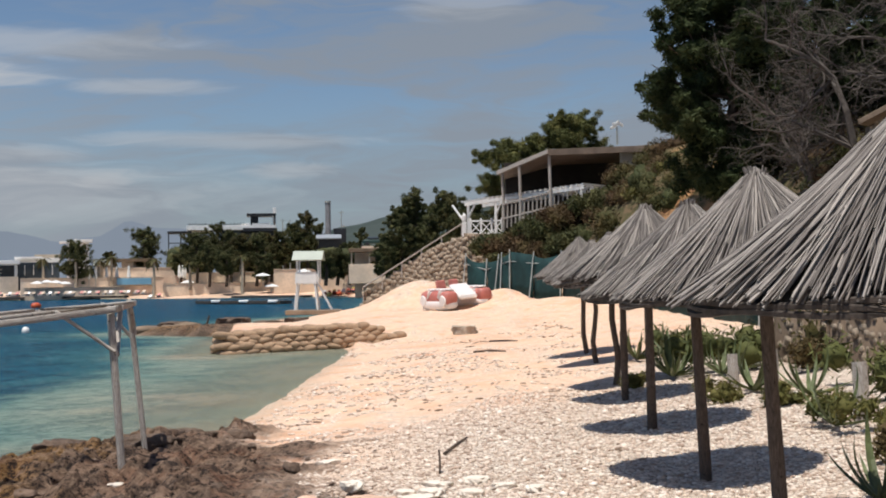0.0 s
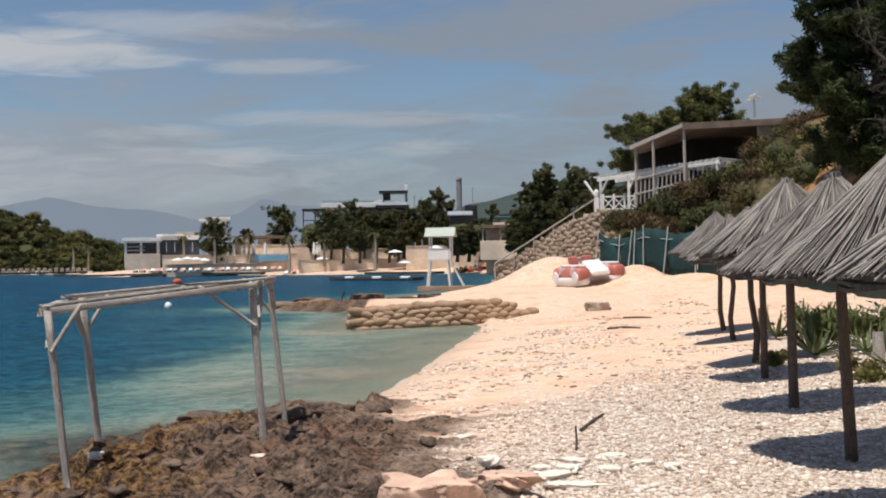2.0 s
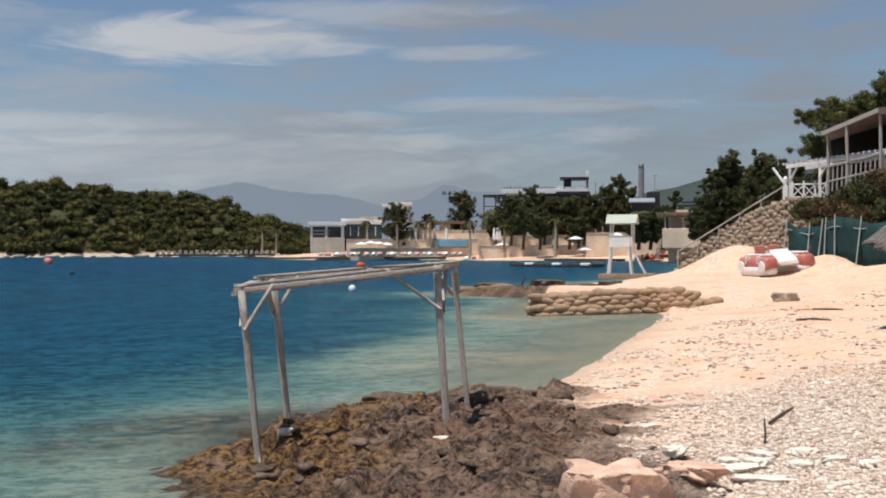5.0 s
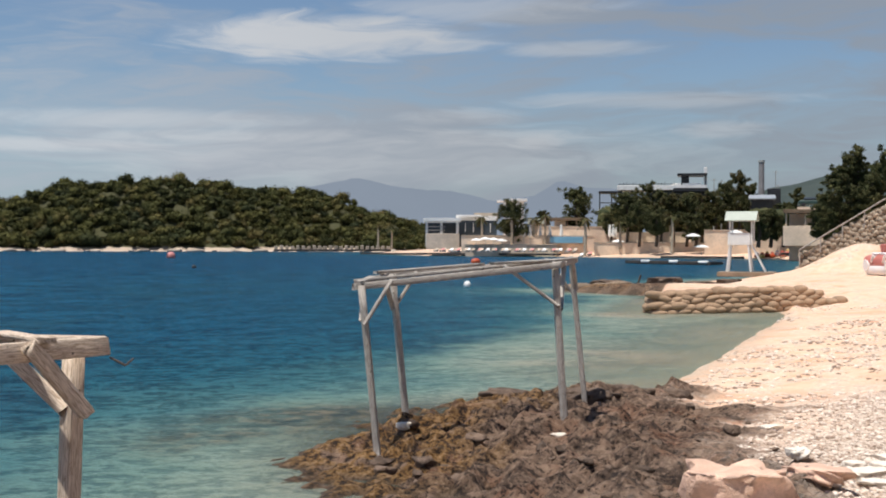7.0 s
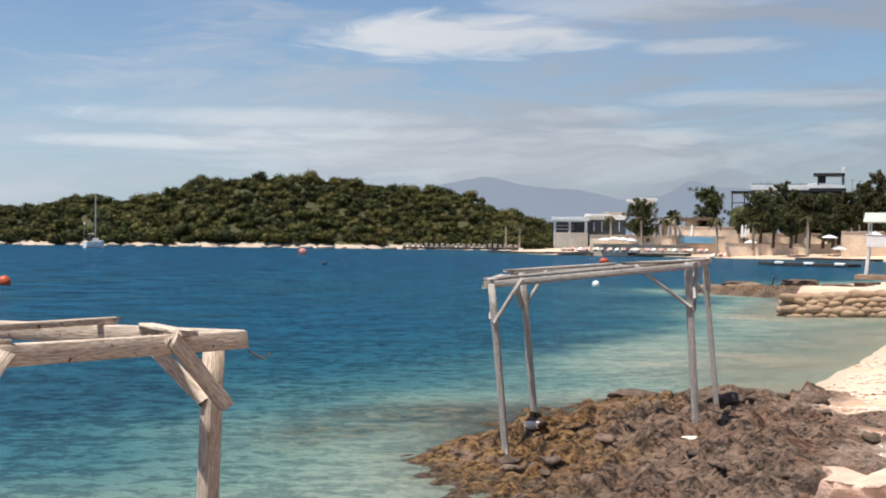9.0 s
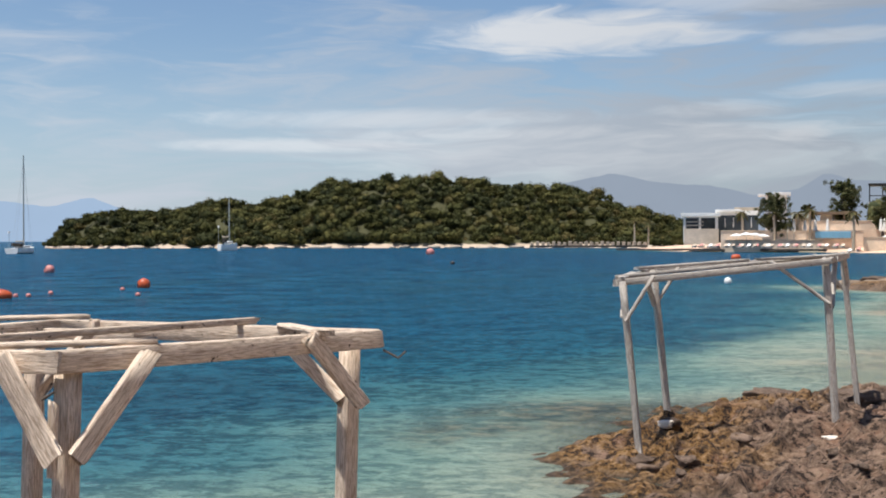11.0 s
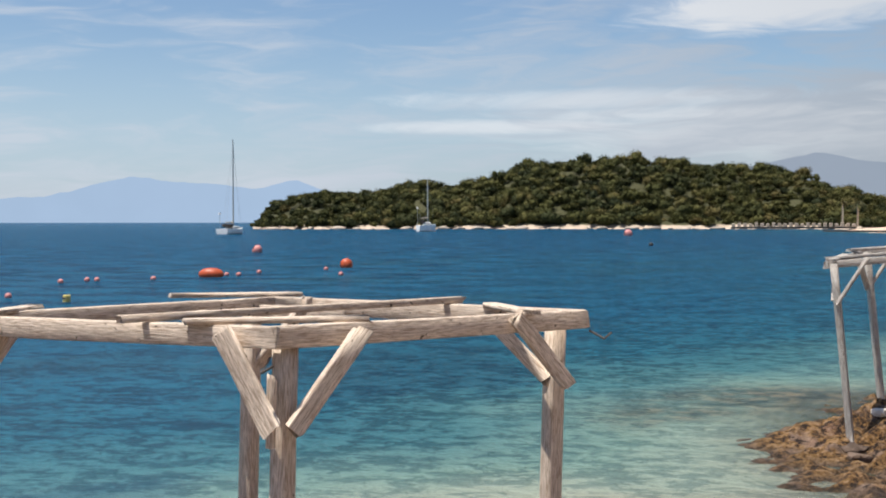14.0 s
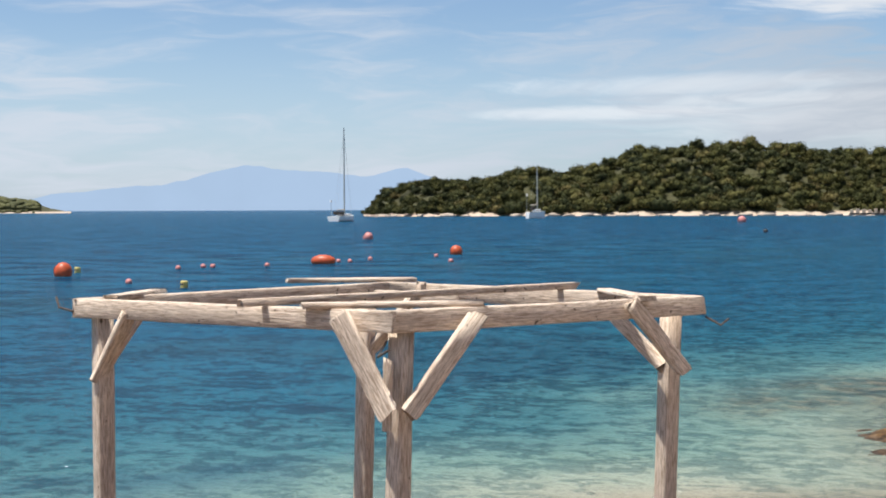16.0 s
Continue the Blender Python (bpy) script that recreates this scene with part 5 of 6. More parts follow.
# ---- trees and scrub ----
def tree(name, at, height, crown, clumps, count, size, mat, seed, label, trunk=0.18, long=1.6, flat=0.7, lean=(0, 0), puff=1.0):
    """A tapered trunk, limbs that reach out and turn up, and sprays of small blades along them; crown: half widths x, y, z."""
    rg = np.random.default_rng(seed)
    ob = thing(name, at, label, "tree", "trees")
    low, tall = height - 2 * crown[2], 2 * crown[2]
    top = Vector((lean[0], lean[1], height - 0.15 * crown[2]))
    b = tube([(0, 0, -0.4), top * 0.4 + Vector((trunk * 0.8, 0, 0)), top * 0.75, top], [trunk, trunk * 0.8, trunk * 0.5, trunk * 0.12], 8)
    cs, rs = [], []
    per = 6
    for k in range(max(6, clumps // per)):
        u = rg.random()
        wide = max(0.08, 1 - abs((u - 0.42) / 0.62) ** 2.2) ** 0.6 * rg.uniform(0.62, 1.12)
        a = 2 * math.pi * rg.random()
        root = Vector((lean[0] * u, lean[1] * u, low + tall * (0.85 * u - 0.02)))
        out = Vector((math.cos(a) * crown[0], math.sin(a) * crown[1], 0)) * wide
        rise = crown[2] * rg.uniform(0.05, 0.36)
        pts = [root, root + out * 0.5 + Vector((0, 0, rise * 0.2)), root + out + Vector((0, 0, rise))]
        if k % 2 == 0:
            tube(pts, [trunk * 0.32, trunk * 0.2, trunk * 0.06], 5, b)
        for i in range(per):
            t = 0.28 + 0.72 * (i + rg.random()) / per
            c = pts[0] * (1 - t) ** 2 + pts[1] * (2 * t * (1 - t)) + pts[2] * t * t
            r = puff * rg.uniform(0.20, 0.40) * min(crown) * (1.15 - 0.45 * t)
            cs.append(np.array(c) + rg.normal(size=3) * r * 0.5), rs.append(r)
    part("trunk", b, BARK, ob, "brown bark trunk and limbs")
    cs, rs = np.array(cs), np.array(rs)
    mid = np.hypot((cs[:, 0] - lean[0] * 0.5) / crown[0], (cs[:, 1] - lean[1] * 0.5) / crown[1]) < 0.55
    sets = [leaves(cs, rs, count, size, seed, (1.1, 1.1, flat), 0.15, long)]
    if mid.any():
        sets.append(lumps(cs[mid], rs[mid][:, None] * np.array((0.62, 0.62, 0.5)), seed, 1, 0.3))
    arrays("crown", *merged(*sets), mat, ob, "ragged green foliage")
    return ob


FARPINE = leafy("far_pine", (0.028, 0.038, 0.015), (0.082, 0.088, 0.031), (0.112, 0.10, 0.04))
OLIVE = leafy("olive_pine", (0.045, 0.056, 0.02), (0.12, 0.128, 0.04), (0.17, 0.155, 0.05))
# behind the bar
tree("pine_tree", (6.2, 94, 5.0), 9.0, (4.4, 3.5, 2.9), 560, 260, 0.085, OLIVE, 41, "broad green pine behind the bar", 0.25, flat=1.0, puff=0.46)
tree("pine_tree", (10.0, 95, 5.0), 10.8, (3.5, 3.0, 3.4), 560, 260, 0.085, OLIVE, 42, "rounded green pine behind the bar", 0.25, flat=1.0, puff=0.46)
# cluster past the stairway
for k, (x, y, h, c) in enumerate(((-5.2, 150, 10.0, (2.8, 2.6, 4.2)), (-3.2, 150, 12.0, (2.6, 2.6, 4.4)), (0.5, 140, 10.6, (2.8, 2.6, 4.2)), (3.0, 132, 9.4, (2.6, 2.6, 4.0)), (-7.2, 156, 6.5, (2.0, 2.0, 2.8)), (5.8, 130, 10.5, (2.8, 2.6, 4.4)), (-1.6, 146, 8.5, (2.2, 2.2, 3.6)))):
    z = ground_at(x, y)
    tree("pine_tree", (x, y, z), max(h - z + 2.6, 5.0), c, 360, 170, 0.12, FARPINE, 60 + k, "dark dense pine past the stairway", 0.22, puff=0.6)
# the big pine and the dead tree on the slope
z = ground_at(12.4, 53)
tree("pine_tree", (12.3, 52.5, z - 0.3), 18.4 - z, (3.6, 3.4, 6.0), 640, 300, 0.10, PINE, 81, "large dark pine leaning over the slope", 0.28, long=3.2, flat=0.8, puff=0.5)
tree("pine_tree", (15.4, 49.0, ground_at(15.4, 49) - 0.3), 10.5, (3.8, 3.0, 5.4), 320, 240, 0.12, PINE, 82, "dark pine in deep shade on the slope", 0.24, long=3.0, flat=0.8, puff=0.5)
tree("pine_tree", (20.0, 56.0, ground_at(20, 56) - 0.3), 11.0, (5.0, 3.0, 6.0), 260, 200, 0.15, PINE, 83, "dark pine further up the slope", 0.24, long=3.0, flat=0.8, puff=0.5)
tree("pine_tree", (17.5, 44.0, ground_at(17.5, 44) - 0.3), 10.0, (3.6, 3.0, 5.0), 280, 220, 0.13, PINE, 84, "dark pine behind the dead trees", 0.24, long=3.0, flat=0.8, puff=0.5)


def dead_tree(at, seed, scale):
    rg = np.random.default_rng(seed)
    ob = thing("dead_tree", at, "bare grey dead tree with a tangle of twigs", "tree")
    wood, twigs = bmesh.new(), bmesh.new()

    def grow(p, d, length, r, depth):
        pts, q, dd = [p], p, d
        for i in range(3):
            dd = (dd + Vector(rg.normal(size=3)) * 0.24).normalized()
            q = q + dd * length / 3
            pts.append(q)
        tube(pts, [r, r * 0.85, r * 0.7, r * 0.5], 3 if depth > 2 else 6, wood if depth < 2 else twigs, depth == 0)
        if depth < 5:
            for k in range(4 if depth else 6):
                nd = (dd * 0.5 + Vector(rg.normal(size=3)) * 0.62 + Vector((-0.2, -0.1, 0.04))).normalized()
                grow(pts[1 + k % 3], nd, length * rg.uniform(0.5, 0.76), r * 0.5, depth + 1)

    grow(Vector((0, 0, -0.3)), Vector((0.05, 0, 1)), 2.0 * scale, 0.085 * scale, 0)
    part("trunk", wood, DEADWOOD, ob, "grey bare trunk and main limbs")
    tw = part("twig", twigs, DEADWOOD, ob, "tangle of fine grey twigs")
    tw["kind"] = "stuff"
    return ob


dead_tree((14.0, 41.7, ground_at(14.0, 41.7)), 7, 1.95)
dead_tree((15.6, 41.0, ground_at(15.6, 41.0)), 12, 2.0)
dead_tree((13.2, 43.5, ground_at(13.2, 43.5)), 19, 1.75)
DRY = leafy("dry_scrub", (0.055, 0.035, 0.02), (0.12, 0.075, 0.036), (0.10, 0.085, 0.03))
FLOWER = leafy("yellow_scrub", (0.06, 0.07, 0.02), (0.15, 0.135, 0.04), (0.20, 0.165, 0.06))


def scrub(name, mat, n, seed, lo, hi, label, ylo=16, yhi=76, pick=None, size=0.095, count=620):
    rg = np.random.default_rng(seed)
    x, y = rg.uniform(-4, 26, n), rg.uniform(ylo, yhi, n)
    f = distance(FOOT, x, y)
    ok = (f > 0.2) & (f < 15) & ~((x > 3) & (x < 15) & (y > 69) & (y < 84)) & ~((y > 74) & (x < 3))
    if pick is not None:
        ok &= pick(x, y)
    x, y = x[ok], y[ok]
    r = rg.uniform(lo, hi, len(x))
    c = np.stack([x, y, terrain(x, y)[0] + r * 0.25], 1)
    v = merged(leaves(c, r, count, size, seed, (1, 1, 0.8), 0.35, 1.5), lumps(c, r * 0.5, seed, 2, 0.25))
    return tagged(arrays(name, *v, mat), label, "shrubs", kind="stuff")


scrub("scrub", SCRUB, 620, 91, 0.4, 1.1, "green scrub covering the slope")
scrub("dark_scrub", FARPINE, 190, 92, 0.6, 1.4, "dark evergreen bushes on the slope", pick=lambda x, y: bumps(x, y, 4.0, 2.0) > 0.0)
scrub("dry_scrub", DRY, 760, 93, 0.4, 1.0, "dry brown bushes on the slope", pick=lambda x, y: bumps(x, y, 5.0, 6.0) > -0.25)
scrub("yellow_scrub", FLOWER, 120, 94, 0.3, 0.7, "yellowish flowering scrub on the slope", pick=lambda x, y: (y > 38) & (bumps(x, y, 4.0, 8.0) > 0.2))


def bush(x, y, r, mat, label, seed, size=0.07, count=700):
    rg = np.random.default_rng(seed)
    cs = [(rg.normal() * r * 0.5, rg.normal() * r * 0.5, r * (0.3 + 0.5 * rg.random())) for k in range(7)]
    rs = [r * rg.uniform(0.35, 0.6) for k in cs]
    o = tagged(arrays("bush", *merged(leaves(cs, rs, count // 7, size, seed, (1, 1, 0.9), 0.4, 2.2), lumps(cs, np.array(rs) * 0.5, seed, 2, 0.15)), mat), label, "bush", "bushes behind the umbrellas")
    o.location = (x, y, ground_at(x, y))
    return o


for k, (x, y, r, m, lab) in enumerate(((6.0, 24.5, 0.9, OLIVE, "green leafy bush beside the stone wall"), (5.2, 25.2, 0.7, OLIVE, "green leafy bush beside the stone wall"), (6.6, 22.6, 0.62, DRY, "reddish dry bush by the stone wall"), (7.1, 19.2, 0.9, OLIVE, "dense green bush by the stone wall"),
                                       (6.3, 16.9, 0.55, OLIVE, "low green bush on the shingle"), (5.1, 14.3, 0.4, FLOWER, "low yellow-green weeds on the shingle"), (4.9, 15.9, 0.34, OLIVE, "low green weeds on the shingle"), (5.6, 13.4, 0.4, FLOWER, "low yellow-green weeds on the shingle"), (4.3, 19.6, 0.35, FLOWER, "low dry weeds on the shingle"),
                                       (3.6, 23.5, 0.26, FLOWER, "low dry weeds on the shingle"), (5.5, 29, 0.6, OLIVE, "green leafy bush at the slope's foot"), (4.9, 18.0, 0.3, FLOWER, "low yellow-green weeds on the shingle"), (7.4, 17.3, 0.7, OLIVE, "green bush at the slope's foot"), (3.75, 10.3, 0.26, OLIVE, "low green weeds on the shingle"), (4.3, 11.7, 0.36, FLOWER, "low yellow-green weeds on the shingle"), (4.75, 12.9, 0.34, DRY, "low dry brown weeds on the shingle"))):
    bush(x, y, r, m, lab, 200 + k, 0.05 if r < 0.5 else 0.07, 900)

for k, (x, y, z, r) in enumerate(((4.0, 70.0, 3.8, 1.5), (5.6, 68.2, 4.4, 1.6), (3.0, 72.2, 3.9, 1.3), (7.2, 66.8, 5.0, 1.7), (3.2, 69.3, 2.9, 1.2), (8.8, 66.0, 6.0, 1.5), (5.0, 66.4, 3.3, 1.3), (6.6, 65.0, 3.8, 1.3), (3.4, 74.4, 4.4, 1.0))):
    o = bush(x, y, r, FARPINE if k % 3 else DRY, "dark evergreen bush below the terrace bar", 240 + k, 0.10, 6000)
    o.location.z = z

# ---- agaves ----
AGAVE = plain("agave_leaf", (0.105, 0.13, 0.05), 0.55, 0.3, 5.0, 0.2)


def blade(length, w, droop, seed):
    b = bmesh.new()
    rows = []
    for i in range(7):
        t = i / 6
        r, z = length * t * math.cos(droop * (0.4 + 0.6 * t)), length * t * math.sin(droop * (0.4 + 0.6 * t)) * 1.0
        ww = w * (0.75 + 0.6 * t - 1.35 * t ** 2.2) + 0.002
        rows.append([b.verts.new((r, -ww, z + ww * 0.5)), b.verts.new((r, 0, z)), b.verts.new((r, ww, z + ww * 0.5)), b.verts.new((r, 0, z - 0.02 * (1 - t) - 0.003))])
    for a, c in zip(rows, rows[1:]):
        for k in range(4):
            b.faces.new((a[k], a[(k + 1) % 4], c[(k + 1) % 4], c[k]))
    me = bpy.data.meshes.new("leaf")
    b.to_mesh(me)
    b.free()
    me.materials.append(AGAVE)
    return me


blades = [blade(1.0, 0.055, a, 1) for a in (0.25, 0.55, 0.85, 1.15, 1.4)]
for k, (x, y, s, n) in enumerate(((4.82, 15.3, 0.85, 9), (5.0, 20.0, 0.9, 17), (4.5, 24.3, 1.0, 20), (5.3, 23.6, 0.85, 15), (5.2, 28.0, 0.95, 18), (3.85, 10.9, 0.8, 12), (5.5, 18.6, 0.8, 13), (4.6, 29.5, 0.9, 16))):
    ag = thing("agave", (x, y, ground_at(x, y) + 0.05), "green spiky agave growing in the shingle", "agave", "agaves behind the umbrellas")
    for i in range(n):
        o = new("leaf", blades[min(4, int((i % 5) * 0.8 + g.random() * 1.5))])
        o.parent = ag
        o.rotation_euler = (0, 0, 2.4 * i + 0.3 * g.normal())
        o.scale = (s * g.uniform(0.75, 1.1),) * 3
for k, (x, y, h) in enumerate(((5.25, 15.6, 0.75), (4.95, 21.2, 0.6), (5.2, 19.6, 0.7), (4.3, 29.6, 0.75))):
    z = ground_at(x, y)
    ob = thing("wooden_stump", (x, y, z), "short weathered wooden post in the shingle", "post", "short posts")
    part("stump", tube([(0, 0, -0.2), (0.01, 0, h * 0.5), (0.0, 0.02, h)], [0.105, 0.10, 0.095], 9), GREY_TIMBER if k != 3 else POLE, ob)

# ---- retaining walls on the slope ----
rw = thing("retaining_wall", (0, 0, 0), "rough stone retaining wall at the slope's foot", "wall")
zb = ground_at(6.7, 23.0)
rubble_wall(rw, (6.55, 24.6, zb), (7.0, 22.4, zb - 0.05), zb + 1.25, zb + 1.3, 0.19, 11)
rubble_wall(rw, (7.0, 22.4, zb - 0.05), (7.7, 18.2, zb - 0.1), zb + 1.3, zb + 1.35, 0.19, 12)
uw = thing("upper_wall", (0, 0, 0), "stone parapet high on the slope with brown coping", "wall")
rubble_wall(uw, (7.9, 22.9, 4.2), (9.6, 21.4, 4.2), 5.35, 6.3, 0.25, 13)
part("coping", beam((7.85, 22.8, 5.42), (9.6, 21.3, 6.38), 0.5, 0.1), LEDGE, uw)
def bear(x):
    return 19.8 - math.degrees(math.atan((x - 784) / 2177))


# ---- sea: boats, buoys, docks ----
def yacht(at, length, mast, yaw, label, seed):
    ob = thing("sailing_boat", at, label, "sailing boat", "anchored sailing boats")
    ob.rotation_euler = (0, 0, radians(yaw))
    b = bmesh.new()
    rows = []
    for i in range(13):
        t = i / 12
        x = (t - 0.45) * length
        w = length * 0.155 * (1 - max(0, (t - 0.45) / 0.55) ** 2.2) * (0.82 + 0.18 * min(1, t / 0.3))
        sheer = 1.1 + 0.25 * t * t
        rows.append([b.verts.new((x, s * w * k, z)) for s, k, z in ((-1, 1.0, sheer), (-1, 0.9, 0.3), (-1, 0.4, -0.4), (1, 0.4, -0.4), (1, 0.9, 0.3), (1, 1.0, sheer))])
    for p, q in zip(rows, rows[1:]):
        for k in range(5):
            b.faces.new((p[k], p[k + 1], q[k + 1], q[k]))
        b.faces.new((p[5], p[0], q[0], q[5]))
    b.faces.new(rows[0])
    hull_ = part("hull", b, WHITE, ob, "white hull")
    part("cabin", box((length * 0.36, length * 0.17, 0.55), pose(length * 0.06, 0, 1.4), 0.15), WHITE, ob)
    part("cabin_window", box((length * 0.28, length * 0.175, 0.16), pose(length * 0.06, 0, 1.45)), DARK, ob, "dark cabin windows")
    part("mast", tube([(length * 0.1, 0, 1.2), (length * 0.1, 0, mast)], [0.19, 0.13], 8), METAL, ob)
    part("boom", tube([(length * 0.1, 0, 2.5), (-length * 0.28, 0, 2.4)], [0.16, 0.12], 8), PLASTER, ob, "boom with furled sail")
    for k, (x, y) in enumerate(((length * 0.5, 0), (-length * 0.42, 0), (length * 0.08, length * 0.14), (length * 0.08, -length * 0.14))):
        part("stay", tube([(x, y, 1.2), (length * 0.1, 0, mast * 0.97)], [0.014, 0.014], 4), METAL, ob)
    part("sprayhood", box((length * 0.12, length * 0.2, 0.7), pose(-length * 0.18, 0, 1.8), 0.15), INSIDE, ob, "dark canvas spray hood")
    part("stern_pole", tube([(-length * 0.42, 0.6, 1.1), (-length * 0.42, 0.6, 4.2)], [0.05, 0.05], 5), METAL, ob)
    part("radar", tube([(-length * 0.42, 0.6, 4.1), (-length * 0.42, 0.6, 4.5)], [0.28, 0.22], 8), WHITE, ob)
    return ob


yacht((-207 * 0.985, 170 * 0.985, 0), 11.0, 20.0, 118, "white sailing yacht with tall bare mast at anchor", 1)
small = yacht((-216, 243, 0), 8.5, 9.6, 70, "small white sailing boat at anchor", 2)
small.scale = (0.62, 1.0, 1.45)
ORANGE = plain("orange_buoy_plastic", (0.48, 0.085, 0.028), 0.45, 0.25, 4.0, 0.1)
FADED = plain("faded_pink_plastic", (0.55, 0.22, 0.20), 0.5, 0.2, 4.0, 0.1)
YELLOW = plain("yellow_plastic", (0.62, 0.50, 0.16), 0.5, 0.2, 4.0, 0.1)


def buoy(at, size, mat, label, name="buoy", fitting=True, tilt=0.0):
    ob = thing(name, at, label, "buoy", "mooring buoys")
    ob.rotation_euler = (0, radians(tilt), radians(40))
    b = bmesh.new()
    bmesh.ops.create_uvsphere(b, u_segments=18, v_segments=10, radius=1.0)
    for v in b.verts:
        v.co = Vector((v.co.x * size[0], v.co.y * size[1], v.co.z * size[2] + size[2] * 0.45))
    part("float", b, mat, ob, "", True)
    if fitting:
        part("band", tube([(-size[0] * 0.93, 0, size[2] * 0.42), (-size[0] * 0.78, 0, size[2] * 0.45)], [size[2] * 0.34, size[2] * 0.62], 12), DARK, ob, "dark end band")
    return ob


buoy((-45.9, 36.3, 0), (0.60, 0.34, 0.30), ORANGE, "long orange mooring buoy")
buoy((-44.9, 22.6, 0), (0.36, 0.34, 0.38), ORANGE, "round orange mooring buoy")
buoy((-80, 68.2, 0), (0.42, 0.40, 0.46), FADED, "faded red mooring buoy", tilt=30)
buoy((-49.6, 48.8, 0), (0.36, 0.34, 0.36), ORANGE, "round orange mooring buoy")
buoy((-122, 193, 0), (0.8, 0.75, 0.8), FADED, "large red and white channel buoy")
buoy((-69, 113.5, 0), (0.25, 0.25, 0.25), DARK, "small dark round float at sea", fitting=False)
buoy((-24.1, 70.9, 0), (0.22, 0.22, 0.26), WHITE, "small white mooring float", fitting=False)
buoy((-53, 160, 0), (0.7, 0.5, 0.5), ORANGE, "orange float off the swimming beach", fitting=False)
for x, y in ((-46.4, 28.7), (-46.9, 30.3), (-46.6, 30.6), (-45.7, 32.9), (-38.7, 21.9), (-46.5, 37.7), (-46.1, 38.1), (-47.4, 40.5), (-47.9, 45.6), (-40.5, 17.0), (-42.6, 41.5)):
    buoy((x, y, 0), (0.12, 0.12, 0.12), FADED, "small faded pink line float", "line_float", False)
for x, y in ((-35.3, 22.0), (-47.0, 24.3)):
    m = thing("marker_float", (x, y, 0), "small yellow marker float", "buoy", "yellow markers")
    part("marker", box((0.2, 0.2, 0.26), pose(0, 0, 0.1), 0.03), YELLOW, m)
    part("plate", box((0.19, 0.015, 0.05), pose(0.03, -0.108, 0.12)), DARK, m, "dark printed strip")
PLANK = plain("dark_dock_timber", (0.055, 0.05, 0.045), 0.85, 0.3, 1.0, 0.3)


def dock(x0, y0, x1, y1, wide, label, floats=0, z=0.35):
    ob = thing("floating_dock", (0, 0, 0), label, "dock", "docks")
    part("deck", box((math.hypot(x1 - x0, y1 - y0), wide, 0.4), pose((x0 + x1) / 2, (y0 + y1) / 2, z - 0.1, 0, 0, math.degrees(math.atan2(y1 - y0, x1 - x0))), 0.02), PLANK, ob)
    for k in range(floats):
        t = (k + 0.6) / floats
        part("float", box((1.6, 0.5, 0.35), pose(x0 + (x1 - x0) * t, y0 + (y1 - y0) * t - wide / 2 - 0.15, z + 0.05, 0, 0, math.degrees(math.atan2(y1 - y0, x1 - x0))), 0.1), WHITE, ob, "white float")
    return ob


dock(-33.5, 170, -20.5, 160, 2.2, "dark floating swim dock with white floats", 3)
dock(-38, 225, -24, 218, 3.0, "dark floating platform near the shore", 0, 0.5)
dock(-100, 262, -66, 255, 3.5, "long dark bathing dock", 0, 0.6)
dock(-118, 272, -100, 262, 3.0, "long dark bathing dock", 0, 0.5)
dock(-17, 222, -11, 219, 2.0, "dark timber jetty in the cove", 0, 1.2)
PED2 = (RED, PEDWHITE, ORANGE, YELLOW)
for k in range(11):
    x, y = polar(bear(1338 + 9.0 * k), 240 - 2 * (k % 2))[:2]
    kb = thing("kayak", (x, y, ground_at(x, y) + 0.3), "bright plastic pedal boat drawn up on the beach", "kayak", "boats on the beach")
    b = bmesh.new()
    bmesh.ops.create_uvsphere(b, u_segments=12, v_segments=8, radius=1.0)
    for v in b.verts:
        v.co = Vector((v.co.x * 0.55, v.co.y * 1.5, abs(v.co.z) ** 0.8 * math.copysign(0.42, v.co.z) + 0.2))
    part("hull", b, PED2[(k * 3 + k // 3) % 4], kb, "", True)
    part("seat", box((0.6, 0.5, 0.5), pose(0, 0.3, 0.7), 0.1), PED2[(k + 1) % 4], kb)

# ---- far shore ----
SANDWALL = plain("sandy_wall", (0.72, 0.58, 0.44), 0.92, 0.22, 0.25, 0.4, 0.1)
SANDWALL2 = plain("pink_terrace_wall", (0.70, 0.57, 0.45), 0.92, 0.2, 0.25, 0.4, 0.1)
BLACK = plain("black_steel", (0.022, 0.024, 0.028), 0.5, 0.25, 0.5, 0.1)
GLASS = plain("dark_window_glass", (0.05, 0.065, 0.08), 0.15, 0.3, 0.3, 0.0, spec=0.6)
BLUE = plain("blue_pool_panel", (0.16, 0.36, 0.52), 0.4, 0.12, 0.3, 0.1)
THATCH = plain("brown_thatch", (0.17, 0.12, 0.08), 0.95, 0.3, 0.8, 0.5, 0.05)


def facing(a, d, z=0.0):
    """A frame a degrees to the left of the first view, d metres off, x to the right across the view."""
    return pose(*polar(a, d, z), 0, 0, a)


def slab(parent, name, a0, a1, d, z0, z1, deep, mat, label="", bevel=0.03):
    """A block across the view between two bearings."""
    mid = (a0 + a1) / 2
    w = abs(a1 - a0) * math.pi / 180 * d
    return part(name, box((w, deep, z1 - z0), facing(mid, d + deep / 2, (z0 + z1) / 2), bevel), mat, parent, label)


def zat(y, d):
    """Height at distance d of a line y lines down the picture seen at seven seconds."""
    return 2.6 + (433 - y) / 2177 * d


D = 285
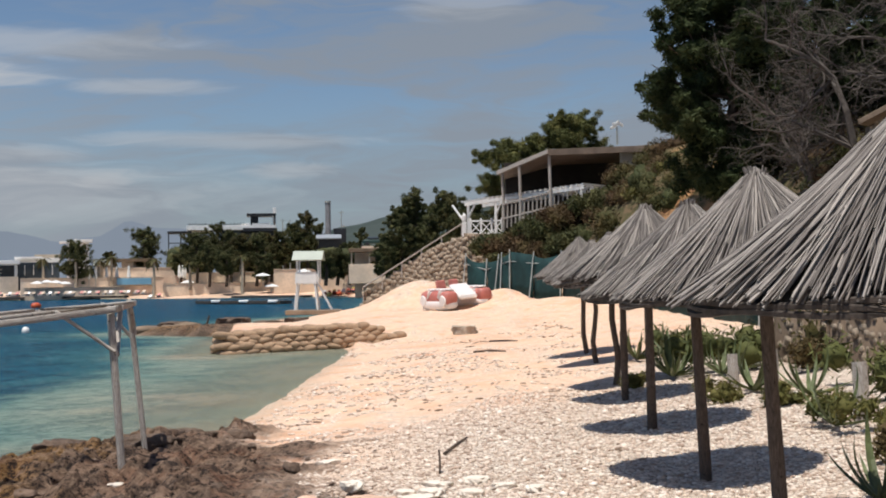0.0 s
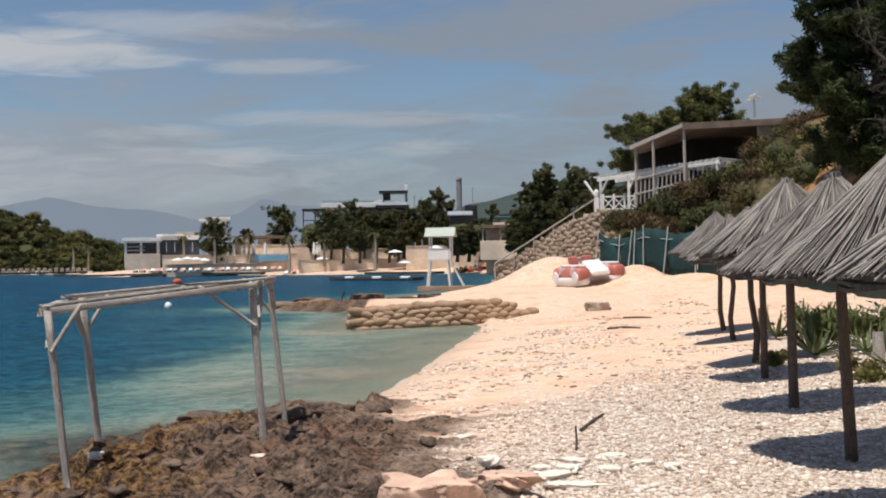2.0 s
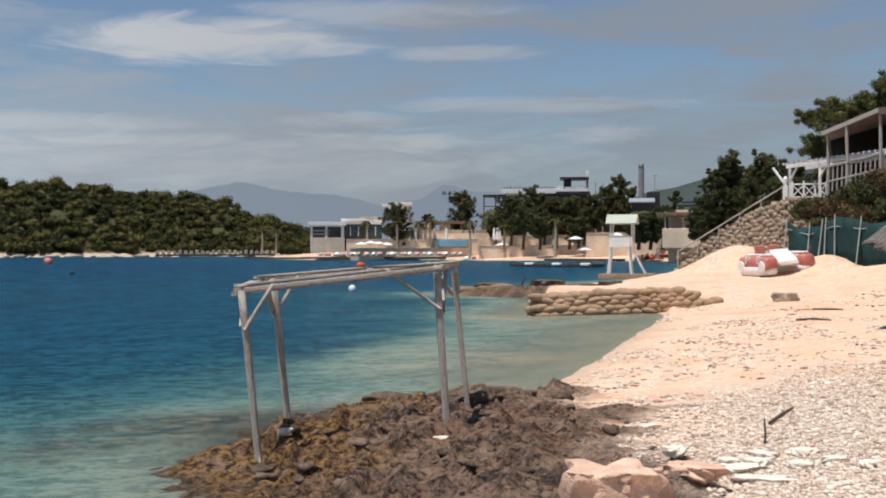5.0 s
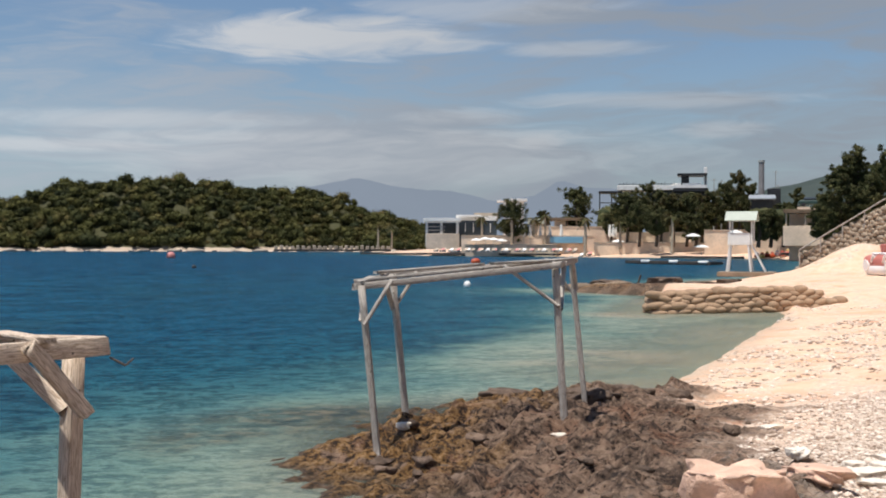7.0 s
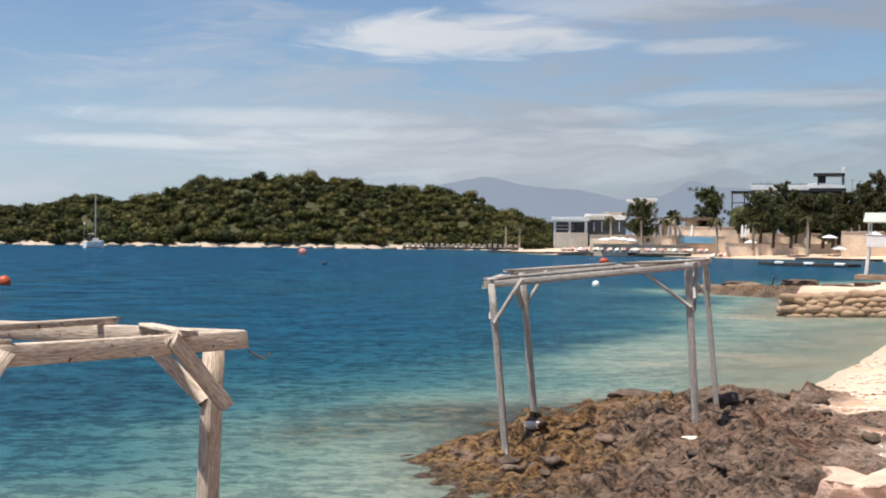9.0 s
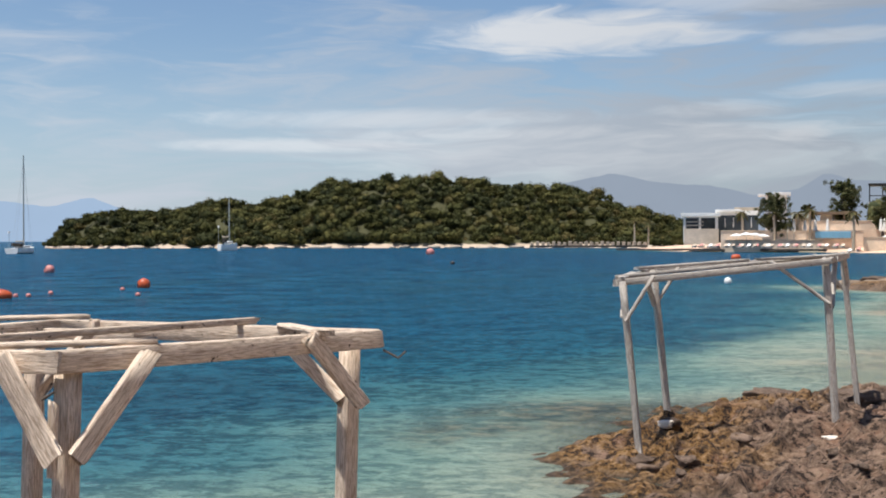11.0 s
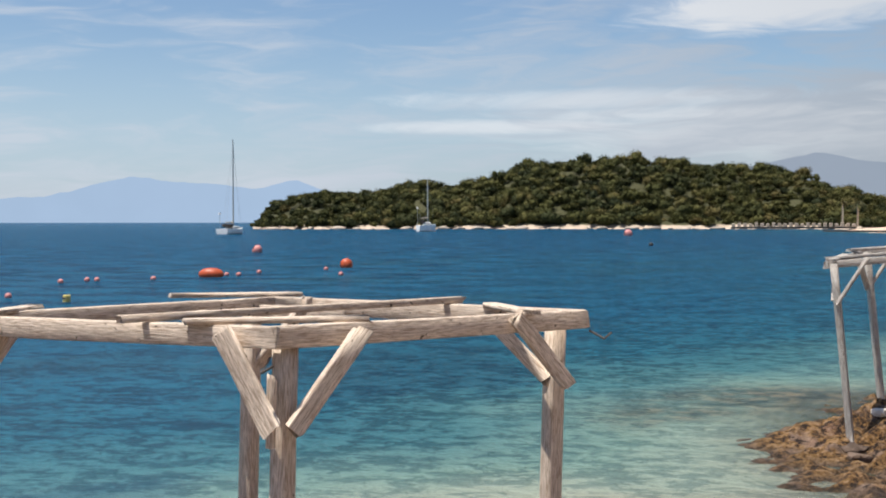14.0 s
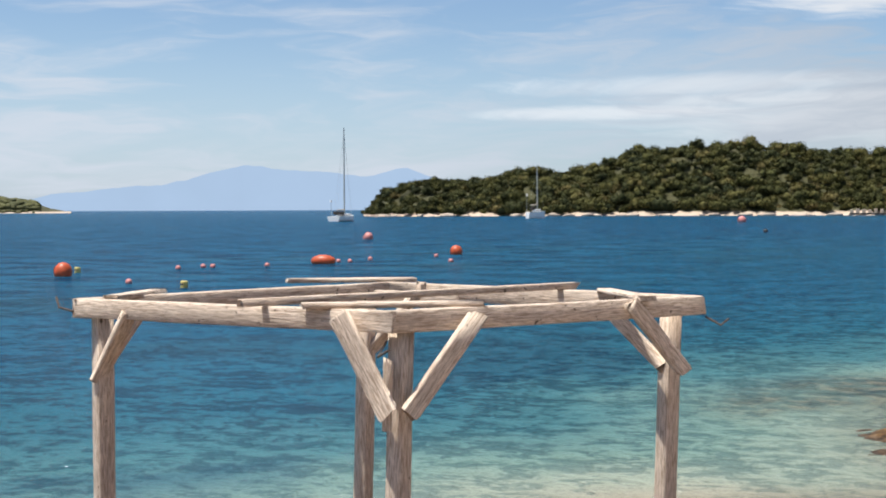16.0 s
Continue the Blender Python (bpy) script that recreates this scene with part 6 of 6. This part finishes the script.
# stepped sandy terraces, the setting of the bathing club
for k, (x0, x1, y0, y1, d, deep, m) in enumerate(((822, 985, 434, 448, 268, 12, SANDWALL), (815, 1050, 418, 436, 275, 20, SANDWALL2), (950, 1090, 402, 420, 284, 14, SANDWALL2), (1050, 1270, 430, 452, 262, 16, SANDWALL), (1090, 1250, 412, 432, 272, 20, SANDWALL),
                                                  (1245, 1345, 408, 434, 252, 14, SANDWALL), (1335, 1425, 411, 436, 246, 14, SANDWALL), (1395, 1480, 378, 412, 215, 10, SANDWALL))):
    t = thing("terrace_wall", (0, 0, 0), "sandy stone terrace wall above the far beach", "wall", "terrace walls")
    slab(t, "wall_face", bear(x0), bear(x1), d, -0.5, zat(y0, d), deep, m)
    slab(t, "coping", bear(x0), bear(x1), d - 0.15, zat(y0, d), zat(y0, d) + 0.18, 0.6, STONE)
b = thing("beach_bar", (0, 0, 0), "white-roofed open beach bar on stone base", "building", "buildings of the bathing club")
slab(b, "roof", bear(748), bear(815), D - 4, zat(393, D), zat(387, D), 12, WHITE)
for x in (754, 780, 808):
    slab(b, "post", bear(x - 2), bear(x + 2), D - 3, 2, zat(393, D), 0.5, WHITE)
# the open bar's indoor shade is put into this dark back wall
slab(b, "back_wall", bear(755), bear(806), D + 6, 2, zat(394, D), 0.5, GLASS)
for y in (402, 408):
    slab(b, "rail", bear(756), bear(786), D - 3.4, zat(y + 1, D), zat(y - 1, D), 0.15, GREY_TIMBER)
slab(b, "base", bear(753), bear(812), D - 4.5, 1.5, zat(414, D), 5, SANDWALL2)
b = thing("white_house", (0, 0, 0), "low white flat-roofed beach house", "building", "buildings of the bathing club")
slab(b, "wall", bear(808), bear(878), D + 4, 2, zat(390, D), 10, GLASS, "dark glazed front")
slab(b, "upper_band", bear(808), bear(878), D + 3.9, zat(390, D), zat(382, D), 10, WHITE, "white band above the glazing")
slab(b, "roof", bear(806), bear(850), D + 3, zat(384, D), zat(380, D), 12, WHITE)
slab(b, "upper_wall", bear(838), bear(880), D + 10, zat(390, D), zat(375, D), 8, PLASTER)
for x in (806, 818, 832, 846, 862):
    w = slab(b, "window", bear(x), bear(x + 9), D + 3.8, zat(411, D), zat(394, D), 0.3, GLASS, "dark glazed opening")
    slab(w, "frame", bear(x + 4), bear(x + 5), D + 3.6, zat(411, D), zat(394, D), 0.2, WHITE)
b = thing("white_block", (0, 0, 0), "white rooftop block behind the trees", "building", "buildings of the bathing club")
slab(b, "wall", bear(890), bear(926), D + 40, 3, zat(356, D + 40), 6, WHITE)
slab(b, "parapet", bear(878), bear(902), D + 39, zat(358, D + 40), zat(355, D + 40), 6, WHITE)
slab(b, "ramp", bear(902), bear(932), D + 39, zat(357, D + 40), zat(352, D + 40), 4, WHITE)
b = thing("pavilion", (0, 0, 0), "brown open pavilion with dark timber roof", "building", "buildings of the bathing club")
slab(b, "roof", bear(966), bear(1040), D + 2, zat(390, D), zat(385, D), 9, THATCH)
slab(b, "wall", bear(980), bear(1000), D + 4, 3, zat(389, D), 4, SANDWALL)
for x in (968, 1002, 1018, 1038):
    slab(b, "post", bear(x), bear(x + 2), D + 2.5, 3, zat(389, D), 0.4, THATCH)
# sheet added behind the open posts, the pavilion's shade in its dark colour
slab(b, "screen", bear(1003), bear(1036), D + 8, 3, zat(390, D), 0.4, INSIDE)
b = thing("green_hut", (0, 0, 0), "pale hut with grey-green roof", "building", "buildings of the bathing club")
slab(b, "wall", bear(936), bear(962), D + 12, 3, zat(395, D), 6, PLASTER)
slab(b, "roof", bear(933), bear(964), D + 11, zat(395, D), zat(385, D), 8, SAGE)
b = thing("pool_panel", (0, 0, 0), "blue panelled pool edge in a pink wall", "pool", "pool")
slab(b, "panel", bear(972), bear(1030), 274.2, zat(430, 276), zat(419, 276), 0.5, BLUE)
slab(b, "edge", bear(966), bear(1034), 274.4, zat(432, 276), zat(417.5, 276), 0.5, STONE)

# black steel terrace building
E0 = 300
b = thing("terrace_building", (0, 0, 0), "black steel roof-terrace building with white slab edge", "building", "buildings of the bathing club")
slab(b, "slab_edge", bear(1091), bear(1250), E0, zat(337, E0), zat(329, E0), 14, WHITE, "white slab edge")
slab(b, "side_edge", bear(1190), bear(1252), E0 - 0.4, zat(340, E0), zat(334, E0), 14, BLACK)
slab(b, "storey", bear(1150), bear(1250), E0 + 3.5, 5, zat(336, E0), 10, GLASS, "dark glazed storey")
for k in range(9):
    x = 1098 + 18 * k
    slab(b, "column", bear(x), bear(x + 2), E0 + 0.3, 5, zat(336, E0), 0.4, BLACK)
slab(b, "lower_slab", bear(1058), bear(1110), E0 - 4, zat(378, E0), zat(370, E0), 8, WHITE)
for x in (1059, 1080, 1094):
    slab(b, "frame_post", bear(x), bear(x + 2), E0 - 4, 4, zat(341, E0), 0.4, BLACK)
slab(b, "frame_roof", bear(1058), bear(1098), E0 - 4.3, zat(343, E0), zat(340, E0), 8, BLACK)
slab(b, "frame_rail", bear(1061), bear(1096), E0 - 3.8, zat(361, E0), zat(359.5, E0), 0.15, BLACK)
slab(b, "cabin_roof", bear(1197), bear(1250), E0 + 1, zat(312, E0), zat(308, E0), 8, BLACK, "thin black cabin roof")
slab(b, "cabin", bear(1206), bear(1218), E0 + 3, zat(331, E0), zat(311, E0), 5, BLACK)
for x in (1204, 1246):
    slab(b, "cabin_post", bear(x), bear(x + 2), E0 + 1.3, zat(331, E0), zat(310, E0), 0.3, BLACK)
slab(b, "parasol_row", bear(1188), bear(1240), E0 + 2, zat(329, E0), zat(325, E0), 2, WHITE)
slab(b, "chimney", bear(1244), bear(1250), E0 + 3, zat(331, E0), zat(297, E0), 1.2, WHITE, "white square chimney")
for k in range(18):
    x = 1096 + 5.6 * k
    slab(b, "rail_post", bear(x), bear(x + 0.9), E0 + 0.2, zat(330, E0), zat(325 - (k * 7 % 3), E0), 0.15, BLACK)
slab(b, "hand_rail", bear(1094), bear(1200), E0 + 0.2, zat(327.5, E0), zat(326.7, E0), 0.12, BLACK)
b = thing("chimney_tower", (0, 0, 0), "tall grey round chimney shaft", "chimney")
part("shaft", tube([polar(bear(1346), 310, 4), polar(bear(1346), 310, zat(289, 310))], [0.75, 0.68], 14), plain("grey_concrete", (0.26, 0.26, 0.27), 0.9, 0.2, 0.5), b)
part("cap", tube([polar(bear(1346), 310, zat(291, 310)), polar(bear(1346), 310, zat(287.5, 310))], [0.8, 0.8], 14), METAL, b)
for x, y in ((1371, 305), (1376, 330), (1262, 318), (1275, 320)):
    b = thing("antenna_mast", (0, 0, 0), "thin pale antenna mast", "mast", "masts")
    part("mast", tube([polar(bear(x), 280, 3), polar(bear(x), 280, zat(y, 280))], [0.14, 0.1], 5), METAL, b)
    part("crossbar", box((1.2, 0.1, 0.1), facing(bear(x), 280, zat(y + 3, 280))), METAL, b)
b = thing("grey_shed", (0, 0, 0), "dark shed with pale sloping roof", "building")
slab(b, "wall", bear(1328), bear(1366), 262, 3, zat(353, 262), 6, BLACK)
part("roof", box((5.4, 7, 0.25), facing(bear(1347), 264, zat(350, 262)) @ pose(0, 0, 0, 8), 0.03), plain("pale_sheet_roof", (0.30, 0.33, 0.36), 0.5, 0.1, 0.5), b)
slab(b, "side", bear(1356), bear(1380), 268, 3, zat(336, 268), 4, BLACK)
b = thing("garden_pavilion", (0, 0, 0), "small tiled-roof pavilion on a sandy wall", "building")
slab(b, "roof", bear(1384), bear(1475), 208, zat(378, 208), zat(372, 208), 9, THATCH)
for x in (1388, 1422, 1437, 1470):
    slab(b, "post", bear(x), bear(x + 3), 208.5, zat(402, 208), zat(377, 208), 0.3, PLASTER)
slab(b, "wall", bear(1384), bear(1475), 208.2, 2.5, zat(400, 208), 8, SANDWALL)


def car(a, d, z, mat, label):
    ob = thing("parked_car", polar(a, d, z), label, "car", "parked cars")
    ob.rotation_euler = (0, 0, radians(a))
    body = part("body", box((4.2, 1.75, 0.75), pose(0, 0, 0.65), 0.18), mat, ob)
    part("cabin", box((2.3, 1.55, 0.6), pose(-0.15, 0, 1.25), 0.22), GLASS, ob, "dark windows")
    for x in (-1.3, 1.3):
        for y in (-0.85, 0.85):
            part("wheel", tube([(x, y - 0.1, 0.32), (x, y + 0.1, 0.32)], [0.32, 0.32], 12), DARK, ob)


car(bear(1434), 220, zat(367, 220), plain("dark_green_paint", (0.02, 0.05, 0.045), 0.3, 0.1), "dark green car parked above the beach")
car(bear(1458), 222, zat(367, 222), DARK, "black car parked above the beach")
for x in (1425, 1450, 1472):
    slab(thing("parking_wall", (0, 0, 0), "sandy parapet below the parked cars", "wall", "terrace walls"), "wall_face", bear(x - 16), bear(x + 16), 216, 2, zat(368, 216), 0.6, SANDWALL)
def palm(x, y0, y1, d, seed):
    rg = np.random.default_rng(seed)
    a = bear(x)
    zb, zt = zat(y1, d), zat(y0, d)
    ob = thing("palm_tree", polar(a, d, zb), "small palm with pale trunk by the pool", "palm", "palms")
    part("trunk", tube([(0, 0, -1), (0.1, 0, (zt - zb) * 0.5), (0, 0, zt - zb)], [0.34, 0.27, 0.24], 8), PLASTER, ob)
    b = bmesh.new()
    for k in range(22):
        w, t = 2 * math.pi * rg.random(), rg.uniform(-0.5, 1.0)
        L = rg.uniform(1.5, 2.4)
        pts = [Vector((math.cos(w) * L * s * math.cos(t * (1 - s)), math.sin(w) * L * s * math.cos(t * (1 - s)), zt - zb + L * (math.sin(t) * s - 0.75 * s * s))) for s in (0, 0.35, 0.7, 1.0)]
        n = Vector((-math.sin(w), math.cos(w), 0))
        ring = [(b.verts.new(p + n * ww), b.verts.new(p + Vector((0, 0, 0.05))), b.verts.new(p - n * ww)) for p, ww in zip(pts, (0.08, 0.3, 0.24, 0.03))]
        for p, q in zip(ring, ring[1:]):
            b.faces.new((p[0], p[1], q[1], q[0])), b.faces.new((p[1], p[2], q[2], q[1]))
    part("fronds", b, SCRUB, ob)


for k, (x, y0, y1, d) in enumerate(((904, 390, 438, 272), (943, 388, 430, 276), (928, 398, 432, 276), (1034, 388, 444, 262), (851, 386, 432, 278), (963, 384, 430, 274), (668, 402, 436, 385), (692, 404, 436, 380), (1096, 395, 432, 262), (1188, 385, 440, 250), (1185, 378, 410, 268))):
    palm(x, y0, y1, d, 300 + k)
for k, x in enumerate((1088, 1084, 937, 955, 972, 992, 1078, 1100, 926, 902)):
    d = 277 - k % 3
    ob = thing("closed_parasol", polar(bear(x), d, zat(420, d) - 2.0), "closed white sunshade on the terrace", "sunshade", "sunshades")
    part("cloth", tube([(0, 0, 2.0), (0, 0, 2.4), (0, 0, 4.6), (0, 0, 4.9)], [0.12, 0.42, 0.22, 0.03], 8), WHITE, ob)
    part("pole", tube([(0, 0, 0), (0, 0, 2.2)], [0.06, 0.06], 6), METAL, ob)
for k, (x, y) in enumerate(((842, 426), (872, 425), (858, 424), (886, 427), (1092, 428), (1240, 437), (1225, 418), (1300, 412))):
    d = 268 if x < 1200 else 230
    ob = thing("open_parasol", polar(bear(x), d, zat(y, d) - 2.2), "open pale sunshade on the far beach", "sunshade", "sunshades")
    part("canopy", tube([(0, 0, 2.2), (0, 0, 2.5), (0, 0, 2.75)], [1.5, 0.9, 0.05], 12), WHITE, ob)
    part("pole", tube([(0, 0, -0.3), (0, 0, 2.5)], [0.05, 0.05], 6), METAL, ob)
for k in range(34):
    x = 770 + 8.2 * k + 3 * math.sin(k * 2.3)
    d = 264 + 2 * math.sin(k)
    ob = thing("sun_lounger", polar(bear(x), d, ground_at(*polar(bear(x), d)[:2]) if k > 30 else 1.0), "white sun lounger by the far dock", "sun lounger", "far sun loungers")
    part("bed", box((0.7, 1.4, 0.12), pose(0, 0, 0.35), 0.02), (STONE, FADED, SANDWALL2, PEDWHITE)[k % 4], ob)
    part("backrest", box((0.7, 0.6, 0.1), pose(0, 0.85, 0.6, 45), 0.02), (STONE, FADED, SANDWALL2, PEDWHITE)[k % 4], ob)
    part("frame", box((0.6, 1.6, 0.3), pose(0, 0, 0.15), 0.02), GREY_TIMBER, ob)

# far trees: bearing from the picture column, top line, half width and height
for k, (x, y, d, wx, hz, mat) in enumerate(((905, 356, 275, 3.9, 4.6, FARPINE), (1017, 338, 292, 5.0, 5.0, FARPINE), (1108, 344, 272, 4.0, 4.2, FARPINE), (1145, 326, 276, 3.4, 5.0, FARPINE), (1130, 358, 262, 3.6, 3.4, FARPINE), (1168, 342, 268, 3.6, 4.2, FARPINE), (1190, 346, 262, 3.6, 3.6, SCRUB),
                                            (1214, 344, 262, 3.6, 3.8, FARPINE), (1240, 346, 268, 3.8, 3.6, SCRUB), (1264, 338, 268, 3.4, 4.0, FARPINE), (1285, 326, 270, 3.2, 4.6, FARPINE), (1306, 308, 276, 3.6, 6.0, SCRUB), (1325, 332, 272, 2.8, 4.4, FARPINE), (1080, 372, 282, 2.6, 3.0, FARPINE),
                                            (1362, 372, 218, 2.8, 3.0, FARPINE), (1340, 380, 212, 2.4, 2.6, FARPINE), (1408, 338, 250, 2.2, 4.4, FARPINE), (1385, 362, 226, 2.0, 3.0, FARPINE), (1230, 376, 256, 2.8, 3.0, FARPINE), (958, 376, 300, 2.2, 2.6, SCRUB), (1160, 372, 256, 3.0, 2.8, FARPINE))):
    zt = zat(y, d)
    zb = 2.6
    tree("pine_tree", polar(bear(x), d, zb), (zt - zb) * 1.08, (wx, wx, min(hz, (zt - zb) * 0.46)), 260, 90, 0.18, mat, 400 + k, "dark tree by the bathing club", 0.34, flat=1.0, puff=0.5)
# leaf clumps added behind the terraces to stand for shade under the trees
cs, rs = [], []
for k in range(170):
    x = g.uniform(1060, 1345)
    d = g.uniform(286, 297)
    r = g.uniform(1.2, 2.2)
    cs.append(polar(bear(x), d, zat(g.uniform(362, 398), d) - r * 0.5)), rs.append(r)
for k in range(36):
    x = g.uniform(1330, 1560)
    d = g.uniform(225, 250)
    r = g.uniform(1.4, 2.4)
    cs.append(polar(bear(x), d, zat(g.uniform(372, 392), d) - r * 0.5)), rs.append(r)
tagged(arrays("far_thicket", *merged(leaves(cs, rs, 90, 0.5, 77, (1, 1, 0.9), 0.8), lumps(cs, np.array(rs) * 0.85, 78, 2, 0.1)), FARPINE), "leaf clumps added behind the terraces for the shade under trees", "shrubs", kind="stuff")
# jetty and beach under the island's end
b = thing("island_jetty", (0, 0, 0), "low pale bathing jetty by the island", "jetty")
p, q = Vector((-168, 322, 0.8)), Vector((-142, 345, 0.8))
dv = (q - p).normalized()
part("deck", box(((q - p).length, 5, 0.5), Matrix.Translation((p + q) / 2) @ pose(0, 0, 0, 0, 0, math.degrees(math.atan2(dv.y, dv.x))), 0.02), PLANK, b)
for k in range(22):
    c = p.lerp(q, k / 21)
    part("lounger", box((0.9, 1.6, 1.0 + 0.5 * (k * 5 % 3) / 2), pose(c.x, c.y, 1.5, 0, 0, 30), 0.1), STONE if k % 2 else PLASTER, b, "pale loungers and screens")
for k in range(50):
    a = 49.4 - 31.0 * g.random()
    d0 = 423 - 25 * smooth(26, 20, a)
    s = g.uniform(0.5, 1.4)
    o = tagged(arrays("shore_rock", *lumps([(0, 0, 0)], [(s * 2.2, s, s * 0.6)], 600 + k, 2, 0.12), STONE), "pale rock on the island's shore", "rock", "rocks round the island")
    o.location = polar(a, d0 - 1.0 + g.random() * 2, 0.2)
# low second island
vs, fs = [], []
for i, a in enumerate(np.linspace(69, 62.7, 60)):
    e = float(np.interp(-a, [-69, -65.7, -64.3, -63.2, -62.7], [0.95, 0.55, 0.36, 0.08, 0.0]))
    for j, t in enumerate(np.linspace(0, 1, 10)):
        d = 1180 + 160 * t
        vs.append(polar(a, d, -0.5 + (1.2 + math.tan(radians(e)) * 1250) * smooth(0, 0.5, t) * smooth(1.3, 0.7, t) + 0.7 * math.sin(i * 1.1 + j)))
for i in range(59):
    for j in range(9):
        b = i * 10 + j
        fs.append((b, b + 1, b + 11, b + 10))
tagged(arrays("low_island", vs, fs, ISLE, smooth=True), "low dark rocky islet far out", "island", kind="structure")
V = np.array(vs).reshape(60, 10, 3)
cs = [V[int(g.integers(0, 46)), int(g.integers(1, 6))] + (0, 0, 0.5) for k in range(500)]
rs = np.minimum(g.uniform(2.0, 4.0, 500), np.array(cs)[:, 2] * 0.6 + 0.6)
tagged(arrays("islet_scrub", *lumps(cs, np.stack([rs * 1.6, rs * 1.6, rs * 0.8], 1), 5, 2, 0.15), FARPINE), "dark scrub on the far islet", "shrubs", kind="stuff")
# wooded ridge inland, distance haze put into its blue-green colour
HILLGREEN, N = start("wooded_ridge_haze")
n = N.noise(N.add("NewGeometry").outputs["Position"], 0.02, 5.0)
finish(N, N.mix(n, (0.035, 0.05, 0.05), (0.07, 0.085, 0.08)), 1.0, n, 0.5, 5.0, spec=0.0)
vs, fs = [], []
for i, a in enumerate(np.linspace(9, -40, 120)):
    e = float(np.interp(-a, [-9, -7, -4.8, -2.2, 0, 5, 12, 40], [0.5, 1.6, 2.6, 3.1, 3.4, 4.0, 4.5, 5.0])) + 0.05 * math.sin(i * 0.9)
    for j, t in enumerate((0, 0.5, 1.0)):
        vs.append(polar(a, 1000 + 500 * t, 2.6 + math.tan(radians(e)) * 1500 * t ** 0.8 - 6 * (t == 0)))
for i in range(119):
    for j in range(2):
        b = i * 3 + j
        fs.append((b, b + 1, b + 4, b + 3))
tagged(arrays("backdrop", vs, fs, HILLGREEN, smooth=True), "dark wooded ridge inland under haze", "backdrop", kind="structure")
